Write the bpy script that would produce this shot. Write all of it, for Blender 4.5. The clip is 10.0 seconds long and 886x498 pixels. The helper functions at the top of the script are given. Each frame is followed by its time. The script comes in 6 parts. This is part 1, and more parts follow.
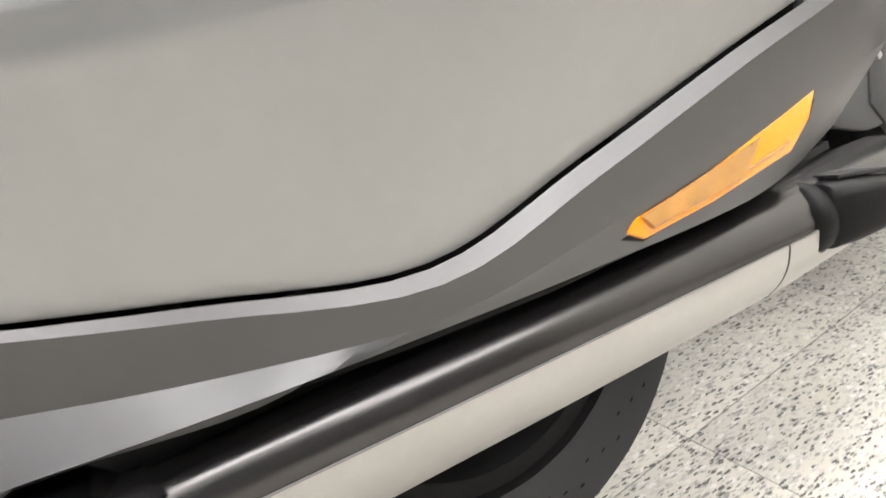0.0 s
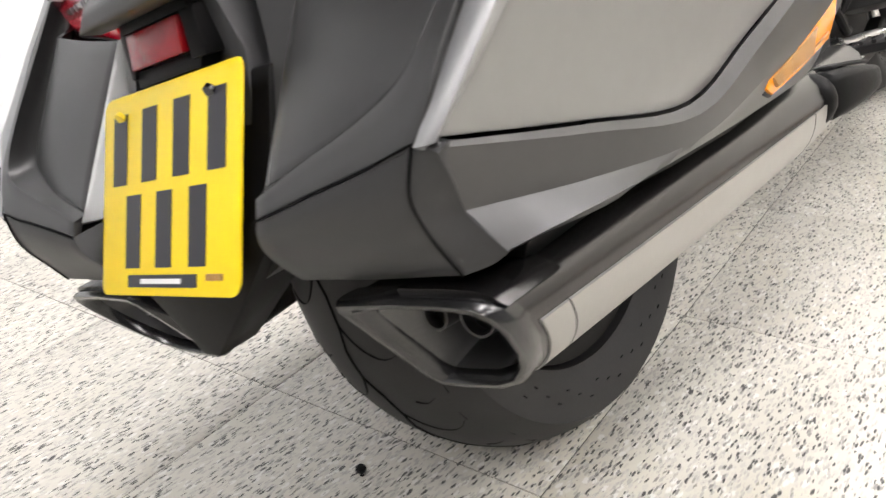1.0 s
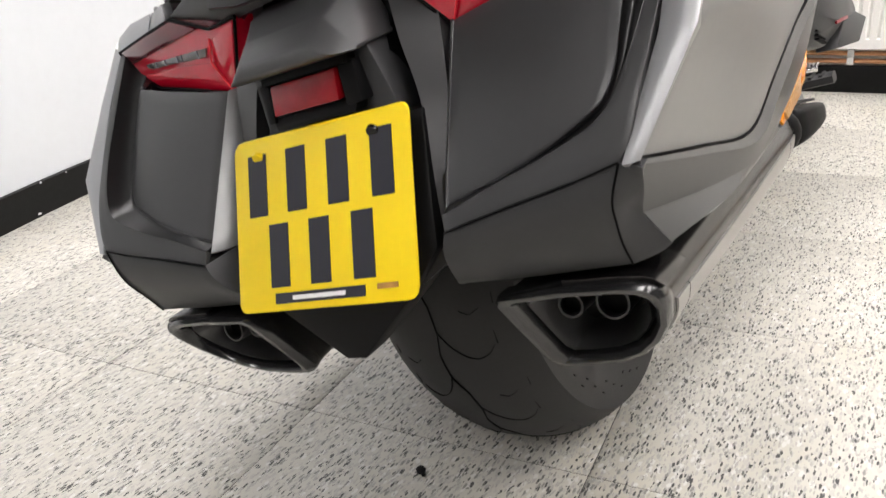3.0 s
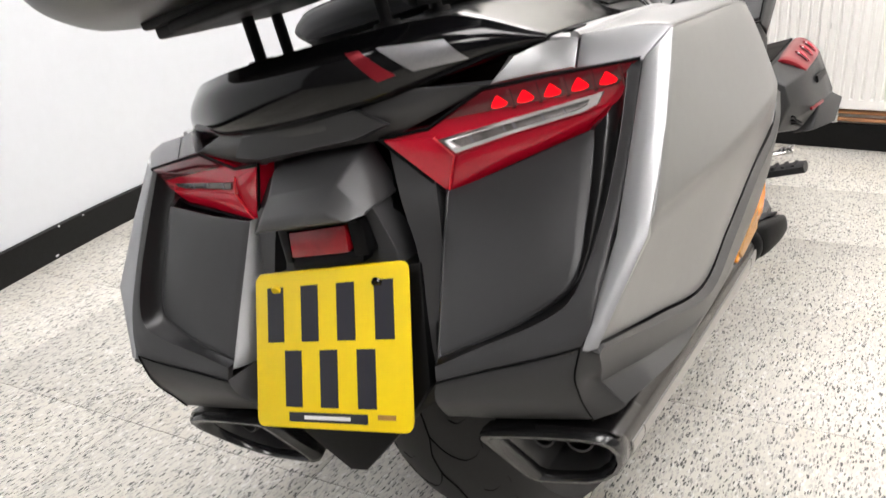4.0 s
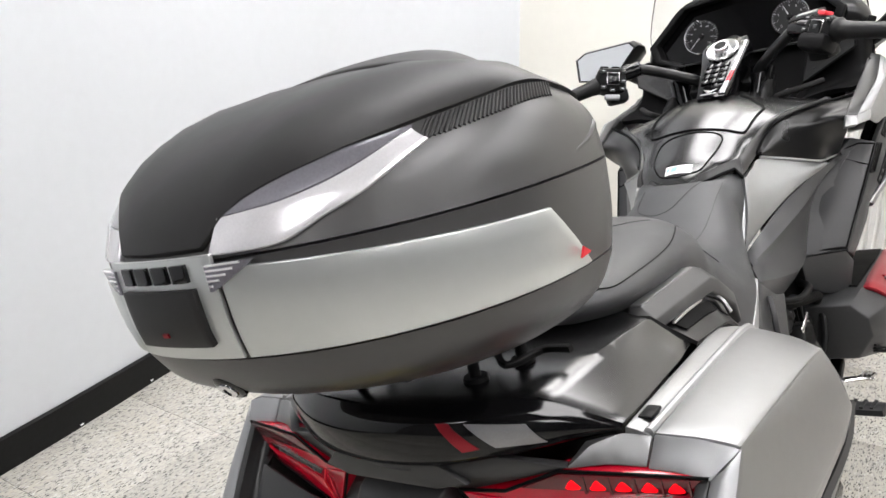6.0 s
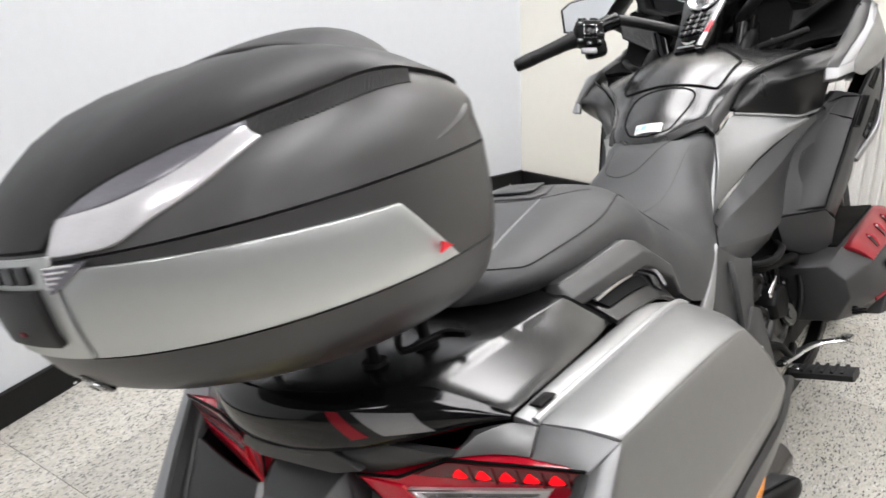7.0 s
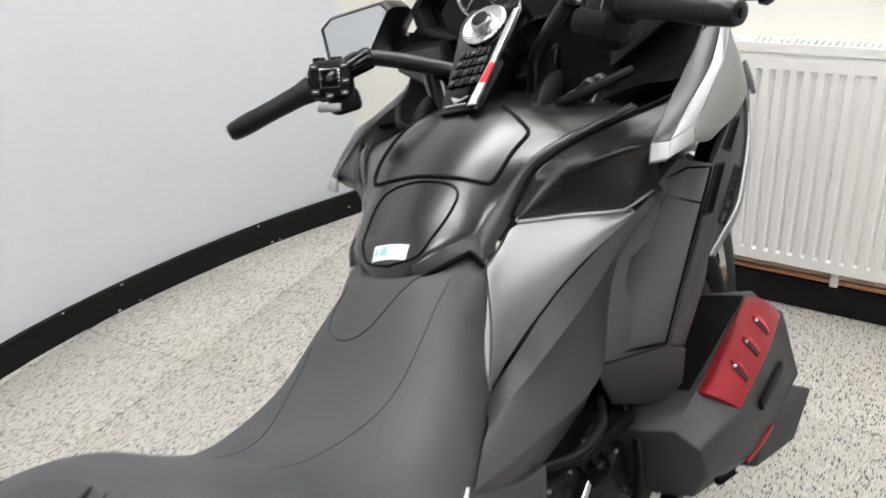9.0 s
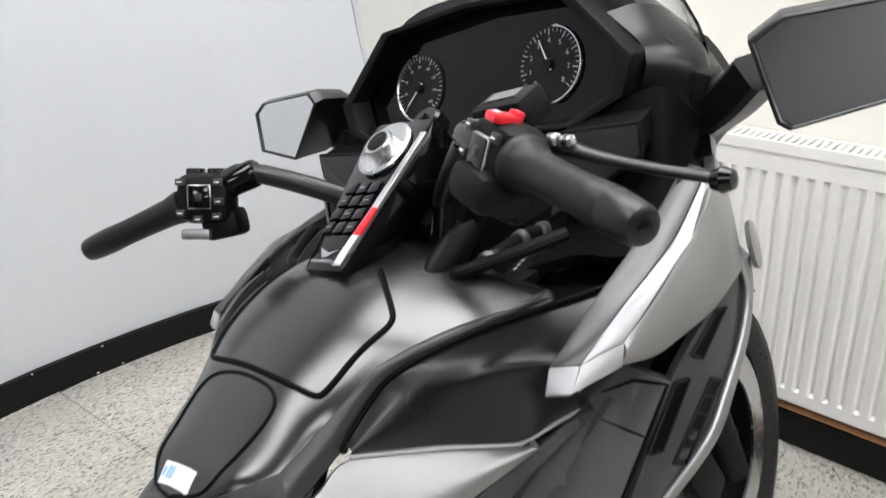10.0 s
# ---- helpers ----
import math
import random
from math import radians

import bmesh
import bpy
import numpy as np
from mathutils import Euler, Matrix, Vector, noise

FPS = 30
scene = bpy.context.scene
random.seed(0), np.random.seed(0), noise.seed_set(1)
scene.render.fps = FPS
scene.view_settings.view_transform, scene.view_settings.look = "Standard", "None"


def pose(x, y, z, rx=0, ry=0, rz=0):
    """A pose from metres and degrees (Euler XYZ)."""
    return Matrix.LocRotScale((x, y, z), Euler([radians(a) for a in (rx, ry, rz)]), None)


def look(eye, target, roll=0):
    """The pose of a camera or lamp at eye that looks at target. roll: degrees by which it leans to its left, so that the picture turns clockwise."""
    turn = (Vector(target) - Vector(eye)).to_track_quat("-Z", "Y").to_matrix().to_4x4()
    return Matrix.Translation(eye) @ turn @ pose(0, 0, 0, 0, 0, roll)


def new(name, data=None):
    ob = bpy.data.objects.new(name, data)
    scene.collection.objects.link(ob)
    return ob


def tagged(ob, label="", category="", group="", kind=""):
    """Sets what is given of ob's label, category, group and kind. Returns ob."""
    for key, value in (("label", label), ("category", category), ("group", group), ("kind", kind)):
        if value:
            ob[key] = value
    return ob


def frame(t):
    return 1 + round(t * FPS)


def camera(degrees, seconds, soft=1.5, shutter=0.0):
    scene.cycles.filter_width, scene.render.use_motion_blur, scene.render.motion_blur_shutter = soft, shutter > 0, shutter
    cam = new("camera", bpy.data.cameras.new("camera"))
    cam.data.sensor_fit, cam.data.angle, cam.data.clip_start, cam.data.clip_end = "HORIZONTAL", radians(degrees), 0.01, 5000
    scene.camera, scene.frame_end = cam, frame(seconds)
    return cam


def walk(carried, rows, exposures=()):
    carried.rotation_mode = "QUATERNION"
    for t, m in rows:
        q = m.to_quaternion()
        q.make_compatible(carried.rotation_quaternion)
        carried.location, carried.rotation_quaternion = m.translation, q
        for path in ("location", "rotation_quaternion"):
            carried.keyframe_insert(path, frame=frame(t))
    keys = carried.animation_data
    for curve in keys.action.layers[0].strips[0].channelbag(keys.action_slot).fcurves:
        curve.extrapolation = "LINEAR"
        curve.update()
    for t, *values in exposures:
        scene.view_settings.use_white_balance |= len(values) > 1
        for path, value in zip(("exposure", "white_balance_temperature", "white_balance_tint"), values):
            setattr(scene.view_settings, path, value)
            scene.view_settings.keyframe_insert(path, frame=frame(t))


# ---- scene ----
cam = camera(58.8, 10.0, shutter=0.3)
PATH = [
    (0, (0.526, -0.41, 0.669), (-1.008, 0.568, -0.16), -6.2),
    (0.2, (0.511, -0.479, 0.663), (-0.96, 0.585, -0.176), -6.2),
    (0.5, (0.493, -0.597, 0.658), (-0.889, 0.569, -0.196), -6.3),
    (1, (0.462, -0.759, 0.666), (-0.776, 0.557, -0.19), -6.6),
    (1.5, (0.407, -0.932, 0.683), (-0.718, 0.497, -0.15), -6.8),
    (2, (0.374, -0.984, 0.652), (-0.674, 0.52, -0.146), -6.5),
    (2.2, (0.366, -0.988, 0.638), (-0.659, 0.538, -0.149), -6.3),
    (3.3, (0.358, -1.004, 0.758), (-0.629, 0.55, -0.024), -4.9),
    (3.5, (0.365, -1.01, 0.788), (-0.618, 0.547, 0.008), -4.6),
    (4, (0.402, -1.034, 0.893), (-0.592, 0.516, 0.113), -3.9),
    (4.5, (0.412, -1.026, 0.981), (-0.609, 0.517, 0.223), -3.1),
    (5, (0.401, -1.023, 1.068), (-0.664, 0.51, 0.35), -2.2),
    (5.5, (0.379, -1.0, 1.16), (-0.741, 0.516, 0.492), -1.5),
    (5.7, (0.373, -0.993, 1.198), (-0.771, 0.513, 0.547), -1.3),
    (6.8, (0.442, -0.918, 1.278), (-0.773, 0.482, 0.53), -2.2),
    (7, (0.479, -0.854, 1.271), (-0.735, 0.525, 0.481), -2.9),
    (7.5, (0.529, -0.659, 1.269), (-0.66, 0.692, 0.396), -4.4),
    (8, (0.503, -0.502, 1.29), (-0.639, 0.858, 0.369), -5.7),
    (8.5, (0.395, -0.258, 1.315), (-0.675, 1.147, 0.378), -5.7),
    (9, (0.363, -0.036, 1.322), (-0.693, 1.388, 0.397), -5.4),
    (9.5, (0.38, 0.239, 1.339), (-0.746, 1.628, 0.445), -4.8),
    (10, (0.366, 0.467, 1.345), (-0.916, 1.738, 0.483), -4.1),
]
walk(cam, [(t, look(eye, target, roll)) for t, eye, target, roll in PATH],
     exposures=[(0.0, 1.2, 6450, 13), (0.5, 1.04, 6500, 14), (1.0, 0.88, 6500, 14), (1.6, 0.68, 6500, 14), (2.2, 0.60, 6500, 14), (4.5, 0.52, 6420, 14), (5.7, 0.32, 6330, 13), (6.9, 0.22, 6300, 13), (7.5, 0.30, 6300, 13), (8.1, 0.30, 6280, 13), (8.6, 0.14, 6280, 12), (9.0, 0.02, 6280, 12), (10.0, 0.0, 6220, 12)])

# ---- light ----
world = bpy.data.worlds.new("world")
scene.world = world
world.use_nodes = True
world.node_tree.nodes["Background"].inputs[0].default_value = (0.9, 0.95, 1.0, 1)
world.node_tree.nodes["Background"].inputs[1].default_value = 0.15
PANEL_GLOW = 10.4


from mathutils.bvhtree import BVHTree


# ---- materials ----
def material(name, color, rough=0.5, metal=0.0, vary=0.12, scale=30.0, bump=0.0, bump_scale=200.0, coat=0.0, emit=0.0, transmission=0.0, wear=0.1, spec=0.5):
    m = bpy.data.materials.new(name)
    m.use_nodes = True
    nt = m.node_tree
    b = nt.nodes["Principled BSDF"]
    b.inputs["Metallic"].default_value = metal
    b.inputs["Coat Weight"].default_value = coat
    b.inputs["Coat Roughness"].default_value = 0.05
    b.inputs["Transmission Weight"].default_value = transmission
    b.inputs["Specular IOR Level"].default_value = spec
    tc = nt.nodes.new("ShaderNodeTexCoord")
    big, fine = nt.nodes.new("ShaderNodeTexNoise"), nt.nodes.new("ShaderNodeTexNoise")
    big.inputs["Scale"].default_value = scale * 0.2
    fine.inputs["Scale"].default_value = scale * 6
    for n in (big, fine):
        n.inputs["Detail"].default_value = 4
        nt.links.new(tc.outputs["Object"], n.inputs["Vector"])
    add = nt.nodes.new("ShaderNodeMath")
    add.operation = "MULTIPLY_ADD"
    nt.links.new(fine.outputs["Fac"], add.inputs[0])
    add.inputs[1].default_value = 0.5
    nt.links.new(big.outputs["Fac"], add.inputs[2])
    ramp = nt.nodes.new("ShaderNodeMapRange")
    ramp.inputs["From Min"].default_value, ramp.inputs["From Max"].default_value = 0.45, 1.05
    ramp.inputs["To Min"].default_value, ramp.inputs["To Max"].default_value = 1 - vary, 1 + vary
    nt.links.new(add.outputs[0], ramp.inputs["Value"])
    mix = nt.nodes.new("ShaderNodeVectorMath")
    mix.operation = "SCALE"
    mix.inputs[0].default_value = color[:3]
    nt.links.new(ramp.outputs[0], mix.inputs["Scale"])
    nt.links.new(mix.outputs[0], b.inputs["Base Color"])
    rr = nt.nodes.new("ShaderNodeMapRange")
    rr.inputs["From Min"].default_value, rr.inputs["From Max"].default_value = 0.3, 0.7
    rr.inputs["To Min"].default_value, rr.inputs["To Max"].default_value = rough * (1 - wear), min(1, rough * (1 + wear))
    nt.links.new(big.outputs["Fac"], rr.inputs["Value"])
    nt.links.new(rr.outputs[0], b.inputs["Roughness"])
    if bump:
        tex = nt.nodes.new("ShaderNodeTexNoise")
        tex.inputs["Scale"].default_value = bump_scale
        tex.inputs["Detail"].default_value = 3
        nt.links.new(tc.outputs["Object"], tex.inputs["Vector"])
        bn = nt.nodes.new("ShaderNodeBump")
        bn.inputs["Strength"].default_value = bump
        bn.inputs["Distance"].default_value = 0.001
        nt.links.new(tex.outputs["Fac"], bn.inputs["Height"])
        nt.links.new(bn.outputs[0], b.inputs["Normal"])
    if emit:
        b.inputs["Emission Color"].default_value = (*color[:3], 1)
        b.inputs["Emission Strength"].default_value = emit
    return m


GREY = material("satin_grey_paint", (0.285, 0.287, 0.287), 0.41, 0.85, 0.05, 12, 0.05, 900)
SILVER = material("bright_silver_paint", (0.37, 0.375, 0.38), 0.46, 0.75, 0.04, 12, 0.04, 900)
BLACK = material("satin_black_paint", (0.006, 0.006, 0.0063), 0.30, 0.0, 0.1, 20, 0.03, 700, spec=0.42)
SATIN = material("satin_charcoal_paint", (0.028, 0.028, 0.0285), 0.35, 0.0, 0.1, 20, 0.05, 800, spec=0.55)
TANKBLACK = material("satin_black_lacquer", (0.004, 0.004, 0.0042), 0.25, 0.0, 0.04, 3, 0.0, 700, wear=0.03, spec=1.0)
DECKBLACK = material("satin_black_deck_lacquer", (0.005, 0.005, 0.0053), 0.24, 0.0, 0.04, 3, 0.0, 700, wear=0.03, spec=1.0)
GLOSS = material("gloss_black", (0.003, 0.003, 0.0035), 0.08, 0.0, 0.1, 20, spec=0.4)
DARK = material("dark_grey_plastic", (0.034, 0.0345, 0.0355), 0.44, 0.0, 0.1, 30, 0.12, 900, spec=0.36)
SILL = material("dark_grey_metallic_paint", (0.076, 0.076, 0.077), 0.36, 0.7, 0.06, 14, 0.04, 900)
MATT = material("matt_black_plastic", (0.0034, 0.0034, 0.0036), 0.5, 0.0, 0.12, 40, 0.2, 600, spec=0.16)
# Near-black for engine, joints and grooves; also paints shade inside hollows.
VOID = material("engine_gap_shade_black", (0.0018, 0.0018, 0.002), 0.55, 0.0, 0.2, 60, 0.2, 300, spec=0.08)
GRIPRUBBER = material("grip_rubber", (0.008, 0.008, 0.0083), 0.42, 0.0, 0.15, 40, 0.15, 700, spec=0.3)
RUBBER = material("tyre_rubber", (0.015, 0.015, 0.0157), 0.55, 0.0, 0.18, 30, 0.15, 400, spec=0.32)
TAILBLACK = material("black_enamelled_steel", (0.012, 0.012, 0.0125), 0.2, 0.0, 0.1, 30, 0.05, 500, spec=0.7)
LINER = material("dark_steel_funnel", (0.10, 0.10, 0.10), 0.38, 0.8, 0.15, 60, 0.1, 400)
VINYL = material("seat_vinyl", (0.050, 0.051, 0.053), 0.48, 0.0, 0.1, 40, 0.25, 1400, spec=0.4)
STITCH = material("grey_stitching", (0.35, 0.35, 0.35), 0.8)
CHROME = material("chrome", (0.75, 0.75, 0.76), 0.12, 1.0, 0.03)
STEEL = material("bright_steel", (0.6, 0.6, 0.6), 0.28, 1.0, 0.08, 60)
ALLOY = material("cast_alloy", (0.32, 0.32, 0.33), 0.4, 0.9, 0.12, 60, 0.1, 500)
BLKCHROME = material("black_chrome", (0.07, 0.068, 0.068), 0.25, 0.9, 0.06, 20)
MUFFLER = material("satin_muffler_steel", (0.37, 0.365, 0.35), 0.40, 0.85, 0.05, 20, 0.05, 700)
REDPAINT = material("red_metallic_paint", (0.28, 0.012, 0.022), 0.3, 0.5, 0.1, 30)
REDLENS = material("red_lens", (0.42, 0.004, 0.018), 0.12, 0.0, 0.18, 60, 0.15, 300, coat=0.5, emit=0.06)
REDREFL = material("red_reflector", (0.26, 0.003, 0.008), 0.15, 0.0, 0.35, 160, 0.4, 700, coat=0.3)
REDDARK = material("dark_red_lens", (0.10, 0.002, 0.006), 0.10, 0.0, 0.3, 120, coat=0.5)
SCOOP = material("scoop_shadow_paint", (0.035, 0.002, 0.004), 0.35, 0.2, 0.1, 30)
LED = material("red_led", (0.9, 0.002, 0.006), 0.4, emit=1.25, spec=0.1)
HOODGREY = material("satin_charcoal_plastic", (0.040, 0.040, 0.041), 0.42, 0.0, 0.1, 30, 0.1, 900, spec=0.7)
CLEAR = material("clear_lens", (0.62, 0.57, 0.57), 0.18, 0.4, 0.3, 160)
AMBER = material("amber_lens", (0.80, 0.25, 0.002), 0.22, 0.0, 0.08, 40, 0.3, 500, coat=0.15)
AMBERDIM = material("amber_prism_reflector", (0.38, 0.19, 0.045), 0.3, 0.1, 0.3, 250, 0.8, 900)
YELLOW = material("reflective_yellow_sheet", (0.86, 0.62, 0.0), 0.35, 0.0, 0.04, 30, 0.03, 1200)
INK = material("plate_ink", (0.012, 0.012, 0.02), 0.4)
BOXLID = material("textured_black_plastic", (0.036, 0.035, 0.0348), 0.35, 0.0, 0.08, 20, 0.12, 1500, spec=0.75)
CARBON = material("ribbed_black_plastic", (0.017, 0.0165, 0.0165), 0.45, 0.0, 0.1, 40, 0.1, 900, spec=0.28)
BOXSILVER = material("box_silver_panel", (0.58, 0.60, 0.592), 0.3, 0.7, 0.03, 14, 0.03, 900)
SMOKE = material("smoked_reflector", (0.20, 0.195, 0.22), 0.25, 0.3, 0.2, 60, coat=0.6)
DIMGLASS = material("dark_lamp_glass", (0.17, 0.16, 0.16), 0.16, 0.3, 0.5, 260, coat=0.6)
REFLECT = material("white_reflector", (0.78, 0.77, 0.79), 0.2, 0.4, 0.12, 80, coat=0.5)
REDPLASTIC = material("red_plastic", (0.75, 0.02, 0.035), 0.35)
WHITE = material("white_plastic", (0.8, 0.8, 0.8), 0.4, 0.0, 0.03)
PALEBLUE = material("pale_blue_print", (0.28, 0.45, 0.75), 0.4)
GLASSBLK = material("smoked_display_glass", (0.003, 0.003, 0.0033), 0.07, 0.0, 0.1, 20, spec=0.22)
DIAL = material("dial_face", (0.006, 0.006, 0.0065), 0.4, spec=0.2)
DIMPRINT = material("grey_dial_print", (0.32, 0.32, 0.33), 0.5, 0.0, 0.05)
MIRROR = material("mirror_glass", (0.75, 0.77, 0.78), 0.015, 1.0, 0.0, wear=0.0)
COPPER = material("copper_pipe", (0.52, 0.27, 0.14), 0.35, 0.9, 0.2, 40)
ORANGE = material("orange_reflector", (0.9, 0.35, 0.01), 0.2, coat=0.4)
RADWHITE = material("radiator_enamel", (0.80, 0.79, 0.76), 0.3, 0.0, 0.03, 10)
WALLBLUE = material("pale_grey_blue_wall_paint", (0.575, 0.595, 0.62), 0.55, 0.0, 0.035, 5, 0.08, 60)
WALLCREAM = material("cream_wall_paint", (0.78, 0.765, 0.70), 0.6, 0.0, 0.03, 4, 0.08, 60)
SKIRT = material("black_skirting_paint", (0.006, 0.006, 0.006), 0.55, 0.0, 0.5, 12, 0.2, 60, spec=0.2)
WALLGREY = material("unseen_wall_dark_grey", (0.09, 0.09, 0.092), 0.6, 0.0, 0.05, 4, 0.08, 60)
CEIL = material("unseen_ceiling_dark_grey", (0.20, 0.20, 0.20), 0.8, 0.0, 0.03, 4, 0.2, 120)
LAMP = material("lamp_diffuser", (1.0, 0.98, 0.95), 0.5, emit=PANEL_GLOW, vary=0.0)


def clear_glass(name, tint, rough=0.02):
    m = bpy.data.materials.new(name)
    m.use_nodes = True
    nt = m.node_tree
    b = nt.nodes["Principled BSDF"]
    b.inputs["Base Color"].default_value = (*tint, 1)
    b.inputs["Transmission Weight"].default_value = 1.0
    b.inputs["Roughness"].default_value = rough
    b.inputs["IOR"].default_value = 1.45
    return m


SCREEN = clear_glass("windscreen_acrylic", (0.95, 0.96, 0.97))


def terrazzo():
    m = bpy.data.materials.new("speckled_vinyl_tile")
    m.use_nodes = True
    nt = m.node_tree
    b = nt.nodes["Principled BSDF"]
    tc = nt.nodes.new("ShaderNodeTexCoord")
    geo = nt.nodes.new("ShaderNodeNewGeometry")
    info = nt.nodes.new("ShaderNodeObjectInfo")
    base = None

    def noise_node(scale, detail=3.0, rough=0.6):
        n = nt.nodes.new("ShaderNodeTexNoise")
        n.inputs["Scale"].default_value, n.inputs["Detail"].default_value, n.inputs["Roughness"].default_value = scale, detail, rough
        nt.links.new(geo.outputs["Position"], n.inputs["Vector"])
        return n

    def flecks(scale, low, high, seed, long=0.36):
        # elongated chips: cells of a warped Voronoi whose random value is low
        mp = nt.nodes.new("ShaderNodeMapping")
        mp.inputs["Rotation"].default_value = (0, 0, seed)
        mp.inputs["Scale"].default_value = (1.25, long, 1.0)
        warp = noise_node(scale * 0.8, 2)
        ad = nt.nodes.new("ShaderNodeVectorMath")
        ad.operation = "MULTIPLY_ADD"
        nt.links.new(warp.outputs["Color"], ad.inputs[0])
        ad.inputs[1].default_value = (0.9 / scale,) * 3
        nt.links.new(geo.outputs["Position"], ad.inputs[2])
        nt.links.new(ad.outputs[0], mp.inputs["Vector"])
        v = nt.nodes.new("ShaderNodeTexVoronoi")
        v.inputs["Scale"].default_value = scale
        nt.links.new(mp.outputs[0], v.inputs["Vector"])
        sep = nt.nodes.new("ShaderNodeSeparateColor")
        nt.links.new(v.outputs["Color"], sep.inputs[0])
        r = nt.nodes.new("ShaderNodeMapRange")
        r.inputs["From Min"].default_value, r.inputs["From Max"].default_value = low, high
        r.inputs["To Min"].default_value, r.inputs["To Max"].default_value = 1, 0
        nt.links.new(sep.outputs[0], r.inputs["Value"])
        d = nt.nodes.new("ShaderNodeMapRange")
        d.inputs["From Min"].default_value, d.inputs["From Max"].default_value = 0.42, 0.55
        d.inputs["To Min"].default_value, d.inputs["To Max"].default_value = 1, 0
        nt.links.new(v.outputs["Distance"], d.inputs["Value"])
        mu = nt.nodes.new("ShaderNodeMath")
        mu.operation = "MULTIPLY"
        nt.links.new(r.outputs[0], mu.inputs[0])
        nt.links.new(d.outputs[0], mu.inputs[1])
        return mu.outputs[0]

    def over(under, colour, mask):
        mx = nt.nodes.new("ShaderNodeMix")
        mx.data_type = "RGBA"
        if isinstance(under, tuple):
            mx.inputs[6].default_value = (*under, 1)
        else:
            nt.links.new(under, mx.inputs[6])
        mx.inputs[7].default_value = (*colour, 1)
        nt.links.new(mask, mx.inputs[0])
        return mx.outputs[2]

    blotch = noise_node(3.0, 4)
    rng = nt.nodes.new("ShaderNodeMapRange")
    rng.inputs["From Min"].default_value, rng.inputs["From Max"].default_value = 0.5, 0.75
    nt.links.new(blotch.outputs["Fac"], rng.inputs["Value"])
    c = over((0.515, 0.496, 0.442), (0.49, 0.458, 0.378), rng.outputs[0])
    c = over(c, (0.45, 0.435, 0.40), flecks(130, 0.30, 0.42, 0.3, 0.6))
    c = over(c, (0.60, 0.59, 0.558), flecks(120, 0.18, 0.24, 2.1, 0.6))
    c = over(c, (0.36, 0.35, 0.325), flecks(230, 0.15, 0.24, 1.1))
    c = over(c, (0.38, 0.365, 0.34), flecks(260, 0.15, 0.24, 2.6))
    c = over(c, (0.22, 0.212, 0.20), flecks(210, 0.09, 0.14, 0.7))
    c = over(c, (0.055, 0.053, 0.05), flecks(215, 0.088, 0.118, 1.9))
    c = over(c, (0.05, 0.05, 0.05), flecks(260, 0.095, 0.13, 0.35))
    hs = nt.nodes.new("ShaderNodeHueSaturation")
    vr = nt.nodes.new("ShaderNodeMapRange")
    vr.inputs["To Min"].default_value, vr.inputs["To Max"].default_value = 0.965, 1.02
    nt.links.new(info.outputs["Random"], vr.inputs["Value"])
    nt.links.new(vr.outputs[0], hs.inputs["Value"])
    nt.links.new(c, hs.inputs["Color"])
    nt.links.new(hs.outputs[0], b.inputs["Base Color"])
    ro = nt.nodes.new("ShaderNodeMapRange")
    ro.inputs["To Min"].default_value, ro.inputs["To Max"].default_value = 0.34, 0.55
    nt.links.new(noise_node(7.0, 5).outputs["Fac"], ro.inputs["Value"])
    nt.links.new(ro.outputs[0], b.inputs["Roughness"])
    bn = nt.nodes.new("ShaderNodeBump")
    bn.inputs["Strength"].default_value, bn.inputs["Distance"].default_value = 0.12, 0.001
    nt.links.new(noise_node(120, 3).outputs["Fac"], bn.inputs["Height"])
    nt.links.new(bn.outputs[0], b.inputs["Normal"])
    return m


TILE = terrazzo()
GROUT = material("dark_tile_joint", (0.09, 0.085, 0.08), 0.8)


# ---- shape helpers: each returns (vertices, faces) ----
def spline(points, n):
    """A smooth line through the points, n steps between each two; works on rows of points too."""
    p = np.asarray(points, float)
    if len(p) == 2:
        return np.array([p[0] + (p[1] - p[0]) * k / n for k in range(n + 1)])
    q = np.concatenate([[2 * p[0] - p[1]], p, [2 * p[-1] - p[-2]]])
    out = []
    for i in range(1, len(q) - 2):
        for k in range(n):
            t = k / n
            out.append(0.5 * (2 * q[i] + (q[i + 1] - q[i - 1]) * t + (2 * q[i - 1] - 5 * q[i] + 4 * q[i + 1] - q[i + 2]) * t * t
                              + (3 * q[i] - q[i - 1] - 3 * q[i + 1] + q[i + 2]) * t ** 3))
    out.append(p[-1])
    return np.array(out)


def straight(points, n):
    p = np.asarray(points, float)
    out = [p[i] + (p[i + 1] - p[i]) * k / n for i in range(len(p) - 1) for k in range(n)]
    return np.array(out + [p[-1]])


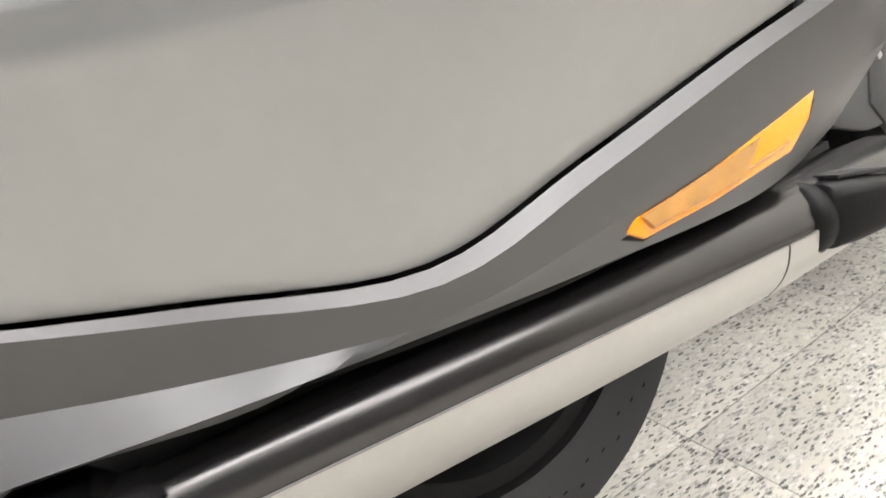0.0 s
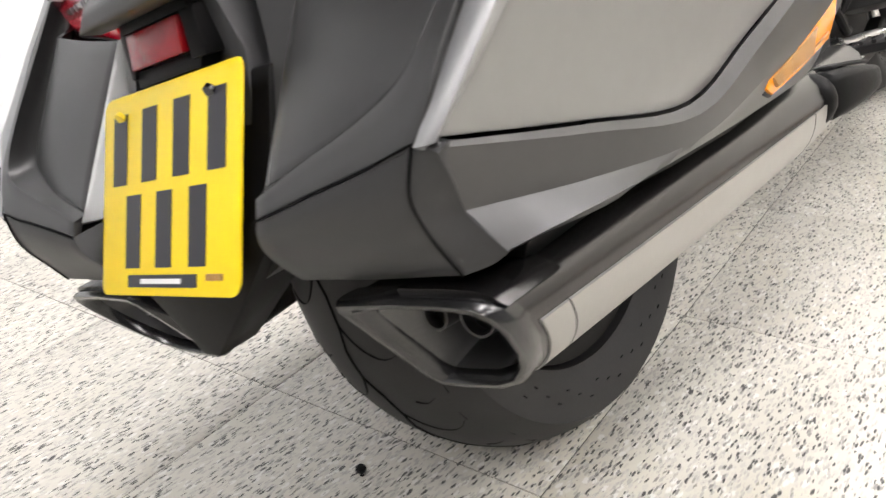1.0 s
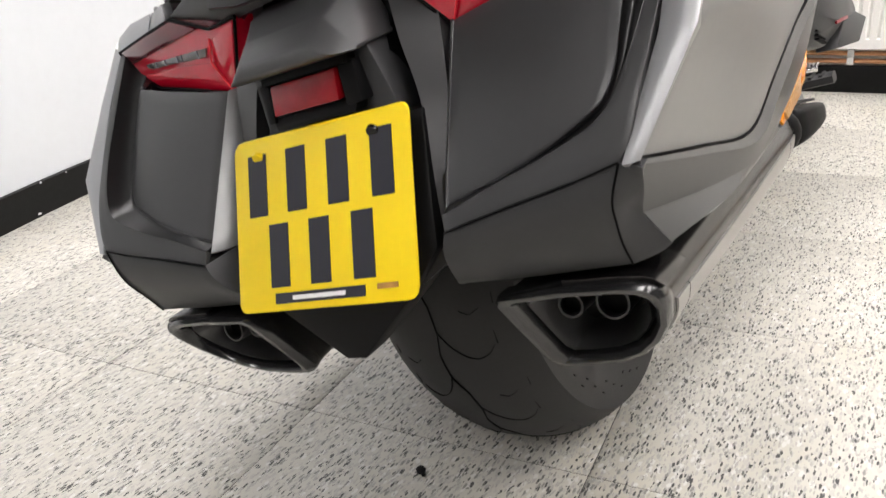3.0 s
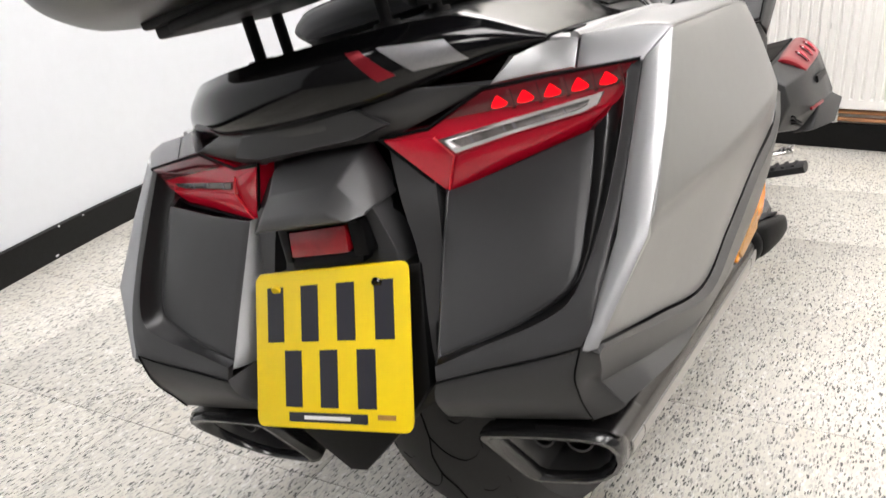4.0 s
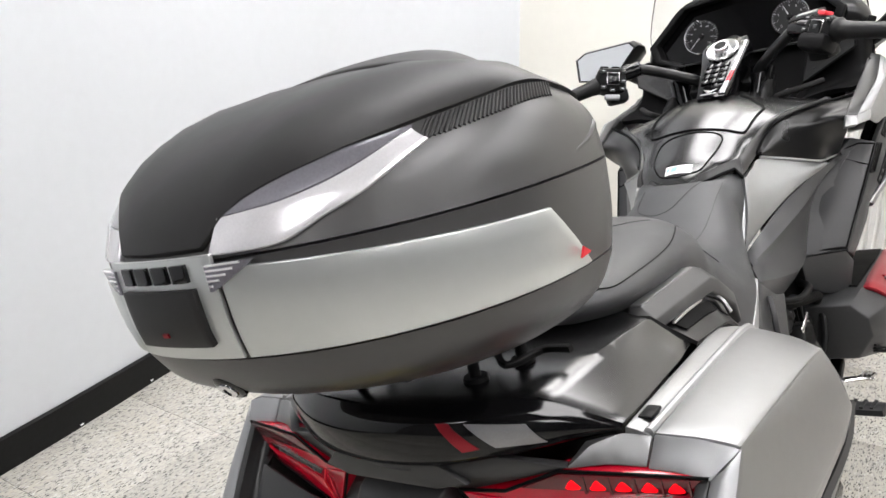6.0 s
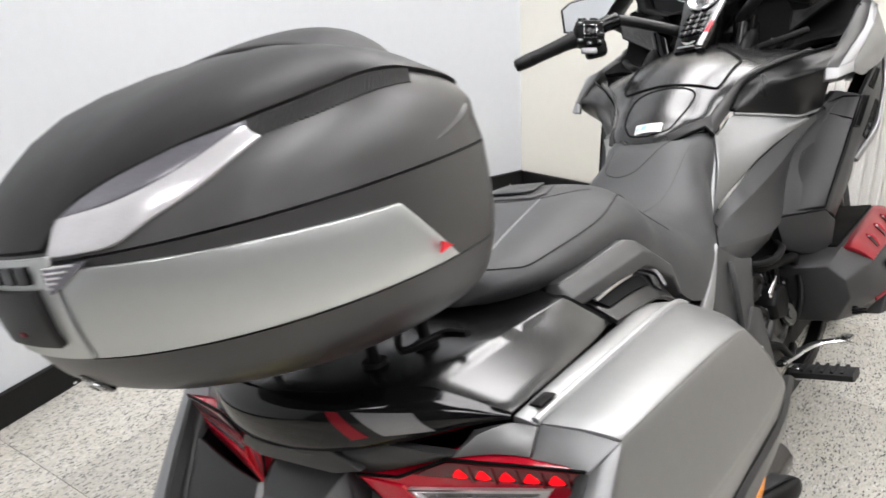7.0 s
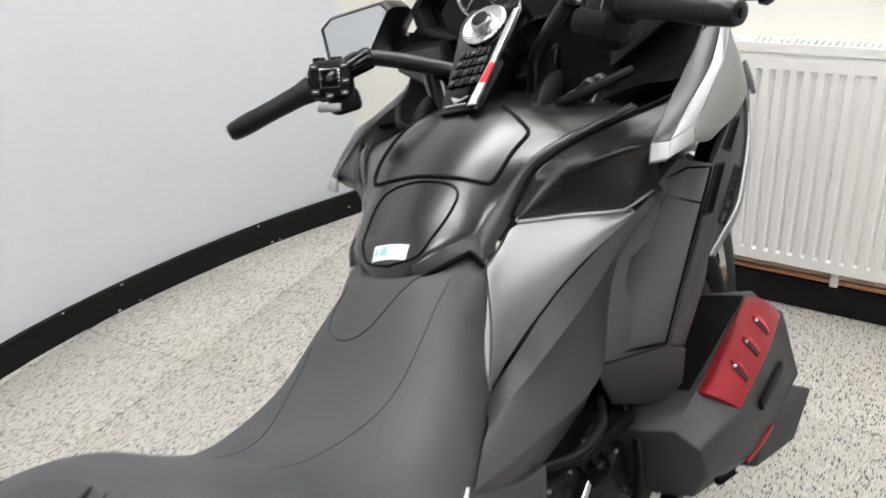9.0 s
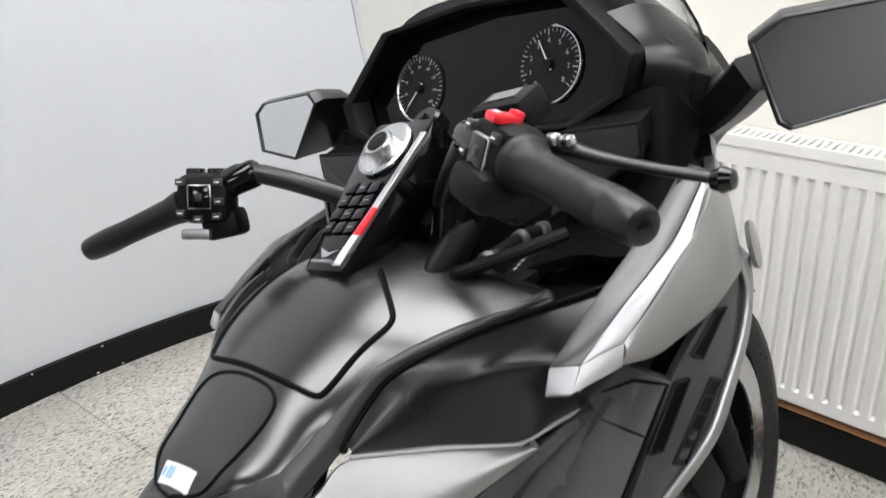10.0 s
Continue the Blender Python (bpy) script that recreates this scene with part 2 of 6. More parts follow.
def surface(rows, nu=5, nv=5, facets=False, th=0.006, ruled=False):
    """A shell over a net of control rows; facets keeps the rows as creases."""
    g = np.asarray(rows, float)
    g = (straight if facets else spline)(g, nu)
    g = np.swapaxes((straight if ruled else spline)(np.swapaxes(g, 0, 1), nv), 0, 1)
    a, b = g.shape[:2]
    du, dv = np.gradient(g, axis=0), np.gradient(g, axis=1)
    nrm = np.cross(du, dv)
    nrm /= np.maximum(np.linalg.norm(nrm, axis=2, keepdims=True), 1e-9)
    # the shell grows away from the side that faces out of the machine
    mid = g.reshape(-1, 3).mean(0)
    out = np.array([mid[0], (mid[1] - 0.55) * 0.5, mid[2] - 0.45])
    if (nrm.reshape(-1, 3) @ out).sum() < 0:
        nrm = -nrm
    low = g - nrm * th
    v = np.concatenate([g.reshape(-1, 3), low.reshape(-1, 3)])
    f, o = [], a * b
    for i in range(a - 1):
        for j in range(b - 1):
            q = (i * b + j, i * b + j + 1, (i + 1) * b + j + 1, (i + 1) * b + j)
            f.append(q)
            f.append(tuple(o + k for k in reversed(q)))
    rim = [j for j in range(b)] + [i * b + b - 1 for i in range(1, a)] + [(a - 1) * b + j for j in range(b - 2, -1, -1)] + [i * b for i in range(a - 2, 0, -1)]
    for k in range(len(rim)):
        p, q = rim[k], rim[(k + 1) % len(rim)]
        f.append((q, p, o + p, o + q))
    return v, f


def plate(poly, th=0.006, push=None):
    """A flat piece: a polygon given a thickness along push (or its own normal, inwards)."""
    p = np.asarray(poly, float)
    if push is None:
        n = np.zeros(3)
        for i in range(len(p)):
            n += np.cross(p[i], p[(i + 1) % len(p)])
        n /= np.linalg.norm(n)
        mid = p.mean(0)
        if n @ np.array([mid[0], (mid[1] - 0.55) * 0.5, mid[2] - 0.45]) > 0:
            n = -n
        push = n * th
    q = p + np.asarray(push, float)
    k = len(p)
    return np.concatenate([p, q]), [tuple(range(k)), tuple(reversed(range(k, 2 * k)))] + [((i + 1) % k, i, k + i, k + (i + 1) % k) for i in range(k)]


def loft(sections, caps=True):
    s = [np.asarray(x, float) for x in sections]
    k = len(s[0])
    f = []
    for i in range(len(s) - 1):
        for j in range(k):
            f.append((i * k + j, i * k + (j + 1) % k, (i + 1) * k + (j + 1) % k, (i + 1) * k + j))
    if caps:
        f += [tuple(reversed(range(k))), tuple(range((len(s) - 1) * k, len(s) * k))]
    return np.concatenate(s), f


def smooth_loft(sections, n=4, caps=True):
    return loft(list(spline(sections, n)), caps)


def frames_along(line):
    p = np.asarray(line, float)
    t = np.gradient(p, axis=0)
    t /= np.maximum(np.linalg.norm(t, axis=1, keepdims=True), 1e-9)
    up = np.array([0.0, 0.0, 1.0]) if abs(t[0][2]) < 0.9 else np.array([1.0, 0, 0])
    out = []
    for d in t:
        a = np.cross(d, up)
        a /= max(np.linalg.norm(a), 1e-9)
        b = np.cross(a, d)
        up = b
        out.append((a, b))
    return out


def tube(points, r, sides=12, n=5, flat=1.0, sharp=False):
    """A round bar along a line; r is one radius or one for each point; flat squashes it."""
    p = (straight if sharp else spline)(points, n)
    rr = np.full(len(points), r, float) if np.isscalar(r) else np.asarray(r, float)
    rr = np.interp(np.linspace(0, len(points) - 1, len(p)), range(len(points)), rr)
    secs = []
    for c, (a, b), q in zip(p, frames_along(p), rr):
        secs.append([c + q * (a * math.cos(k * 2 * math.pi / sides) + flat * b * math.sin(k * 2 * math.pi / sides)) for k in range(sides)])
    return loft(secs)


def bar(points, w, h, n=4, r=0.25):
    """A bar of rounded box section."""
    p = spline(points, n)
    secs = []
    for c, (a, b) in zip(p, frames_along(p)):
        o = []
        for sx, sz in ((1, 1), (-1, 1), (-1, -1), (1, -1)):
            for q in ((1, 1 - r), (1 - r, 1)) if sx * sz > 0 else ((1 - r, 1), (1, 1 - r)):
                o.append(c + a * sx * q[0] * w / 2 + b * sz * q[1] * h / 2)
        secs.append(o)
    return loft(secs)


def turned(profile, centre, axis=(1, 0, 0), n=32):
    """A turned body: (along, radius) pairs round the axis."""
    ax = Vector(axis).normalized()
    a = ax.orthogonal().normalized()
    b = ax.cross(a)
    c = Vector(centre)
    secs = [[c + ax * t + (a * math.cos(k * 2 * math.pi / n) + b * math.sin(k * 2 * math.pi / n)) * max(r, 1e-5) for k in range(n)] for t, r in profile]
    return loft(secs)


def ring(profile, centre, axis=(1, 0, 0), n=48):
    """A closed profile turned round the axis."""
    ax = Vector(axis).normalized()
    a = ax.orthogonal().normalized()
    b = ax.cross(a)
    c = Vector(centre)
    k = len(profile)
    v = [c + ax * t + (a * math.cos(i * 2 * math.pi / n) + b * math.sin(i * 2 * math.pi / n)) * r for i in range(n) for t, r in profile]
    f = [(i * k + j, i * k + (j + 1) % k, ((i + 1) % n) * k + (j + 1) % k, ((i + 1) % n) * k + j) for i in range(n) for j in range(k)]
    return np.array([tuple(x) for x in v]), f


def block(centre, size, turn=(0, 0, 0), taper=1.0):
    m = pose(*centre, *turn)
    v = []
    for z in (-0.5, 0.5):
        q = taper if z > 0 else 1.0
        v += [m @ Vector((x * size[0] * q, y * size[1] * q, z * size[2])) for x, y in ((-0.5, -0.5), (0.5, -0.5), (0.5, 0.5), (-0.5, 0.5))]
    return np.array([tuple(x) for x in v]), [(3, 2, 1, 0), (4, 5, 6, 7), (0, 1, 5, 4), (1, 2, 6, 5), (2, 3, 7, 6), (3, 0, 4, 7)]


def joined(*geos):
    v, f, o = [], [], 0
    for a, b in geos:
        v.append(np.asarray([tuple(x) for x in a], float))
        f += [tuple(o + i for i in q) for q in b]
        o += len(a)
    return np.concatenate(v), f


def skew(y):
    """How far the front body stands off the machine's middle line."""
    return float(np.interp(y, [.35, .62, .85, .98, 1.12, 1.21], [0, -.018, -.018, -.024, -.024, 0]))


def mesh_from(name, geo, mat, bevel=0.0, angle=35, side=1):
    v, f = geo
    bm = bmesh.new()
    vs = [bm.verts.new((side * float(p[0]) + (2 * skew(p[1]) if side < 0 else 0), float(p[1]), float(p[2]) - (2.6 * skew(p[1]) * max(0.0, p[0] - .12) if side < 0 else 0))) for p in v]
    for q in f:
        if len(set(q)) == len(q):
            try:
                bm.faces.new([vs[i] for i in q])
            except ValueError:
                pass
    bmesh.ops.remove_doubles(bm, verts=bm.verts, dist=1e-5)
    bmesh.ops.recalc_face_normals(bm, faces=bm.faces)
    if bevel:
        edges = [e for e in bm.edges if len(e.link_faces) == 2 and e.calc_face_angle(0) > radians(40)]
        bmesh.ops.bevel(bm, geom=edges, offset=bevel, segments=2, profile=0.5, affect="EDGES", clamp_overlap=True)
    me = bpy.data.meshes.new(name)
    bm.to_mesh(me)
    bm.free()
    me.materials.append(mat)
    me.polygons.foreach_set("use_smooth", [True] * len(me.polygons))
    me.set_sharp_from_angle(angle=radians(angle))
    return me


def part(name, geo, mat, parent, label="", bevel=0.0, side=1, angle=35):
    ob = new(name, mesh_from(name, geo, mat, bevel, angle, side))
    ob.parent = parent
    if label:
        ob["label"] = label
    return ob


def thing(name, label, category, m=None, group="", kind=""):
    ob = new(name)
    ob.empty_display_size = 0.1
    if m is not None:
        ob.matrix_world = m
    return tagged(ob, label, category, group, kind)


def solo(name, geo, mat, label, category, bevel=0.0, kind="", group="", angle=35):
    return tagged(new(name, mesh_from(name, geo, mat, bevel, angle)), label, category, group, kind)


def drape(geo, start, way, lift=0.001):
    """Where lines from the start points along way first meet a shape, lifted off it."""
    if id(geo) not in TREES:
        TREES[id(geo)] = (BVHTree.FromPolygons([tuple(float(c) for c in p) for p in geo[0]], [tuple(q) for q in geo[1]]), geo)
    tree = TREES[id(geo)][0]
    w = Vector(way).normalized()
    out = []
    for p in start:
        hit = tree.ray_cast(Vector(p), w)[0]
        if hit is not None:
            out.append(tuple(hit - w * lift))
    return out


def laid(geo, net, way, lift=0.002, th=0.0015, n=8):
    """A thin patch laid on a shape: four corners of a quad, seen along way."""
    a, b, c, d = [np.array(q, float) for q in net]
    rows = [drape(geo, [tuple((a * (1 - u) + b * u) * (1 - v) + (d * (1 - u) + c * u) * v) for u in np.linspace(0, 1, n + 1)], way, lift) for v in np.linspace(0, 1, n + 1)]
    return surface(rows, 1, 1, facets=True, th=th)


TREES = {}


# ---- room ----
WALL = [(-1.40, -3.6), (-1.50, -1.6), (-1.60, -0.8), (-1.74, -0.1), (-1.86, 0.4), (-1.92, 0.85), (-1.89, 1.3), (-1.79, 1.75), (-1.64, 2.16)]
BACK, RIGHT, REAR, HIGH = 2.16, 3.6, -3.6, 2.7
TILT_TILE, TSIZE, TX, TY = radians(4.5), 0.457, 0.039, -0.192


def wall_strip(line, z0, z1, depth):
    p = np.array(spline([(*q, 0) for q in line], 3))
    t = np.gradient(p, axis=0)
    t /= np.linalg.norm(t, axis=1, keepdims=True)
    n = np.stack([-t[:, 1], t[:, 0], 0 * t[:, 0]], axis=1)
    a, b = (p, p + n * depth) if depth > 0 else (p + n * -depth * -1, p)
    secs = [[(*x[:2], z0), (*x[:2], z1), (*y[:2], z1), (*y[:2], z0)] for x, y in zip(a, b)]
    return loft(secs)


solo("wall_west", wall_strip(WALL, 0, HIGH, 0.12), WALLBLUE, "pale grey-blue painted wall above black skirting", "wall", kind="structure")
solo("wall_north", block(((RIGHT - 1.64) / 2, BACK + 0.06, HIGH / 2), (RIGHT + 1.64, 0.12, HIGH)), WALLCREAM, "cream painted wall behind a white radiator", "wall", kind="structure")
# Unseen walls that close the room; kept dark so body reflections gain contrast.
solo("wall_east", block((RIGHT + 0.06, (BACK + REAR) / 2, HIGH / 2), (0.12, BACK - REAR, HIGH)), WALLGREY, "unseen dark grey wall added to deepen reflections", "wall", kind="structure")
solo("wall_south", block(((RIGHT - 1.4) / 2, REAR - 0.06, HIGH / 2), (RIGHT + 1.4, 0.12, HIGH)), WALLGREY, "unseen dark grey wall added to deepen reflections", "wall", kind="structure")
# Ceiling is out of view; its dark tone shapes what the paint reflects.
solo("ceiling", block((0.8, -0.7, HIGH + 0.05), (5.9, 6.2, 0.1)), CEIL, "unseen ceiling with light panels, dark grey to deepen reflections", "ceiling", kind="structure")
solo("baseboard_west", wall_strip(WALL, 0.0, 0.095, -0.018), SKIRT, "chipped black painted skirting along the grey wall", "skirting", kind="structure")
solo("baseboard_north", block(((RIGHT - 1.62) / 2, BACK - 0.009, 0.0475), (RIGHT + 1.62, 0.018, 0.095)), SKIRT, "black painted skirting under the radiator", "skirting", 0.003, kind="structure")

chip_line = np.array(spline([(*q, 0) for q in WALL], 3))
west = bpy.data.objects["baseboard_west"]
for k in range(13):
    f = 9.0 + random.uniform(0, 14.5)
    i = int(f)
    p = chip_line[i] * (1 - f + i) + chip_line[i + 1] * (f - i)
    part("chip", block((p[0] + .0185, p[1], random.choice((.093, .092, .010, .008, .04))), (.004, random.uniform(.004, .016) * random.uniform(.4, 1), random.uniform(.002, .005)), (random.uniform(-20, 20), 0, 0)), WHITE, west, "white chip in the paint")
floor_ob = solo("floor", block((0.8, -0.7, -0.05), (5.6, 6.0, 0.098)), GROUT, "speckled off-white vinyl tile floor", "floor", kind="structure")

# ceiling light panels
def ceiling_light(x, y, w=0.6, l=1.2):
    t = thing("ceiling_light", "flush white ceiling light panel with glowing diffuser", "ceiling light", Matrix.Translation((x, y, HIGH - 0.03)), "ceiling lights")
    f = 0.03
    part("frame", joined(block((0, l / 2, 0), (w + f, f, 0.05)), block((0, -l / 2, 0), (w + f, f, 0.05)), block((w / 2, 0, 0), (f, l - f, 0.05)), block((-w / 2, 0, 0), (f, l - f, 0.05))), WHITE, t, bevel=0.002)
    part("diffuser", block((0, 0, 0.0), (w - f, l - f, 0.02)), LAMP, t)


for x, y in ((-0.9, 0.1), (-1.0, 1.5), (-0.25, 1.5), (0.85, -0.8), (1.1, 1.35), (1.85, 0.3), (2.65, -0.8), (2.65, 1.35), (-0.2, -2.6), (2.1, -2.6)):
    ceiling_light(x, y)

# radiator
rad = thing("radiator", "white ribbed panel radiator hung on the cream wall", "radiator")
RX0, RX1, RZ0, RZ1, RY = -0.62, 1.16, 0.165, 0.765, 2.085
pts = []
x = RX0
while x < RX1 - 0.001:
    pts += [(x, 0.0), (x + 0.0145, 0.0), (x + 0.0185, 0.009), (x + 0.027, 0.009), (x + 0.031, 0.0)]
    x += 0.0333
outline = [(a, RY + b) for a, b in pts] + [(RX1, RY), (RX1, RY + 0.026), (RX0, RY + 0.026)]
zz = [(RZ0, 0.0), (RZ0 + 0.03, 0.0), (RZ0 + 0.036, 1.0), (RZ1 - 0.048, 1.0), (RZ1 - 0.044, 0.0), (RZ1, 0.0)]
part("panel", loft([[(a, RY + (b - RY) * (k if b < RY + 0.02 else 1), z) for a, b in outline] for z, k in zz]), RADWHITE, rad)
part("side_panel", block((RX0 - 0.004, RY + 0.035, (RZ0 + RZ1) / 2), (0.006, 0.075, RZ1 - RZ0)), RADWHITE, rad, bevel=0.002)
part("side_panel", block((RX1 + 0.004, RY + 0.035, (RZ0 + RZ1) / 2), (0.006, 0.075, RZ1 - RZ0)), RADWHITE, rad, bevel=0.002)
grille = [block(((RX0 + RX1) / 2, RY + dy, RZ1 + 0.012), (RX1 - RX0, 0.006, 0.024)) for dy in (0.0, 0.064)]
k = RX0 + 0.01
while k < RX1:
    grille.append(block((k, RY + 0.032, RZ1 + 0.018), (0.006, 0.06, 0.006)))
    k += 0.016
part("top_grille", joined(*grille), RADWHITE, rad, "slotted white top grille")
for z in (0.115, 0.142):
    pp = thing("heating_pipe", "copper heating pipe running along the wall under the radiator", "pipe", group="heating pipes")
    part("pipe", tube([(-.48, 2.135, z), (0, 2.135, z), (RIGHT - 0.02, 2.135, z)], 0.0085, 12, 2), COPPER, pp)
    for x in (-0.9, 0.12, 1.3):
        part("clip", block((x, 2.135, z), (0.022, 0.024, 0.028)), WHITE, pp, "white plastic pipe clip", bevel=0.003)

# ---- motorcycle: its own frame has x to its right, y ahead, z up; it leans on its side stand ----
BIKE = pose(-0.03, 0, 0, 0, -14.0, 2.0)
bike = thing("motorcycle", "satin grey and black touring motorcycle leaning on its stand", "motorcycle", BIKE)


def b(name, geo, mat, label="", bevel=0.0, parent=None, angle=35):
    return part(name, geo, mat, parent or bike, label, bevel, 1, angle)


def pair(name, geo, mat, label="", bevel=0.0, angle=35):
    return [part(name, geo, mat, bike, label, bevel, s, angle) for s in (1, -1)]


def sub(owners, name, geo, mat, label="", bevel=0.0, angle=35):
    for ob, s in zip(owners, (1, -1)):
        part(name, geo, mat, ob, label, bevel, s, angle)


# wheels
def tyre_at(r, w, crown, u, a, out=0.0):
    """A point on the tread: u across from -1 to 1, a round the wheel."""
    rr = r - crown * abs(u) ** 2.4 + out
    return (u * w / 2, rr * math.sin(a), rr * math.cos(a))


def tyre(r, w, crown, n=160, across=40):
    prof = [(-w / 2 + w * k / across, r - crown * abs(-1 + 2 * k / across) ** 2.4) for k in range(across + 1)]
    side = [(w / 2 * 0.99, r - crown - 0.018), (w / 2 * 0.93, r - crown - 0.04), (w / 2 * 0.80, r - crown - 0.058), (w / 2 * 0.70, r - crown - 0.058)]
    return ring(prof + side + [(-x, q) for x, q in reversed(side)], (0, 0, 0), (1, 0, 0), n)


def wheel(name, centre, r, w, crown, rim_r, steer=0.0, discs=(0.07,)):
    wh = new(name)
    wh.parent = bike
    wh.matrix_basis = pose(*centre, 0, 0, steer)
    ty = part("tyre", tyre(r, w, crown), RUBBER, wh, "black road tyre with curved tread grooves", angle=50)
    # The tread is smooth; dark strips on it paint the grooves' shade.
    pitch = 2 * math.pi / 15
    for k in range(15):
        zig = [tyre_at(r, w, crown, u, pitch * (k - p), .0003) for u, p in ((-.05, -.5), (-.01, -.4), (.04, -.28), (.046, -.14), (.04, 0), (0, .11), (-.045, .22), (-.05, .36), (-.05, .5))]
        part("groove", tube(zig, .0019, 6, 1, .5), VOID, ty, "flush dark strip painting a shaded zigzag groove along the crown")
        for m in (1, -1):
            a0 = pitch * (k + (.5 if m < 0 else 0))
            for path, q in ((((.04, -.02), (.14, .13), (.27, .25), (.42, .31), (.56, .28), (.64, .21)), .0017), (((.40, -.20), (.50, -.15), (.62, -.19)), .0011), (((.68, .20), (.69, .06)), .0011), (((.77, -.20), (.78, -.30)), .0010)):
                line = [tyre_at(r, w, crown, m * u, a0 - p * pitch, .0003) for u, p in spline([(*c, 0) for c in path], 4)[:, :2]]
                part("groove", tube(line, [q * (1 - .6 * i / (len(line) - 1)) for i in range(len(line))], 6, 1, .5), VOID, ty, "flush dark strip painting a shaded tread groove")
    marks = []
    for k in range(72):
        for m in (1, -1):
            x, q = w / 2 * (.985 - .02 * (k % 3)), r - crown - .022 - .007 * (k % 3)
            a0 = k * 2 * math.pi / 72
            marks.append(tube([(m * x, q * math.sin(a0), q * math.cos(a0)), (m * x, q * math.sin(a0 + .022), q * math.cos(a0 + .022))], .0011, 4, 1))
    tagged(part("sidewall_marks", joined(*marks), VOID, ty), "small moulded sidewall dashes", kind="stuff")
    hw = w * 0.36
    part("rim", ring([(-hw, rim_r + 0.008), (-hw, rim_r - 0.012), (-hw * 0.6, rim_r - 0.03), (hw * 0.6, rim_r - 0.03), (hw, rim_r - 0.012), (hw, rim_r + 0.008), (hw * 0.8, rim_r), (-hw * 0.8, rim_r)], (0, 0, 0)), MATT, wh, "black cast alloy rim")
    part("hub", turned([(-hw, 0.02), (-hw, 0.05), (hw, 0.05), (hw, 0.02)], (0, 0, 0)), MATT, wh, bevel=0.002)
    for i in range(7):
        a = i * 2 * math.pi / 7
        d = np.array([0, math.sin(a), math.cos(a)])
        e = np.array([0, math.sin(a + 0.18), math.cos(a + 0.18)])
        part("spoke", bar([d * 0.04, (d + e) * 0.5 * rim_r * 0.55, e * (rim_r - 0.02)], 0.028, 0.02), MATT, wh)
    for x in discs:
        part("brake_disc", ring([(x - 0.0025, rim_r - 0.03), (x + 0.0025, rim_r - 0.03), (x + 0.0025, rim_r - 0.085), (x - 0.0025, rim_r - 0.085)], (0, 0, 0)), STEEL, wh, "bright steel brake disc")
    return wh


wheel("rear_wheel", (0, -0.03, 0.312), 0.312, 0.20, 0.036, 0.205, 0, (-0.09,))
front = wheel("front_wheel", (0, 1.64, 0.318), 0.320, 0.132, 0.03, 0.232, 3.6, (0.062, -0.062))

# panniers
lid_rows = [
    [(.389, -.276, .709), (.392, -.20, .707), (.395, -.12, .704), (.397, -.05, .701), (.398, .0, .698), (.398, .041, .690)],
    [(.386, -.345, .635), (.396, -.25, .635), (.402, -.15, .635), (.405, -.06, .635), (.405, .03, .632), (.402, .097, .625)],
    [(.373, -.418, .553), (.390, -.30, .553), (.401, -.19, .553), (.406, -.08, .553), (.406, .04, .553), (.400, .145, .553)],
    [(.326, -.470, .475), (.341, -.35, .447), (.356, -.235, .425), (.366, -.13, .450), (.378, .0, .485), (.392, .118, .516)],
]
lr = np.array(lid_rows)
lid_net = [lr[0], lr[0] * .5 + lr[1] * .5 + [.001, 0, 0], lr[1] * .35 + lr[2] * .65 + [.0035, 0, 0], lr[1] * .12 + lr[2] * .88 + [.002, 0, 0], lr[2], lr[2] * .86 + lr[3] * .14, lr[2] * .5 + lr[3] * .5, lr[3]]
lid = pair("pannier_lid", surface(lid_net, 4, 6, th=0.012), GREY, "satin grey painted pannier lid with a soft crease", 0.002)
top_rows = [
    [(.304, -.287, .724), (.303, -.15, .722), (.300, .0, .716), (.297, .075, .706), (.294, .115, .690)],
    [(.352, -.282, .721), (.354, -.15, .719), (.356, -.02, .713), (.354, .05, .703), (.352, .085, .690)],
    [(.385, -.277, .7135), (.389, -.16, .7105), (.3925, -.05, .7055), (.394, .015, .699), (.394, .042, .692)],
    [(.389, -.276, .709), (.3935, -.16, .706), (.397, -.05, .701), (.398, .012, .695), (.398, .041, .690)],
]
sub(lid, "lid_top", surface(top_rows, 4, 5, th=0.01), GREY, "", 0.002)
sub(lid, "lid_front", surface([[(.294, .117, .688), (.352, .087, .689), (.398, .042, .689)], [(.300, .17, .64), (.36, .145, .63), (.402, .098, .625)], [(.305, .20, .56), (.365, .185, .555), (.400, .146, .553)], [(.31, .17, .51), (.36, .15, .515), (.392, .118, .516)]], 3, 4), GREY)
# bright rear band
sub(lid, "rear_trim", surface([[(.366, -.308, .690), (.358, -.363, .628), (.346, -.421, .555), (.316, -.479, .474)], [(.380, -.301, .700), (.376, -.360, .632), (.362, -.425, .555), (.323, -.479, .474)], [(.391, -.281, .711), (.388, -.350, .635), (.3755, -.423, .555), (.329, -.475, .474)]], 3, 6, th=0.010, ruled=True), SILVER, "bright silver edge trim", 0.001)
sub(lid, "rear_trim_top", surface([[(.302, -.313, .696), (.335, -.311, .694), (.366, -.311, .690)], [(.305, -.291, .724), (.352, -.288, .722), (.391, -.282, .712)]], 2, 3, th=0.010, ruled=True), SILVER, "", 0.001)
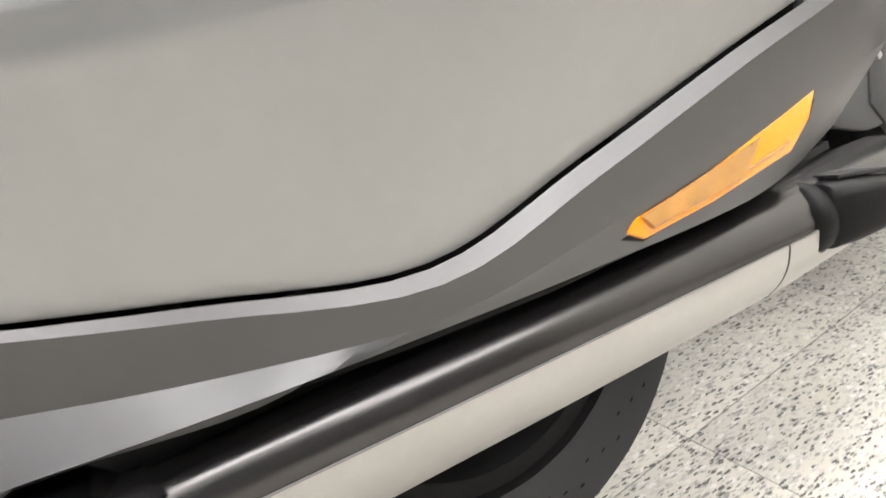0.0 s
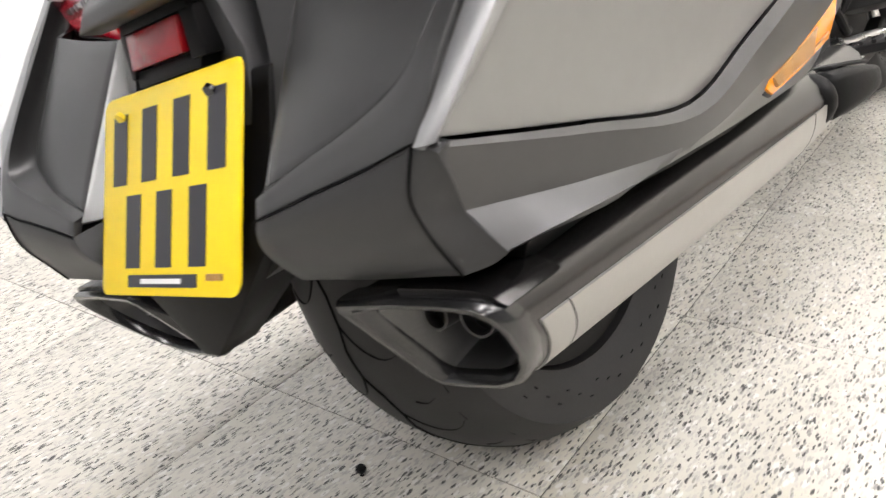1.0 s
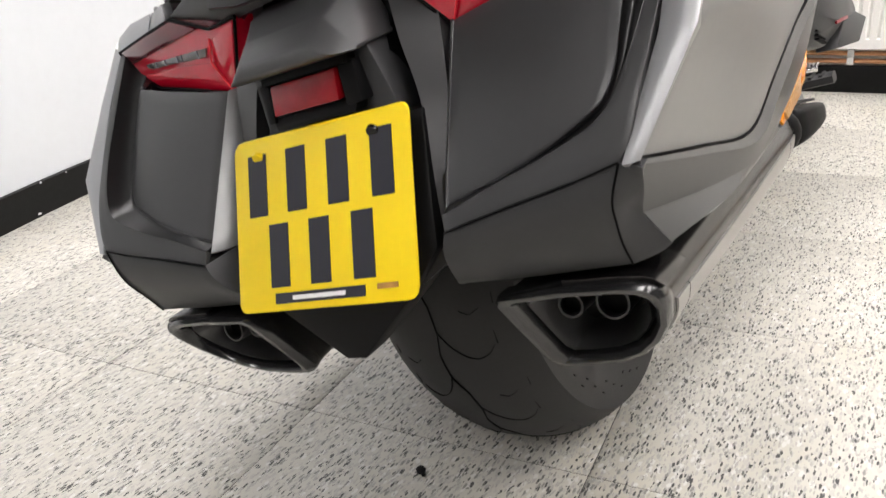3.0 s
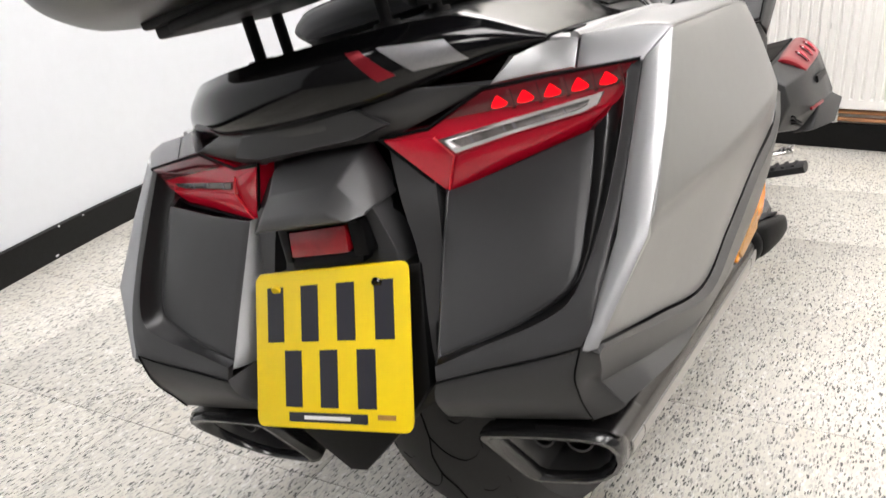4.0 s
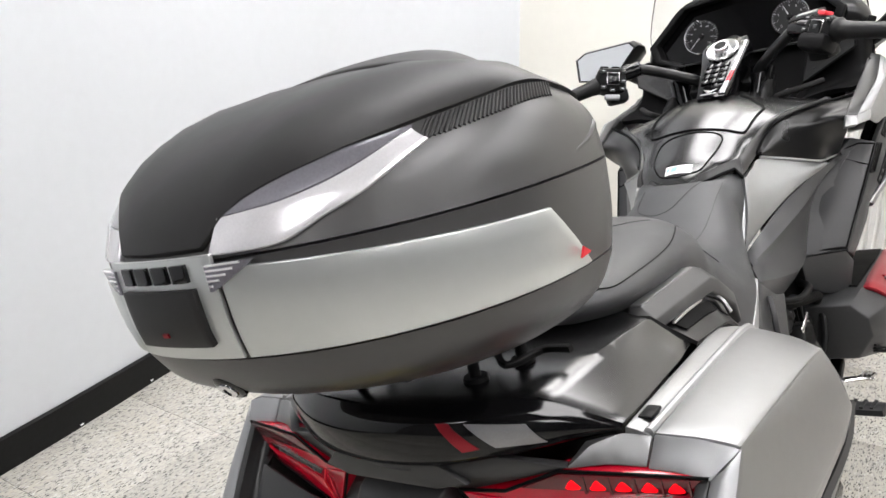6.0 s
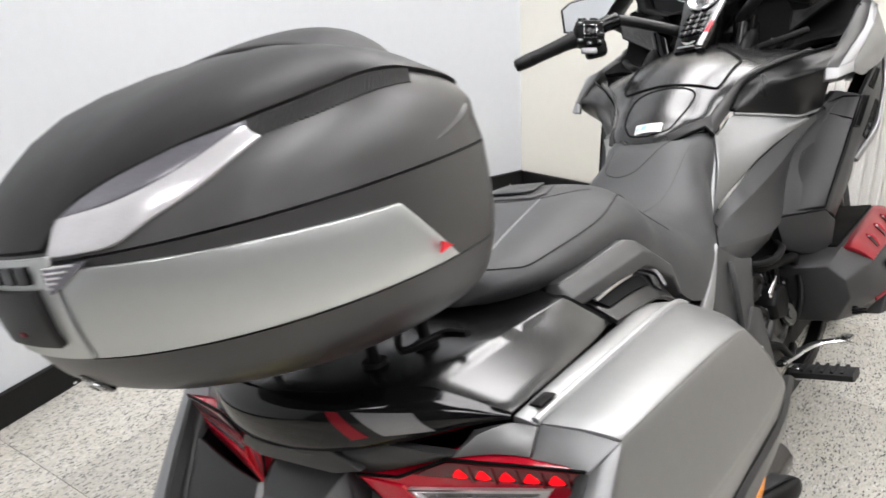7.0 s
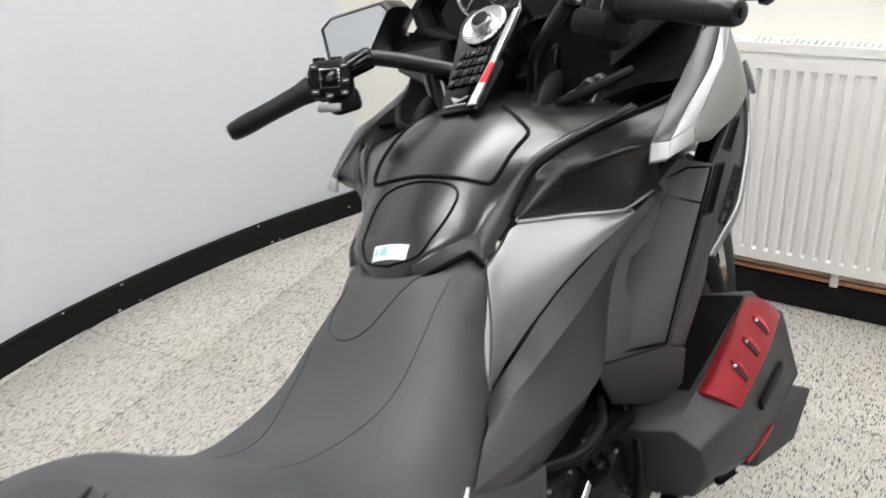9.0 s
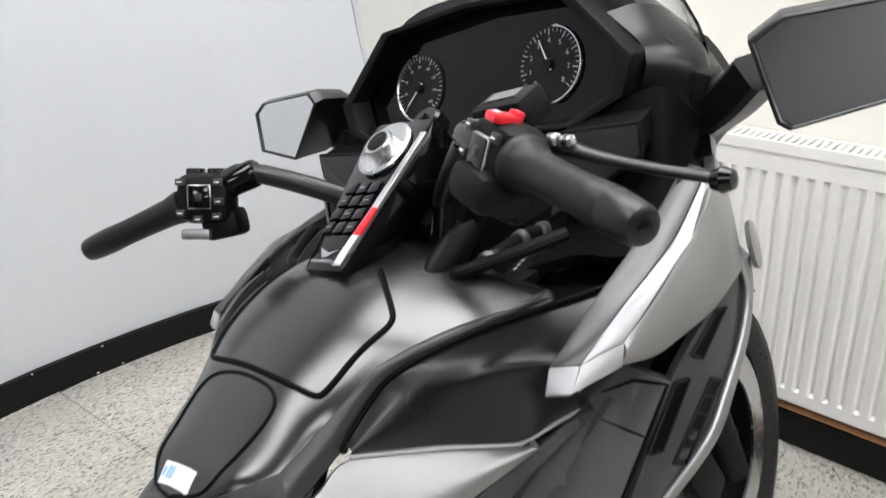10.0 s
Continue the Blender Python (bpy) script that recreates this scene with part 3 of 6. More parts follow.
pan = pair("pannier_body", surface([
    [(.150, -.362, .606), (.205, -.358, .616), (.262, -.350, .628), (.318, -.341, .640)],
    [(.150, -.402, .550), (.205, -.401, .560), (.260, -.396, .570), (.314, -.380, .585)],
    [(.150, -.440, .495), (.205, -.438, .505), (.256, -.430, .518), (.306, -.416, .535)],
    [(.150, -.462, .461), (.200, -.456, .473), (.246, -.446, .488), (.293, -.432, .512)]], 4, 4, th=0.01), SATIN, "satin black pannier rear panel", 0.003)
QL = np.array([(.318, -.341, .640), (.3165, -.36, .612), (.314, -.380, .585), (.310, -.399, .559), (.306, -.416, .535), (.293, -.432, .512), (.246, -.446, .488), (.200, -.456, .473), (.150, -.462, .461)])
OL = np.array([(.365, -.309, .690), (.360, -.345, .648), (.353, -.383, .604), (.345, -.415, .566), (.332, -.452, .520), (.314, -.476, .476), (.268, -.478, .466), (.215, -.479, .456), (.152, -.481, .443)])
SL = np.array([(.352, -.312, .688), (.348, -.346, .646), (.341, -.382, .604), (.333, -.412, .570), (.318, -.444, .532), (.298, -.460, .507), (.255, -.466, .489), (.205, -.470, .474), (.151, -.475, .456)])
deep = np.array([.016, .014, .014, .013, .011, .008, .006, .004, .002])[:, None] * [0, 1, -.15]
sub(pan, "recess", surface([QL, QL * .75 + SL * .25 + deep, QL * .3 + SL * .7 + deep, SL], 4, 4, th=0.008), BLACK, "satin black recess beside the tail light", 0, 60)
sub(pan, "recess_edge", surface([SL, OL], 3, 4, th=0.008, facets=True), SATIN, "satin charcoal edge of the recess", 0.001)
seam = [(.313, -.476, .475), (.303, -.479, .449), (.300, -.474, .430), (.296, -.462, .408), (.295, -.449, .385)]
sub(pan, "lower_panel", surface([
    [(.152, -.482, .441), (.215, -.480, .454), (.268, -.479, .464), seam[0]],
    [(.146, -.482, .428), (.215, -.482, .440), (.266, -.481, .449), seam[1]],
    [(.141, -.476, .414), (.215, -.476, .421), (.264, -.476, .427), seam[2]],
    [(.134, -.462, .397), (.210, -.462, .400), (.260, -.463, .404), seam[3]],
    [(.125, -.444, .380), (.205, -.446, .381), (.258, -.447, .383), seam[4]]], 3, 4, th=0.01), DARK, "dark grey lower pannier panel", 0.001)
sub(pan, "panel_seam", tube([(.152, -.483, .442), (.215, -.4805, .455), (.268, -.4795, .465), (.313, -.477, .4755)], .0009, 6, 3), VOID, "thin dark seam")
sub(pan, "end_seam", tube([(x, y - .001, z) for x, y, z in seam], .0010, 6, 5), VOID, "thin dark seam")
sub(pan, "sill_end", surface([seam, [(.322, -.475, .472), (.316, -.469, .450), (.308, -.459, .432), (.311, -.450, .413), (.316, -.443, .390)], [(.329, -.475, .468), (.322, -.462, .447), (.3135, -.451, .427), (.319, -.446, .412), (.327, -.440, .396)]], 3, 5, th=.01), DARK, "dark grey end of the lower moulding", 0.001)
bevel_geo = surface([
    [(.150, -.363, .606), (.150, -.421, .522), (.150, -.470, .452)],
    [(.141, -.349, .607), (.140, -.405, .523), (.138, -.452, .450)],
    [(.132, -.322, .610), (.131, -.378, .526), (.128, -.424, .452)]], 3, 4)
part("inner_bevel", bevel_geo, SATIN, pan[0], "satin charcoal inner edge", .001, 1)
# Left side alone is lighter: the reflection it catches is painted as grey.
part("inner_bevel", bevel_geo, GREY, pan[1], "pannier inner edge with its reflected light painted in grey", .001, -1)
sub(pan, "inner_low", surface([
    [(.152, -.481, .443), (.146, -.481, .428), (.134, -.461, .397), (.125, -.443, .380)],
    [(.128, -.424, .452), (.122, -.41, .43), (.118, -.40, .40), (.112, -.39, .38)]], 3, 4), DARK)
sub(pan, "inner_side", surface([
    [(.132, -.322, .610), (.131, -.378, .526), (.128, -.424, .452), (.112, -.39, .38)],
    [(.120, -.22, .62), (.120, -.25, .52), (.120, -.25, .44), (.11, -.25, .38)]], 3, 4, facets=True), BLACK, "", 0, 25)
# Added block blackens the gap under the pannier, where only shade lies.
sub(pan, "shade_filler", plate([(.10, -.405, .385), (.315, -.405, .388), (.275, -.375, .350), (.13, -.375, .350)], push=(0, .30, 0)), MATT, "black filler for the shaded gap above the silencer")
sub(pan, "underside", surface([
    [(.123, -.440, .380), (.22, -.440, .381), (.322, -.436, .394)],
    [(.13, -.15, .37), (.22, -.15, .37), (.345, -.15, .378)],
    [(.15, .15, .38), (.25, .15, .38), (.345, .15, .385)]], 3, 3), MATT)
sill_rows = [
    [(.327, -.470, .473), (.342, -.35, .445), (.357, -.235, .423), (.367, -.13, .448), (.379, .0, .483), (.393, .118, .514), (.392, .19, .55)],
    [(.328, -.473, .4705), (.3455, -.352, .4395), (.363, -.232, .4145), (.3735, -.122, .4395), (.385, .007, .4745), (.3975, .127, .5065), (.3955, .197, .543)],
    [(.313, -.450, .427), (.340, -.345, .409), (.358, -.23, .396), (.366, -.115, .408), (.372, .01, .425), (.374, .12, .442), (.372, .20, .455)],
    [(.326, -.440, .397), (.349, -.35, .396), (.353, -.26, .391), (.353, -.144, .384), (.352, .011, .378), (.348, .09, .383), (.340, .17, .40)],
]
sill = pair("pannier_sill", surface(sill_rows, 3, 5, facets=True, th=0.012), SILL, "dark metallic lower pannier moulding", 0.0, angle=14)
amber = pair("side_reflector", plate([(.3625, -.099, .397), (.365, -.092, .409), (.372, .02, .427), (.3755, .092, .442), (.374, .082, .422), (.370, .062, .404), (.365, -.02, .393), (.362, -.085, .389)], 0.014), AMBER, "amber side marker lens", 0.002)
sub(amber, "prism", plate([(.3665, -.088, .4045), (.3725, .028, .4235), (.372, .006, .402), (.367, -.080, .3945)], 0.006), AMBERDIM, "prismatic amber reflector", 0.0006)
sub(amber, "lens_rib", tube([(.3655, -.078, .3965), (.3665, -.02, .4005), (.3715, .058, .4115)], .0012, 6, 4), AMBERDIM, "moulded rib of the lens")
sub(amber, "housing", plate([(.359, -.108, .396), (.362, -.095, .412), (.371, .096, .4475), (.3735, .104, .449), (.372, .085, .421), (.366, .064, .404), (.359, -.085, .387)], 0.012), MATT, "black lens surround", 0.001)

# exhausts
RIM = [(.159, .357), (.166, .365), (.228, .369), (.279, .368), (.298, .365), (.307, .356), (.309, .341), (.301, .317), (.285, .294), (.263, .274), (.238, .263), (.196, .258), (.171, .258), (.163, .268), (.160, .321)]
NECK = [(.240, .340), (.252, .354), (.280, .364), (.306, .364), (.322, .358), (.332, .347), (.337, .330), (.333, .308), (.322, .290), (.305, .276), (.284, .268), (.258, .271), (.242, .280), (.235, .297), (.236, .325)]
rim_o = np.array([(x, -.44 + (.359 - z) * .67, z) for x, z in RIM])
cc = np.array((.236, -.411, .315))
neck = np.array([(x, .115, z) for x, z in NECK])


def muffler_section(t, grow=1.0):
    """The silencer's outline, from its raked tail (0) to its neck (1) and a little beyond."""
    u = min(t, 1.0)
    fat = 1.0 + .03 * math.sin(math.pi * u)
    s = rim_o * (1 - u) + neck * u
    c = s.mean(0)
    if t > 1:
        s = c + (s - c) * (1 - .35 * (t - 1)) + [.008 * (t - 1), .5 * (t - 1), -.004 * (t - 1)]
        c = s.mean(0)
    return c + (s - c) * grow * fat


steps = [.0, .03, .06, .10, .16, .25, .36, .48, .60, .72, .84, .93, 1.0, 1.1, 1.25, 1.4]
exh = pair("exhaust", loft([muffler_section(t) for t in steps], False), BLKCHROME, "black chrome exhaust silencer with angular tail", 0.0, angle=40)
shield = [spline([muffler_section(t, 1.022)[i] for i in (5, 6, 7, 8, 9, 10, 11)], 3)[4:] for t in steps[1:-1]]
sub(exh, "heat_shield", surface(shield, 1, 1, facets=True, th=0.004), MUFFLER, "satin steel silencer cover", 0.0, angle=60)
for t0, t1 in ((.088, .091), (.958, .962)):
    sub(exh, "seam_band", surface([spline([muffler_section(t, 1.0245)[i] for i in (5, 6, 7, 8, 9, 10, 11)], 3)[4:] for t in (t0, t1)], 1, 1, facets=True, th=.003), MATT, "thin dark seam")
sub(exh, "end_cap", surface([spline([muffler_section(t, k)[i] for i in (2, 3, 4, 5)], 4) for t, k in ((.004, 1.03), (.02, 1.045), (.10, 1.045), (.108, 1.02))], 1, 1, facets=True, th=.004), BLKCHROME, "polished black end cap", 0.0, 30)


def rim_at(k, dy):
    return cc + (rim_o - cc) * k + [0, dy, dy * .1]


sub(exh, "tail_frame", loft([rim_at(1.0, .016), rim_at(1.03, .004), rim_at(1.03, -.004), rim_at(.985, -.010), rim_at(.90, -.010), rim_at(.83, -.004), rim_at(.79, .006), rim_at(.78, .035)], caps=False), TAILBLACK, "gloss black tailpipe surround", 0.0, 50)
sub(exh, "tail_liner", loft([rim_at(.775, .030), rim_at(.755, .006), rim_at(.725, .003), rim_at(.70, .007), rim_at(.50, .048)], caps=False), LINER, "satin charcoal funnel inside the tail", 0.0, 40)
sub(exh, "inner_wall", plate(rim_at(.52, .046), push=(0, .012, 0)), MATT)
for x, r in ((.208, .0125), (.249, .0160)):
    at = np.array((x, -.398, .331))
    sub(exh, "tailpipe", ring([(-.004, r), (-.004, r - .002), (.05, r - .002), (.05, r)], at, (0, 1, -.1), 24), SATIN, "dark round outlet pipe")
    # Flat black disc paints the darkness inside the outlet pipe.
    sub(exh, "bore_shade", plate([at + (r * .95 * math.cos(q), .006, r * .95 * math.sin(q)) for q in np.linspace(0, 2 * math.pi, 17)[:-1]], push=(0, .004, 0)), VOID)

# pillion footrests folded beside the silencer's neck
pil = pair("pillion_footrest", smooth_loft([[(cx + w * math.copysign(abs(math.cos(q)) ** .5, math.cos(q)), y, cz + h * math.copysign(abs(math.sin(q)) ** .5, math.sin(q))) for q in np.linspace(0, 2 * math.pi, 21)[:-1]] for y, cx, cz, w, h in ((.150, .316, .327, .018, .018), (.155, .318, .327, .027, .028), (.190, .328, .326, .031, .025), (.225, .336, .324, .030, .019), (.249, .341, .323, .025, .014), (.256, .341, .323, .015, .008))], 2), MATT, "black rubber pillion footrest", 0.0)
sub(pil, "bracket", smooth_loft([[(cx + w * math.cos(q), y, cz + h * math.sin(q)) for q in np.linspace(0, 2 * math.pi, 17)[:-1]] for y, cx, cz, w, h in ((.132, .313, .326, .022, .026), (.137, .314, .327, .028, .031), (.147, .316, .327, .029, .032), (.156, .318, .326, .025, .028))], 2), MATT, "cast bracket collar", 0.0)
sub(pil, "tread", surface([[(.304, .168, .3545), (.312, .20, .3505), (.322, .236, .3425)], [(.338, .168, .3545), (.348, .20, .3505), (.356, .236, .3425)]], 2, 3, th=.004), RUBBER, "ribbed rubber top", 0.001)

# tail lights
lens = [(.092, .675), (.146, .599), (.240, .620), (.306, .633), (.345, .657), (.364, .691), (.290, .696), (.214, .700), (.147, .674)]


def lens_pt(x, z, out=0.0):
    # plane through the inner tip, the lower point and the outer tip
    y = -.373 + (x - .091) * .2395 - (z - .672) * 0.106
    return (x, y - out, z)


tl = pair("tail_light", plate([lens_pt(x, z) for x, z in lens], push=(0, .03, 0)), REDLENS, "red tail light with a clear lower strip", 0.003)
sub(tl, "led_strip", plate([lens_pt(x, z, .0035) for x, z in ((.168, .679), (.214, .698), (.290, .6945), (.358, .690), (.340, .672), (.25, .6755))], push=(0, .006, 0)), REDDARK, "dark red strip with lit points", 0.001)
for i in range(6):
    cx, cz = .200 + .0265 * i, .683 - .0008 * i
    if 0 < i:
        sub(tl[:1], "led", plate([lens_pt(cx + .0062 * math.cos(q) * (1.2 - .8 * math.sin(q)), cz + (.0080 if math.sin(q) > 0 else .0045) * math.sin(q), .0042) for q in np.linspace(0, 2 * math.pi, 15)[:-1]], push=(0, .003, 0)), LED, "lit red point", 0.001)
        sub(tl[:1], "led_divider", plate([lens_pt(cx + x, cz + z, .0055) for x, z in ((.0115, .0125), (.0145, .0125), (.0150, -.0085), (.0125, -.0085))], push=(0, .004, 0)), REDDARK)
strip_rim = np.array([(.156, .6605), (.240, .6645), (.326, .6690), (.318, .6585), (.303, .6545), (.230, .6495), (.170, .6430)])
strip_in = np.array([(.167, .6570), (.240, .6610), (.313, .6652), (.309, .6600), (.298, .6572), (.230, .6525), (.175, .6475)])
sub(tl[:1], "indicator_rim", joined(*[plate([lens_pt(*strip_rim[i], .0065), lens_pt(*strip_rim[(i + 1) % 7], .0065), lens_pt(*strip_in[(i + 1) % 7], .0065), lens_pt(*strip_in[i], .0065)], push=(0, .008, 0)) for i in range(7)]), CLEAR, "pale strip rim", 0.0)
sub(tl, "indicator_core", plate([lens_pt(x, z, .0030) for x, z in strip_in], push=(0, .006, 0)), DIMGLASS, "dark reflector bowl", 0.0005)
for x0, x1 in ((.186, .189), (.222, .2235), (.232, .235), (.262, .264), (.284, .2855)):
    za, zb = np.interp((x0 + x1) / 2, strip_in[:3, 0], strip_in[:3, 1]), np.interp((x0 + x1) / 2, [.175, .230, .298], [.6475, .6525, .6572])
    sub(tl, "facet", plate([lens_pt(x, z, .0042) for x, z in ((x0, za), (x1, za), (x1 + .002, zb), (x0 + .002, zb))], push=(0, .003, 0)), SMOKE, "pale facet")
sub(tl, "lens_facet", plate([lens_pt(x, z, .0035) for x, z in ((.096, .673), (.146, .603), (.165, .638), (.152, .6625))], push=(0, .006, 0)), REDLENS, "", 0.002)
sub(tl, "lens_ridge", tube([lens_pt(.151, .664, .004), lens_pt(.166, .640, .005), lens_pt(.148, .603, .004)], .0014, 6, 1), REDPLASTIC, "bright red ridge")
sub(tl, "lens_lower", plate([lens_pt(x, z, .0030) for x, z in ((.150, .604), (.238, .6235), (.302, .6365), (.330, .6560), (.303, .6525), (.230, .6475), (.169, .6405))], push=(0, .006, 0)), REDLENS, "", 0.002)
sub(tl, "lens_gap", tube([lens_pt(x, z, .001) for x, z in lens + lens[:1]], .0022, 6, 1), VOID, "dark gap round the lens")

# tail centre
b("tail_core", smooth_loft([[(sx * w, y, z) for sx, z in ((-1, z1), (1, z1), (1, z0), (-1, z0))] for y, w, z0, z1 in ((-.385, .075, .40, .56), (-.345, .085, .38, .64), (-.29, .12, .36, .69), (-.2, .15, .36, .72), (.1, .15, .42, .72))], 3), VOID, "black inner mudguard and tail frame", 0.0)
b("tail_cover", surface([
    [(-.225, -.342, .702), (-.12, -.372, .722), (0, -.382, .728), (.12, -.372, .722), (.225, -.342, .702)],
    [(-.16, -.356, .686), (-.09, -.384, .700), (0, -.392, .706), (.09, -.384, .700), (.16, -.356, .686)],
    [(-.10, -.368, .672), (-.06, -.372, .674), (0, -.376, .676), (.06, -.372, .674), (.10, -.368, .672)]], 5, 5, th=0.012), SATIN, "satin black centre tail cover", 0.0015)
b("tail_badge_panel", plate([(-.115, -.386, .690), (-.085, -.393, .713), (.085, -.393, .713), (.115, -.386, .690), (.07, -.392, .682), (-.07, -.392, .682)], push=(0, .012, -.002)), SATIN, "", 0.002)
hood = b("lamp_hood", loft([
    [(-.068, -.352, .675), (.068, -.352, .675), (.082, -.345, .612), (-.082, -.345, .612)],
    [(-.064, -.385, .664), (.064, -.385, .664), (.082, -.385, .610), (-.082, -.385, .610)],
    [(-.050, -.415, .645), (.050, -.415, .645), (.080, -.418, .606), (-.080, -.418, .606)],
    [(-.045, -.442, .622), (.045, -.442, .622), (.068, -.442, .608), (-.068, -.442, .608)]]), HOODGREY, "angular black plate lamp hood", 0.004)
refl = b("rear_reflector", plate([(-.042, -.414, .597), (.042, -.414, .597), (.040, -.418, .567), (-.046, -.418, .567)], push=(0, .012, 0)), REDREFL, "rectangular red rear reflector", 0.002)
part("surround", joined(plate([(-.055, -.408, .612), (.058, -.408, .612), (.058, -.412, .598), (-.055, -.412, .598)], push=(0, .02, 0)), plate([(-.056, -.410, .566), (.056, -.410, .566), (.052, -.414, .552), (-.052, -.414, .552)], push=(0, .02, 0)), plate([(.044, -.411, .60), (.062, -.408, .60), (.062, -.412, .56), (.044, -.415, .56)], push=(0, .02, 0)), plate([(-.062, -.408, .60), (-.046, -.411, .60), (-.050, -.415, .56), (-.062, -.412, .56)], push=(0, .02, 0))), MATT, refl, "black reflector mount", 0.002)
b("tail_mount", loft([[(-.075, -.33, .62), (.075, -.33, .62), (.075, -.398, .612), (-.075, -.398, .612)], [(-.085, -.34, .56), (.085, -.34, .56), (.085, -.392, .555), (-.085, -.392, .555)], [(-.10, -.37, .46), (.10, -.37, .46), (.10, -.430, .46), (-.10, -.430, .46)]]), DARK, "matt black plate carrier", 0.004)
pair("tail_arm", smooth_loft([[(.080, -.345, .662), (.135, -.350, .642), (.138, -.300, .640), (.080, -.300, .660)], [(.095, -.372, .605), (.137, -.368, .590), (.138, -.310, .590), (.09, -.310, .605)], [(.110, -.392, .54), (.136, -.388, .53), (.137, -.33, .53), (.10, -.33, .54)], [(.112, -.425, .46), (.134, -.418, .46), (.135, -.36, .46), (.105, -.36, .46)], [(.09, -.452, .385), (.118, -.440, .400), (.12, -.38, .400), (.09, -.38, .385)]], 4), SATIN, "black tail side arm", 0.0)
b("mud_flap", loft([[(-.112, -.395, .54), (.112, -.395, .54), (.115, -.35, .54), (-.115, -.35, .54)], [(-.120, -.452, .42), (.120, -.452, .42), (.12, -.39, .42), (-.12, -.39, .42)], [(-.083, -.468, .378), (.083, -.468, .378), (.083, -.41, .378), (-.083, -.41, .378)], [(-.012, -.474, .322), (.012, -.474, .322), (.012, -.43, .322), (-.012, -.43, .322)]]), MATT, "black pointed mud flap under the plate", 0.003)


def plate_pt(u, v, out=0.0):
    # u across, v down from the plate's upper edge, metres
    c, s = math.cos(radians(25)), math.sin(radians(25))
    return (u, -.4125 - v * s - out * c + 0.0, .550 - v * c + out * s - out * s)


corner = []
for cx, cy, a0 in ((.1043, .010, 0), (-.1043, .010, 90), (-.1043, .168, 180), (.1043, .168, 270)):
    for k in range(4):
        a = radians(a0 + 30 * k)
        corner.append((cx + .010 * math.cos(a), cy - .010 * math.sin(a)))
npl = b("number_plate", plate([plate_pt(u, v, .006) for u, v in corner], push=(0, .003, .0012)), YELLOW, "yellow rear number plate with dark bars", 0.0004)


def rect_on_plate(u0, v0, u1, v1, out=.0068):
    return plate([plate_pt(u, v, out) for u, v in ((u0, v0), (u1, v0), (u1, v1), (u0, v1))], push=(0, .0015, 0))


for u in (-.103, -.049, .005, .059):
    part("bar", rect_on_plate(u + .009, .016, u + .035, .080), INK, npl, "dark plain bar")
for u in (-.076, -.022, .032):
    part("bar", rect_on_plate(u + .009, .090, u + .035, .154), INK, npl, "dark plain bar")
part("bar", rect_on_plate(-.062, .160, .054, .1705), INK, npl, "black dealer strip")
part("bar", rect_on_plate(-.038, .1632, .030, .1672, .0074), WHITE, npl, "white plain bar")
part("mark", rect_on_plate(.068, .160, .092, .165), AMBERDIM, npl, "small grey print")
part("screw_cap", turned([(-.004, .002), (-.004, .006), (.0, .0065)], plate_pt(-.078, .018, .006), (0, 1, .45), 14), YELLOW, npl, "yellow screw cap")
part("screw_cap", turned([(-.004, .002), (-.004, .006), (.0, .0065)], plate_pt(.073, .018, .006), (0, 1, .45), 14), GLOSS, npl, "black screw cap")

# rear deck
deck_rows = [
    [(-.270, -.289, .733), (-.195, -.330, .778), (-.10, -.378, .784), (0, -.395, .785), (.10, -.378, .784), (.195, -.330, .778), (.270, -.289, .733)],
    [(-.268, -.20, .731), (-.205, -.22, .780), (-.105, -.25, .786), (0, -.26, .788), (.105, -.25, .786), (.205, -.22, .780), (.268, -.20, .731)],
    [(-.262, -.09, .727), (-.216, -.13, .779), (-.11, -.15, .789), (0, -.15, .792), (.11, -.15, .789), (.216, -.13, .779), (.262, -.09, .727)],
    [(-.250, -.026, .722), (-.222, -.078, .777), (-.12, -.07, .799), (0, -.07, .804), (.12, -.07, .799), (.222, -.078, .777), (.250, -.026, .722)],
]
g = np.asarray(deck_rows, float)
b("rear_deck", surface(np.swapaxes(g, 0, 1), 5, 5, th=0.01, facets=True, ruled=True), DECKBLACK, "satin black rear deck under the top box", 0.0015)
b("deck_front", surface([[(-.250, -.028, .720), (-.222, -.080, .775), (0, -.075, .778), (.222, -.080, .775), (.250, -.028, .720)], [(-.236, -.010, .708), (-.200, -.055, .755), (0, -.05, .755), (.200, -.055, .755), (.236, -.010, .708)], [(-.20, .0, .66), (-.15, -.02, .70), (0, -.02, .70), (.15, -.02, .70), (.20, .0, .66)]], 3, 3, facets=True, ruled=True), MATT)
lip_geo = surface([
    [(-.270, -.290, .733), (-.195, -.333, .776), (-.10, -.382, .785), (0, -.399, .787), (.10, -.382, .785), (.195, -.333, .776), (.270, -.290, .733)],
    [(-.271, -.294, .731), (-.198, -.347, .760), (-.10, -.399, .767), (0, -.415, .768), (.10, -.399, .767), (.198, -.347, .760), (.271, -.294, .731)],
    [(-.270, -.294, .728), (-.200, -.350, .741), (-.10, -.401, .742), (0, -.417, .742), (.10, -.401, .742), (.200, -.350, .741), (.270, -.294, .728)],
    [(-.264, -.292, .725), (-.195, -.344, .724), (-.10, -.394, .719), (0, -.410, .718), (.10, -.394, .719), (.195, -.344, .724), (.264, -.292, .725)],
    [(-.255, -.285, .722), (-.185, -.33, .716), (-.095, -.375, .710), (0, -.39, .709), (.095, -.375, .710), (.185, -.33, .716), (.255, -.285, .722)]], 4, 6, th=0.008)
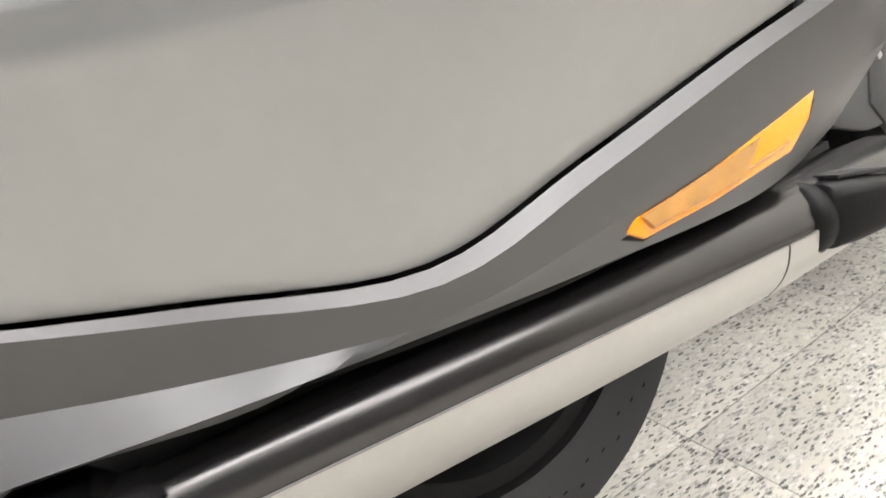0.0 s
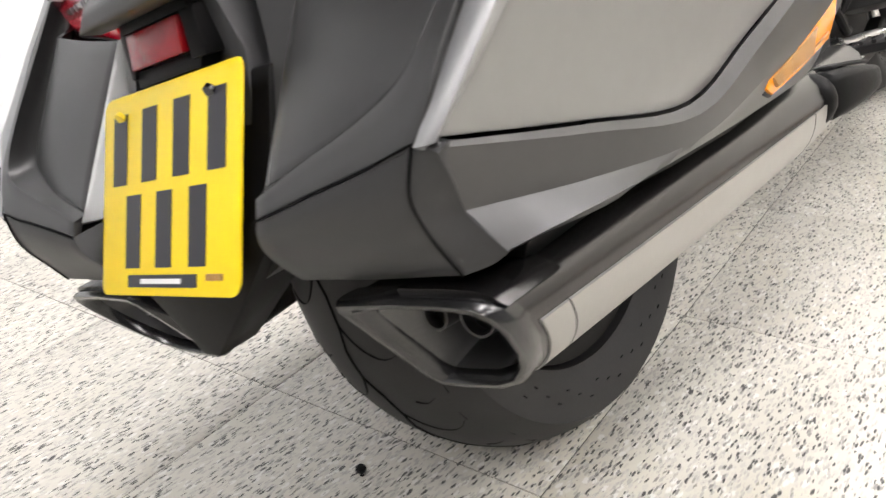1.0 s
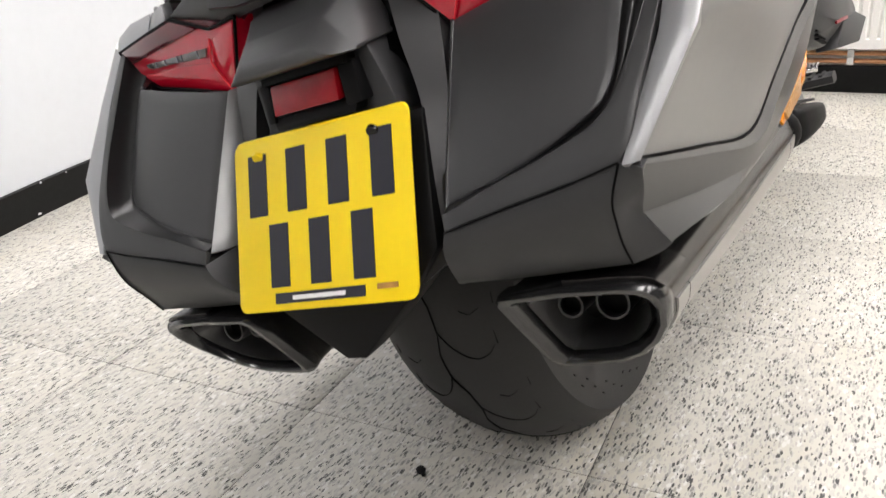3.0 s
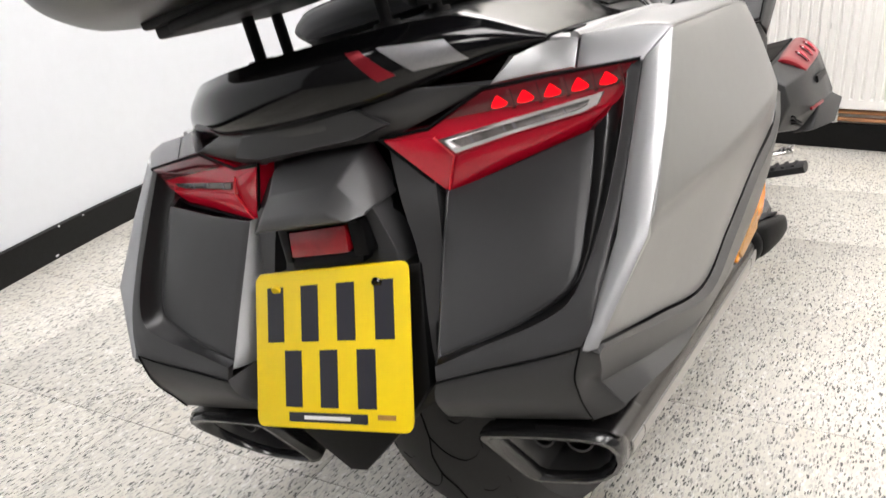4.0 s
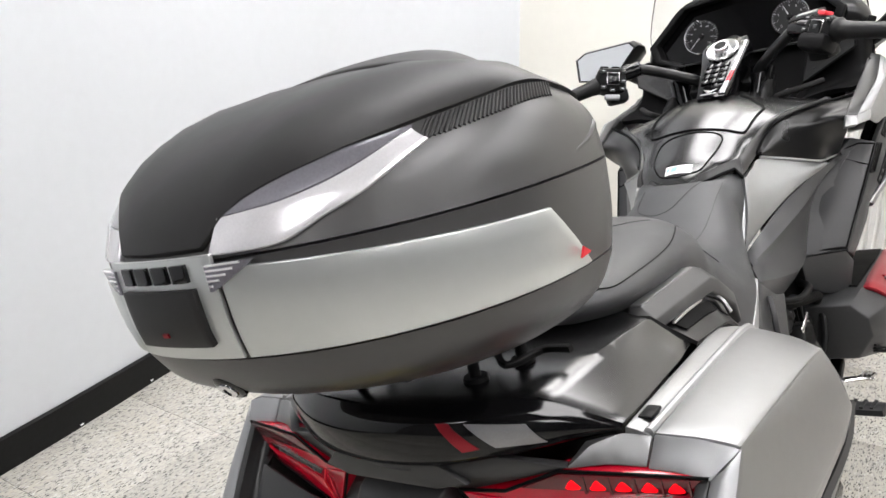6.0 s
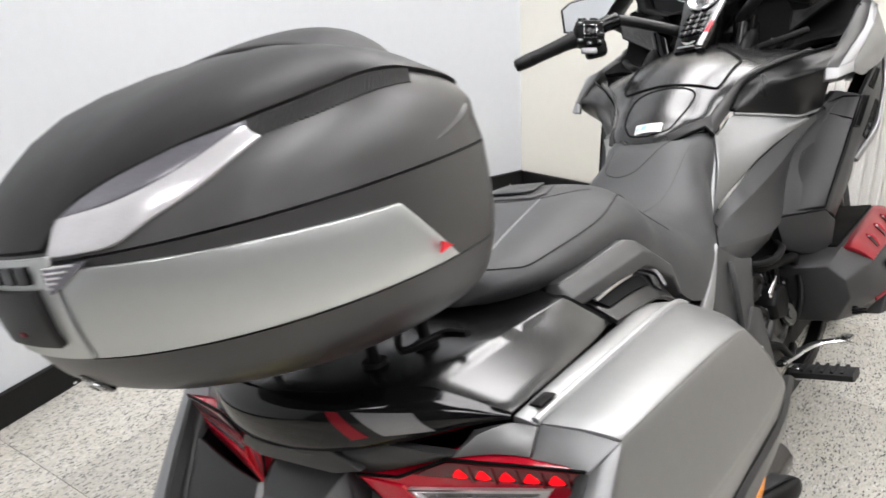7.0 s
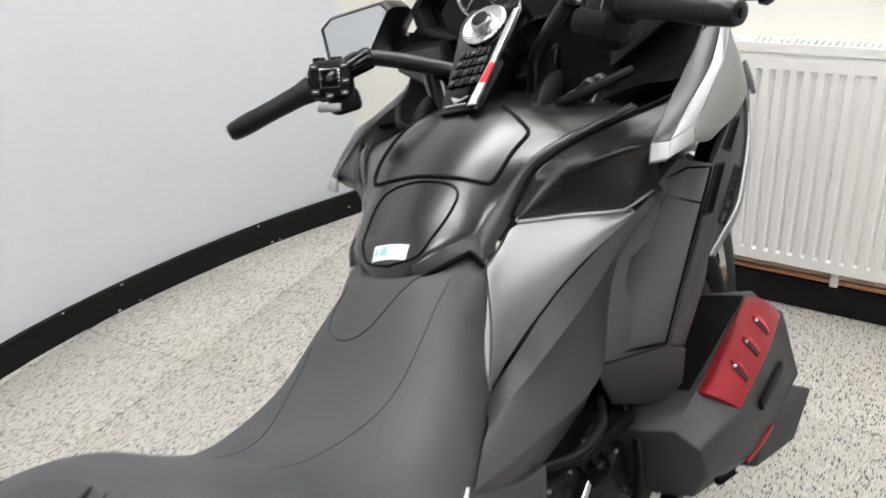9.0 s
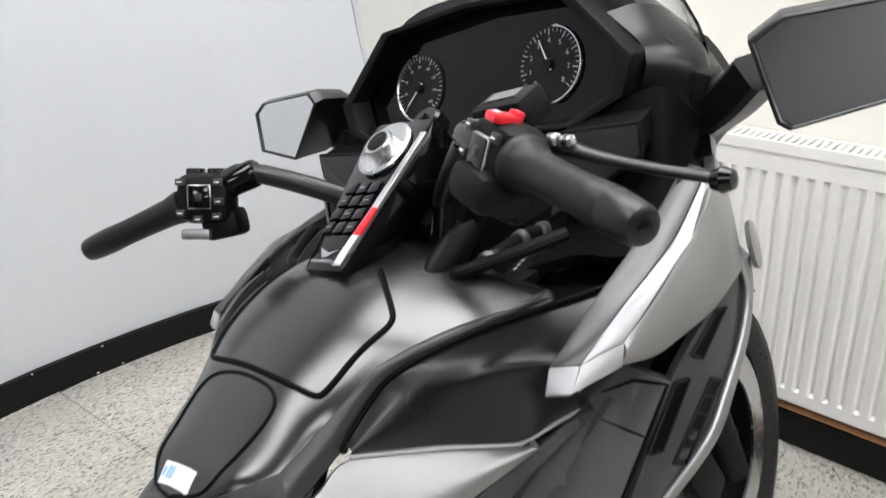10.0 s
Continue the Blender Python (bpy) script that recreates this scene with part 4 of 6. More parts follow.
lipb = b("deck_lip", lip_geo, GLOSS, "gloss black rear lip with red and grey stripes")
# stripes on the lip
part("stripe", laid(lip_geo, [(.100, -.6, .770), (.114, -.6, .769), (.142, -.6, .736), (.124, -.6, .734)], (0, 1, 0), .0012), REDPAINT, lipb, "dark red stripe")
part("stripe", laid(lip_geo, [(.130, -.6, .767), (.190, -.6, .757), (.206, -.6, .732), (.158, -.6, .735)], (0, 1, 0), .0012), ALLOY, lipb, "grey stripe")

# grey rails beside the deck
rail = pair("tail_rail", surface([
    [(.272, -.290, .730), (.270, -.18, .729), (.264, -.05, .723), (.262, .04, .718), (.264, .10, .695)],
    [(.286, -.290, .727), (.284, -.18, .727), (.280, -.05, .722), (.278, .05, .716), (.278, .11, .694)],
    [(.300, -.290, .722), (.299, -.15, .720), (.297, .0, .714), (.293, .08, .703), (.290, .117, .686)]], 3, 5, th=.012), GREY, "satin grey tail rail beside the deck", 0.0015)
sub(rail, "rail_edge", tube([(.297, -.287, .724), (.298, -.15, .722), (.296, .0, .716), (.292, .078, .706), (.288, .114, .690)], .0055, 8, 4), SILVER, "bright edge")
sub(rail, "latch", block((.284, -.250, .729), (.016, .030, .004)), MATT, "small black latch", 0.001)
sub(rail, "rail_rear", surface([[(.223, -.346, .703), (.262, -.322, .700), (.300, -.312, .697)], [(.245, -.325, .722), (.272, -.300, .727), (.302, -.292, .722)]], 2, 2, th=.012), GREY, "", 0.001)

# grab rails
hand_secs = []
for y, xi, xm, xo, zt, zs, zb in ((-.082, .196, .206, .216, .770, .766, .756), (-.068, .188, .208, .226, .789, .772, .752), (.02, .192, .212, .232, .790, .772, .750), (.112, .197, .217, .239, .790, .772, .746), (.130, .199, .220, .243, .782, .764, .736), (.172, .206, .228, .250, .738, .728, .704), (.190, .208, .228, .248, .690, .685, .670)):
    hand_secs.append([(xi, y, zt - .002), (xi + .004, y, zt), (xm, y, zt), (xo, y, zs), (xo, y + (.002 if y < .15 else 0), zb + .004), (xo - .006, y, zb), (xi, y, zb)])
grab = pair("grab_rail", loft(hand_secs), HOODGREY, "dark grey pillion grab handle", 0.0025)
sub(grab, "cap", surface([[(.190, -.064, .7905), (.194, .02, .7915), (.199, .108, .7915)], [(.207, -.064, .7905), (.211, .02, .7915), (.216, .108, .7915)]], 2, 4, th=.004), GREY, "satin grey handle cap", 0.001)
tray = pair("grab_recess", surface([[(.214, -.030, .752), (.218, .05, .750), (.223, .115, .742), (.220, .16, .715)], [(.236, -.026, .738), (.240, .05, .736), (.243, .105, .728), (.242, .15, .700)], [(.262, -.03, .726), (.266, .05, .719), (.264, .10, .708), (.262, .14, .685)]], 3, 4), BLACK, "satin black tray round the hand slot")
sub(tray, "tray_frame", bar([(.218, -.035, .7555), (.2215, .04, .7545), (.226, .105, .7485), (.240, .135, .732), (.256, .128, .712)], .006, .005, 4), GREY, "thin satin grey frame")
# Black sheet over the tray paints the dark of the hand opening.
sub(tray, "slot", surface([[(.2275, -.018, .7475), (.231, .05, .7465), (.234, .098, .741)], [(.243, -.012, .7375), (.247, .05, .7355), (.249, .092, .729)]], 3, 4, th=.003), VOID, "black sheet standing in for the shaded hand slot")
sub(tray, "slot_trim", bar([(.229, -.022, .7500), (.231, .03, .7510), (.231, .080, .7480)], .0045, .004), STEEL, "thin bright trim")
sub(tray, "slot_end", surface([[(.225, .10, .745), (.240, .112, .737), (.254, .100, .724)], [(.224, .118, .741), (.243, .128, .727), (.258, .112, .712)]], 2, 4, th=.006), BLACK, "", 0.001)

# seat
half = [
    (-.172, [(0, .812), (.08, .811), (.115, .808), (.13, .803), (.12, .799)]),
    (-.160, [(0, .832), (.08, .830), (.125, .826), (.148, .812), (.132, .797)]),
    (-.140, [(0, .845), (.09, .843), (.146, .836), (.174, .816), (.150, .793)]),
    (-.085, [(0, .851), (.11, .848), (.176, .837), (.203, .814), (.178, .787)]),
    (.0, [(0, .856), (.11, .853), (.178, .840), (.207, .813), (.188, .778)]),
    (.12, [(0, .860), (.11, .856), (.172, .841), (.204, .808), (.188, .752)]),
    (.21, [(0, .857), (.10, .851), (.158, .832), (.194, .790), (.188, .72)]),
    (.265, [(0, .838), (.09, .832), (.140, .806), (.184, .755), (.190, .67)]),
    (.32, [(0, .792), (.09, .786), (.148, .762), (.190, .712), (.196, .61)]),
    (.39, [(0, .742), (.09, .738), (.155, .718), (.194, .672), (.198, .585)]),
    (.47, [(0, .727), (.085, .723), (.150, .704), (.186, .660), (.188, .59)]),
    (.55, [(0, .741), (.08, .736), (.130, .714), (.158, .665), (.160, .59)]),
    (.62, [(0, .778), (.065, .772), (.108, .748), (.130, .695), (.128, .60)]),
    (.68, [(0, .812), (.055, .806), (.090, .782), (.107, .735), (.108, .63)]),
    (.72, [(0, .815), (.055, .818), (.090, .806), (.108, .765), (.106, .66)]),
    (.76, [(0, .815), (.060, .824), (.094, .818), (.112, .782), (.106, .68)]),
]
secs = []
for y, h in half:
    full = [(-x, z) for x, z in reversed(h[1:])] + list(h)
    full = [(x + skew(y) * (1 - x / h[-2][0]), z) for x, z in full]
    ext = spline([(x, y, z) for x, z in full], 4)
    secs.append(ext)
seat_geo = smooth_loft(secs, 5)
seat = b("seat", seat_geo, VINYL, "black vinyl two-part touring saddle", angle=60)


def seat_top(x, y, lift=0.002):
    ys = [h[0] for h in half]
    zc = []
    for _, h in half:
        zc.append(np.interp(abs(x), [q[0] for q in h], [q[1] for q in h]))
    return (x, y, float(np.interp(y, ys, zc)) + lift)


def seat_line(pts, r, mat, name, label=""):
    line = drape(seat_geo, [(x, y, 1.5) for x, y in spline([(*p, 0) for p in pts], 6)[:, :2]], (0, 0, -1), .0)
    part(name, tube(line, r, 6, 1), mat, seat, label)


for s in (1, -1):
    seat_line([(s * .140, -.138), (s * .118, -.05), (s * .097, .04), (s * .078, .118)], .0010, STITCH, "seam", "pale stitched seam")
    seat_line([(0, -.149), (s * .06, -.148), (s * .135, -.140), (s * .172, -.118), (s * .192, -.085), (s * .196, .0), (s * .192, .09), (s * .176, .16), (s * .160, .205), (s * .152, .235), (s * .160, .275), (s * .175, .33)], .0014, MATT, "piping", "dark piping")
seat_line([(-.125, .19), (-.075, .128), (.0, .108), (.075, .120), (.125, .19)], .0010, RUBBER, "seam", "dark stitched seam round the pad")
seat_line([(.035, .700), (.020, .675), (.0, .640), (-.02, .612), (-.05, .602), (-.08, .612), (-.098, .635), (-.100, .69)], .0011, RUBBER, "seam", "curved seam of the nose pad")
seat_line([(.075, .705), (.073, .66), (.074, .60), (.070, .52), (.052, .43), (.046, .36)], .0007, RUBBER, "seam", "dark stitched seam")
seat_line([(-.115, .60), (-.10, .52), (-.062, .43), (-.046, .36)], .0007, RUBBER, "seam", "dark stitched seam")
part("pocket", loft([[(x * .075, .115 + y * .11, seat_top(x * .07, .115 + y * .11)[2] + dz) for x, y in ((-1, .25), (-.7, .8), (.7, .8), (1, .25), (.85, 0), (-.85, 0))] for dz in (-.004, .0035)]), VINYL, seat, "raised padded seat pad", 0.0025)
part("pocket_lid", loft([[(x * .048, .135 + y * .065, seat_top(x * .05, .135 + y * .065)[2] + dz) for x, y in ((-1, .2), (-.75, 1), (.75, 1), (1, .2), (.8, 0), (-.8, 0))] for dz in (.004, .0085)]), DARK, seat, "small black moulded cap", 0.002)
# tank cover
tank_half = [
    (.688, [(0, .806), (.008, .805), (.014, .800), (.020, .780)]),
    (.694, [(0, .822), (.012, .820), (.020, .812), (.028, .790)]),
    (.707, [(0, .838), (.022, .835), (.036, .826), (.044, .790)]),
    (.731, [(0, .858), (.045, .852), (.070, .838), (.080, .790)]),
    (.763, [(0, .880), (.056, .868), (.096, .843), (.104, .790)]),
    (.82, [(0, .915), (.060, .905), (.098, .884), (.113, .866)]),
    (.885, [(0, .948), (.070, .938), (.118, .919), (.144, .904)]),
    (.955, [(0, .972), (.075, .960), (.130, .939), (.188, .915)]),
    (1.03, [(0, .982), (.075, .966), (.140, .943), (.227, .917)]),
    (1.06, [(0, .978), (.075, .962), (.145, .936), (.225, .912)]),
]
secs = []
for y, h in tank_half:
    full = [(-x, z) for x, z in reversed(h[1:])] + list(h)
    full = [(x + skew(y) * (1 - x / h[-1][0]), z) for x, z in full]
    ext = list(spline([(x, y, z) for x, z in full], 4)) + [(.08, y, h[-1][1] - .05), (-.08, y, h[-1][1] - .05)]
    secs.append(ext)
tank_geo = smooth_loft(secs, 5)
tank = b("tank_cover", tank_geo, TANKBLACK, "satin black centre shelter with lidded compartment", angle=50)


def tank_line(pts, r=.0016, mat=VOID, name="seam"):
    line = drape(tank_geo, [(x, y, 1.5) for x, y in spline([(*p, 0) for p in pts], 4)[:, :2]], (0, 0, -1), .0)
    return part(name, tube(line, r, 6, 1), mat, tank, "thin dark panel gap")


tank_line([(-.128, .985), (-.136, .93), (-.138, .88), (-.128, .846), (-.095, .830), (-.03, .822), (.04, .821), (.086, .826), (.100, .838), (.112, .880), (.1195, .908), (.1205, .918), (.115, .930), (.090, .950), (.056, .976)], .0036)
tank_line([(-.02, .699), (-.050, .703), (-.072, .714), (-.090, .745), (-.092, .785), (-.075, .806), (-.03, .812), (.03, .812), (.052, .806), (.058, .792), (.050, .760), (.036, .722), (.018, .708), (-.02, .699)], .0022)
part("sticker", laid(tank_geo, [(-.053, .705, 1.5), (.009, .705, 1.5), (.010, .722, 1.5), (-.052, .722, 1.5)], (0, 0, -1), .0018), WHITE, tank, "white paper sticker with blue print")
part("print", laid(tank_geo, [(-.040, .709, 1.5), (-.026, .709, 1.5), (-.025, .719, 1.5), (-.038, .719, 1.5)], (0, 0, -1), .0026, .0006), PALEBLUE, tank, "blue plain mark")
part("print", laid(tank_geo, [(-.050, .710, 1.5), (-.044, .710, 1.5), (-.042, .717, 1.5), (-.048, .717, 1.5)], (0, 0, -1), .0026, .0006), PALEBLUE, tank, "blue plain mark")
edge_in = np.array([(.236, 1.032, .916), (.187, .955, .919), (.143, .885, .908), (.122, .845, .886), (.108, .805, .864), (.096, .764, .846)])
edge_out = np.array([(.240, 1.04, .914), (.201, .960, .912), (.157, .894, .900), (.134, .865, .879), (.121, .824, .843), (.106, .746, .808)])
edge = pair("tank_edge", surface([edge_in + [0, 0, .001], (edge_in + edge_out) / 2 + [.003, 0, .004], edge_out], 3, 5, th=.012), SATIN, "satin charcoal shelter edge", 0.001)
rim_up = [(.104, .758, .836), (.096, .763, .846), (.070, .731, .842), (.036, .707, .832), (-.02, .693, .821), (-.078, .702, .818), (-.118, .748, .836)]
rim_low = [(.109, .742, .804), (.092, .743, .826), (.066, .717, .820), (.036, .699, .811), (-.02, .687, .800), (-.077, .694, .797), (-.122, .736, .803)]
b("nose_rim", surface([rim_up, rim_low], 2, 4, th=.010, ruled=True), SATIN, "satin charcoal rim above the saddle nose", 0.001)
b("nose_gap", tube(rim_low, .0038, 8, 4, sharp=True), VOID, "dark gap between shelter and saddle")

# knee panels and grey side panels
knee = pair("knee_panel", surface([
    [(.125, .822, .846), (.138, .866, .878), (.161, .896, .898), (.205, .962, .909), (.288, 1.075, .913)],
    [(.131, .822, .843), (.158, .875, .866), (.190, .915, .880), (.232, .965, .890), (.288, 1.03, .899)],
    [(.132, .822, .840), (.172, .890, .845), (.212, .935, .858), (.252, .962, .868), (.288, .975, .868)],
    [(.127, .824, .836), (.172, .896, .812), (.219, .960, .788), (.229, 1.01, .785), (.240, 1.056, .783)]], 5, 5, th=.01), BLACK, "sculpted satin black knee panel", 0.0015)
sub(knee, "groove", tube([(.124, .823, .840), (.1225, .822, .846), (.1355, .865, .880), (.159, .893, .900), (.203, .960, .912), (.288, 1.077, .917)], .0032, 8, 5), VOID, "dark groove")
sub(knee, "trim", tube([(.126, .823, .8335), (.171, .895, .8090), (.2195, .960, .7850), (.238, 1.058, .780)], .0030, 8, 4, sharp=True), SILVER, "thin silver line")
up = np.array([(.110, .745, .800), (.117, .785, .816), (.126, .823, .830), (.171, .895, .806), (.219, .961, .782)])
dn = np.array([(.112, .668, .655), (.128, .715, .683), (.146, .765, .708), (.182, .855, .745), (.232, .975, .774)])
sidep = pair("side_panel", surface([up, (up + dn) / 2 + [.007, 0, 0], dn], 4, 4, th=.01), GREY, "satin grey side panel", 0.0015)
# Added black strip hides the floor behind the gap, in place of shade.
sub(sidep, "gap_backing", surface([dn + [-.014, 0, .014], dn + [-.016, .006, -.016]], 2, 4, th=.004), VOID)
sub(sidep, "edge_trim", surface([[(.108, .750, .803), (.107, .705, .73), (.106, .658, .650)], [(.114, .765, .806), (.121, .727, .735), (.114, .672, .655)]], 2, 4, th=.008), SILVER, "bright silver edge", 0.001)
up = np.array([(.112, .652, .648), (.132, .72, .680), (.158, .80, .718), (.184, .86, .742), (.224, .968, .771), (.240, 1.060, .777)])
dn = np.array([(.186, .50, .640), (.185, .66, .600), (.187, .795, .576), (.188, .862, .600), (.188, .955, .695), (.232, 1.055, .772)])
lower = pair("lower_fairing", surface([up, (up * 3 + dn) / 4 + [.012, -.004, 0], (up + dn) / 2 + [.004, 0, 0], dn], 3, 4, th=.012, facets=True), DARK, "dark grey lower fairing", 0.002, 18)
sub(lower, "lower_edge", surface([[(.186, .50, .640), (.185, .66, .600), (.187, .795, .576)], [(.188, .48, .60), (.178, .66, .56), (.17, .80, .55)]], 2, 4, th=.01), DARK, "", 0.002)
fold = [(.191, .925, .660), (.225, 1.000, .722), (.262, 1.072, .783)]
door = pair("fairing_pocket", plate([(.191, .866, .596), (.259, .918, .588), (.284, 1.012, .692), (.307, 1.108, .788), (.276, 1.096, .793), fold[2], fold[1], fold[0]], 0.01), DARK, "grey flat panel in the lower fairing", 0.002)
# Separate charcoal facet in place of a shaded area of the flat panel.
sub(door, "fold", surface([fold, [(.190, .962, .697), (.209, 1.014, .743), (.247, 1.072, .786)]], 2, 3, th=.008), SATIN, "charcoal facet standing in for shade on the pocket panel")
sub(door, "door_gap", tube([(.276, 1.096, .795), (.247, 1.073, .788), (.209, 1.014, .745), (.190, .962, .699), (.190, .865, .594), (.259, .917, .585), (.285, 1.011, .690), (.3085, 1.109, .788), (.276, 1.096, .795)], .0020, 6, 4, sharp=True), VOID, "dark panel gap")
sub(door, "cross_gap", tube([(.252, 1.055, .7665), (.2965, 1.066, .7465)], .0014, 6, 2), VOID, "dark panel gap")
sub(door, "pocket_frame", plate([(.180, .842, .590), (.262, .925, .578), (.287, 1.015, .690), (.312, 1.115, .79), (.262, 1.10, .81), (.190, .985, .735)], push=(-.02, .012, 0)), DARK, "", 0.003)
pair("fairing_chin", plate([(.178, .835, .588), (.258, .930, .575), (.258, .990, .533), (.248, .958, .460), (.205, .905, .478), (.178, .860, .505)], push=(-.05, .05, 0)), DARK, "dark grey fairing lower edge", 0.006)

# vented frame between the pocket and the fairing's silver edge
FRAME_IN = np.array([(.258, .930, .573), (.275, .975, .635), (.290, 1.028, .690), (.301, 1.075, .745), (.310, 1.113, .79), (.317, 1.155, .815), (.323, 1.20, .838), (.326, 1.24, .858)])
FRAME_OUT = np.array([(.254, .995, .535), (.281, 1.055, .612), (.290, 1.085, .655), (.318, 1.140, .705), (.322, 1.19, .737), (.322, 1.25, .777), (.318, 1.284, .817), (.319, 1.288, .858)])
vent_geo = surface([FRAME_IN, (FRAME_IN + FRAME_OUT) / 2 + [.006, 0, 0], FRAME_OUT], 4, 4, th=.012)
vent = pair("vent", vent_geo, DARK, "dark grey vented fairing panel", 0.002)
SLANT = np.array((-.45, .83, -.40))
for quad in (((.314, 1.114, .788), (.330, 1.116, .792), (.314, 1.063, .732), (.307, 1.047, .735)), ((.329, 1.200, .835), (.329, 1.222, .829), (.330, 1.150, .800), (.328, 1.130, .812)), ((.330, 1.160, .770), (.331, 1.180, .758), (.317, 1.098, .694), (.311, 1.085, .704))):
    start = [tuple(np.array(p) - SLANT * .2) for p in quad]
    # Patch lies on the panel; its black is the shade inside the slot.
    sub(vent, "slot", laid(vent_geo, start, SLANT, .001, .0015, 4), VOID, "black patch standing in for a shaded cooling slot")
    sub(vent, "slot_rim", tube(drape(vent_geo, straight(start + start[:1], 5), SLANT, .001), .0024, 6, 1), MATT, "moulded slot rim")
for k in range(1, 5):
    u = k / 5
    ends = [np.array((.330, 1.160, .770)) * (1 - u) + np.array((.311, 1.085, .704)) * u, np.array((.331, 1.180, .758)) * (1 - u) + np.array((.317, 1.098, .694)) * u]
    sub(vent, "slat", tube(drape(vent_geo, [tuple(p - SLANT * .2) for p in ends], SLANT, .002), .0016, 6, 1), MATT)
# Added plate closes the hollow behind the vent and paints it dark.
sub(vent, "backing", plate([(.235, .97, .54), (.262, 1.06, .62), (.285, 1.13, .70), (.300, 1.25, .78), (.295, 1.27, .84), (.29, 1.15, .80), (.25, .975, .60)], push=(-.02, .01, 0)), VOID, "black backing plate that keeps the vent hollow dark")

# upper fairing
cowl = pair("fairing_side", surface([
    [(.320, 1.030, .878), (.329, 1.080, .900), (.338, 1.16, .940), (.330, 1.24, .975), (.265, 1.37, .99), (.16, 1.52, .97)],
    [(.323, 1.026, .872), (.336, 1.09, .876), (.350, 1.16, .893), (.344, 1.23, .910), (.280, 1.37, .92), (.17, 1.56, .90)],
    [(.323, 1.021, .865), (.333, 1.09, .852), (.342, 1.17, .852), (.338, 1.25, .862), (.288, 1.36, .83), (.18, 1.56, .80)],
    [(.319, 1.016, .859), (.322, 1.09, .838), (.330, 1.17, .848), (.326, 1.25, .858), (.284, 1.36, .80), (.18, 1.55, .76)]], 4, 5, th=.012), GREY, "satin grey upper side fairing", 0.002)
leg_in = np.array([(.330, 1.270, .868), (.3245, 1.288, .82), (.326, 1.252, .776), (.326, 1.192, .735), (.322, 1.142, .702), (.288, 1.082, .650)])
leg_out = np.array([(.318, 1.315, .86), (.304, 1.335, .81), (.305, 1.305, .755), (.306, 1.245, .708), (.303, 1.190, .672), (.282, 1.105, .635)])
sub(cowl, "fairing_leg", surface([leg_in, (leg_in + leg_out) / 2 + [.008, 0, 0], leg_out, leg_out + [-.05, .06, 0]], 3, 4, th=.008), GREY, "satin grey lower leg of the fairing")
sub(cowl, "leg_edge", tube(leg_in, .0034, 8, 4), SILVER, "thin bright edge")
band_in = [(.283, .958, .883), (.286, 1.053, .918), (.288, 1.118, .939), (.294, 1.18, .965), (.296, 1.245, .995)]
band_mid = [(.303, .979, .877), (.312, 1.036, .902), (.319, 1.098, .923), (.323, 1.158, .943), (.322, 1.245, .985)]
band_out = [(.323, 1.028, .880), (.330, 1.070, .900), (.337, 1.124, .926), (.340, 1.175, .944), (.334, 1.245, .972)]
sub(cowl, "fairing_band", surface([band_in, band_mid], 2, 4, th=.012), SILL, "dark metallic inner band", 0.002)
sub(cowl, "band_edge", surface([band_mid, band_out], 2, 4, th=.012), SILVER, "bright satin silver band", 0.002)
sub(cowl, "band_tip", plate([(.283, .9575, .883), (.303, .9785, .877), (.305, .955, .859), (.281, .945, .859)], 0.012), SILVER, "bright cut end of the band", 0.002)
sub(cowl, "band_cheek", plate([(.303, .979, .877), (.323, 1.028, .880), (.323, 1.016, .859), (.305, .955, .859)], 0.010), SILVER, "bright lower face of the band", 0.002)
sub(cowl, "badge", turned([(-.004, .028), (.002, .030), (.004, .026)], (.327, 1.318, .868), (1, .35, .1), 24), ALLOY, "round raised badge", 0.0)
b("nose", surface([
    [(-.165, 1.51, .97), (-.10, 1.58, .965), (0, 1.62, .96), (.10, 1.58, .965), (.165, 1.51, .97)],
    [(-.175, 1.55, .89), (-.11, 1.64, .87), (0, 1.69, .86), (.11, 1.64, .87), (.175, 1.55, .89)],
    [(-.185, 1.55, .77), (-.11, 1.62, .75), (0, 1.66, .74), (.11, 1.62, .75), (.185, 1.55, .77)]], 4, 5, th=.012), GREY, "satin grey fairing nose")

# dash
dash_poly = [(-.172, 1.252, 1.050), (.172, 1.252, 1.050), (.236, 1.262, 1.076), (.250, 1.274, 1.118), (.158, 1.306, 1.206), (0, 1.312, 1.216), (-.158, 1.306, 1.206), (-.250, 1.274, 1.118), (-.236, 1.262, 1.076)]
dp = np.array(dash_poly)
dc = dp.mean(0)
dash = b("dash", loft([dp + [0, .03, .0], dc + (dp - dc) * 1.04 + [0, -.02, .004], dc + (dp - dc) * 1.03 + [0, -.035, .004], dc + (dp - dc) * .95 + [0, -.033, .004], dc + (dp - dc) * .93], caps=False), MATT, "angular black instrument hood", 0.0015)
part("display", plate(dc + (dp - dc) * .95 + [0, .004, 0], push=(0, .01, 0)), GLASSBLK, dash, "dark glossy instrument glass")
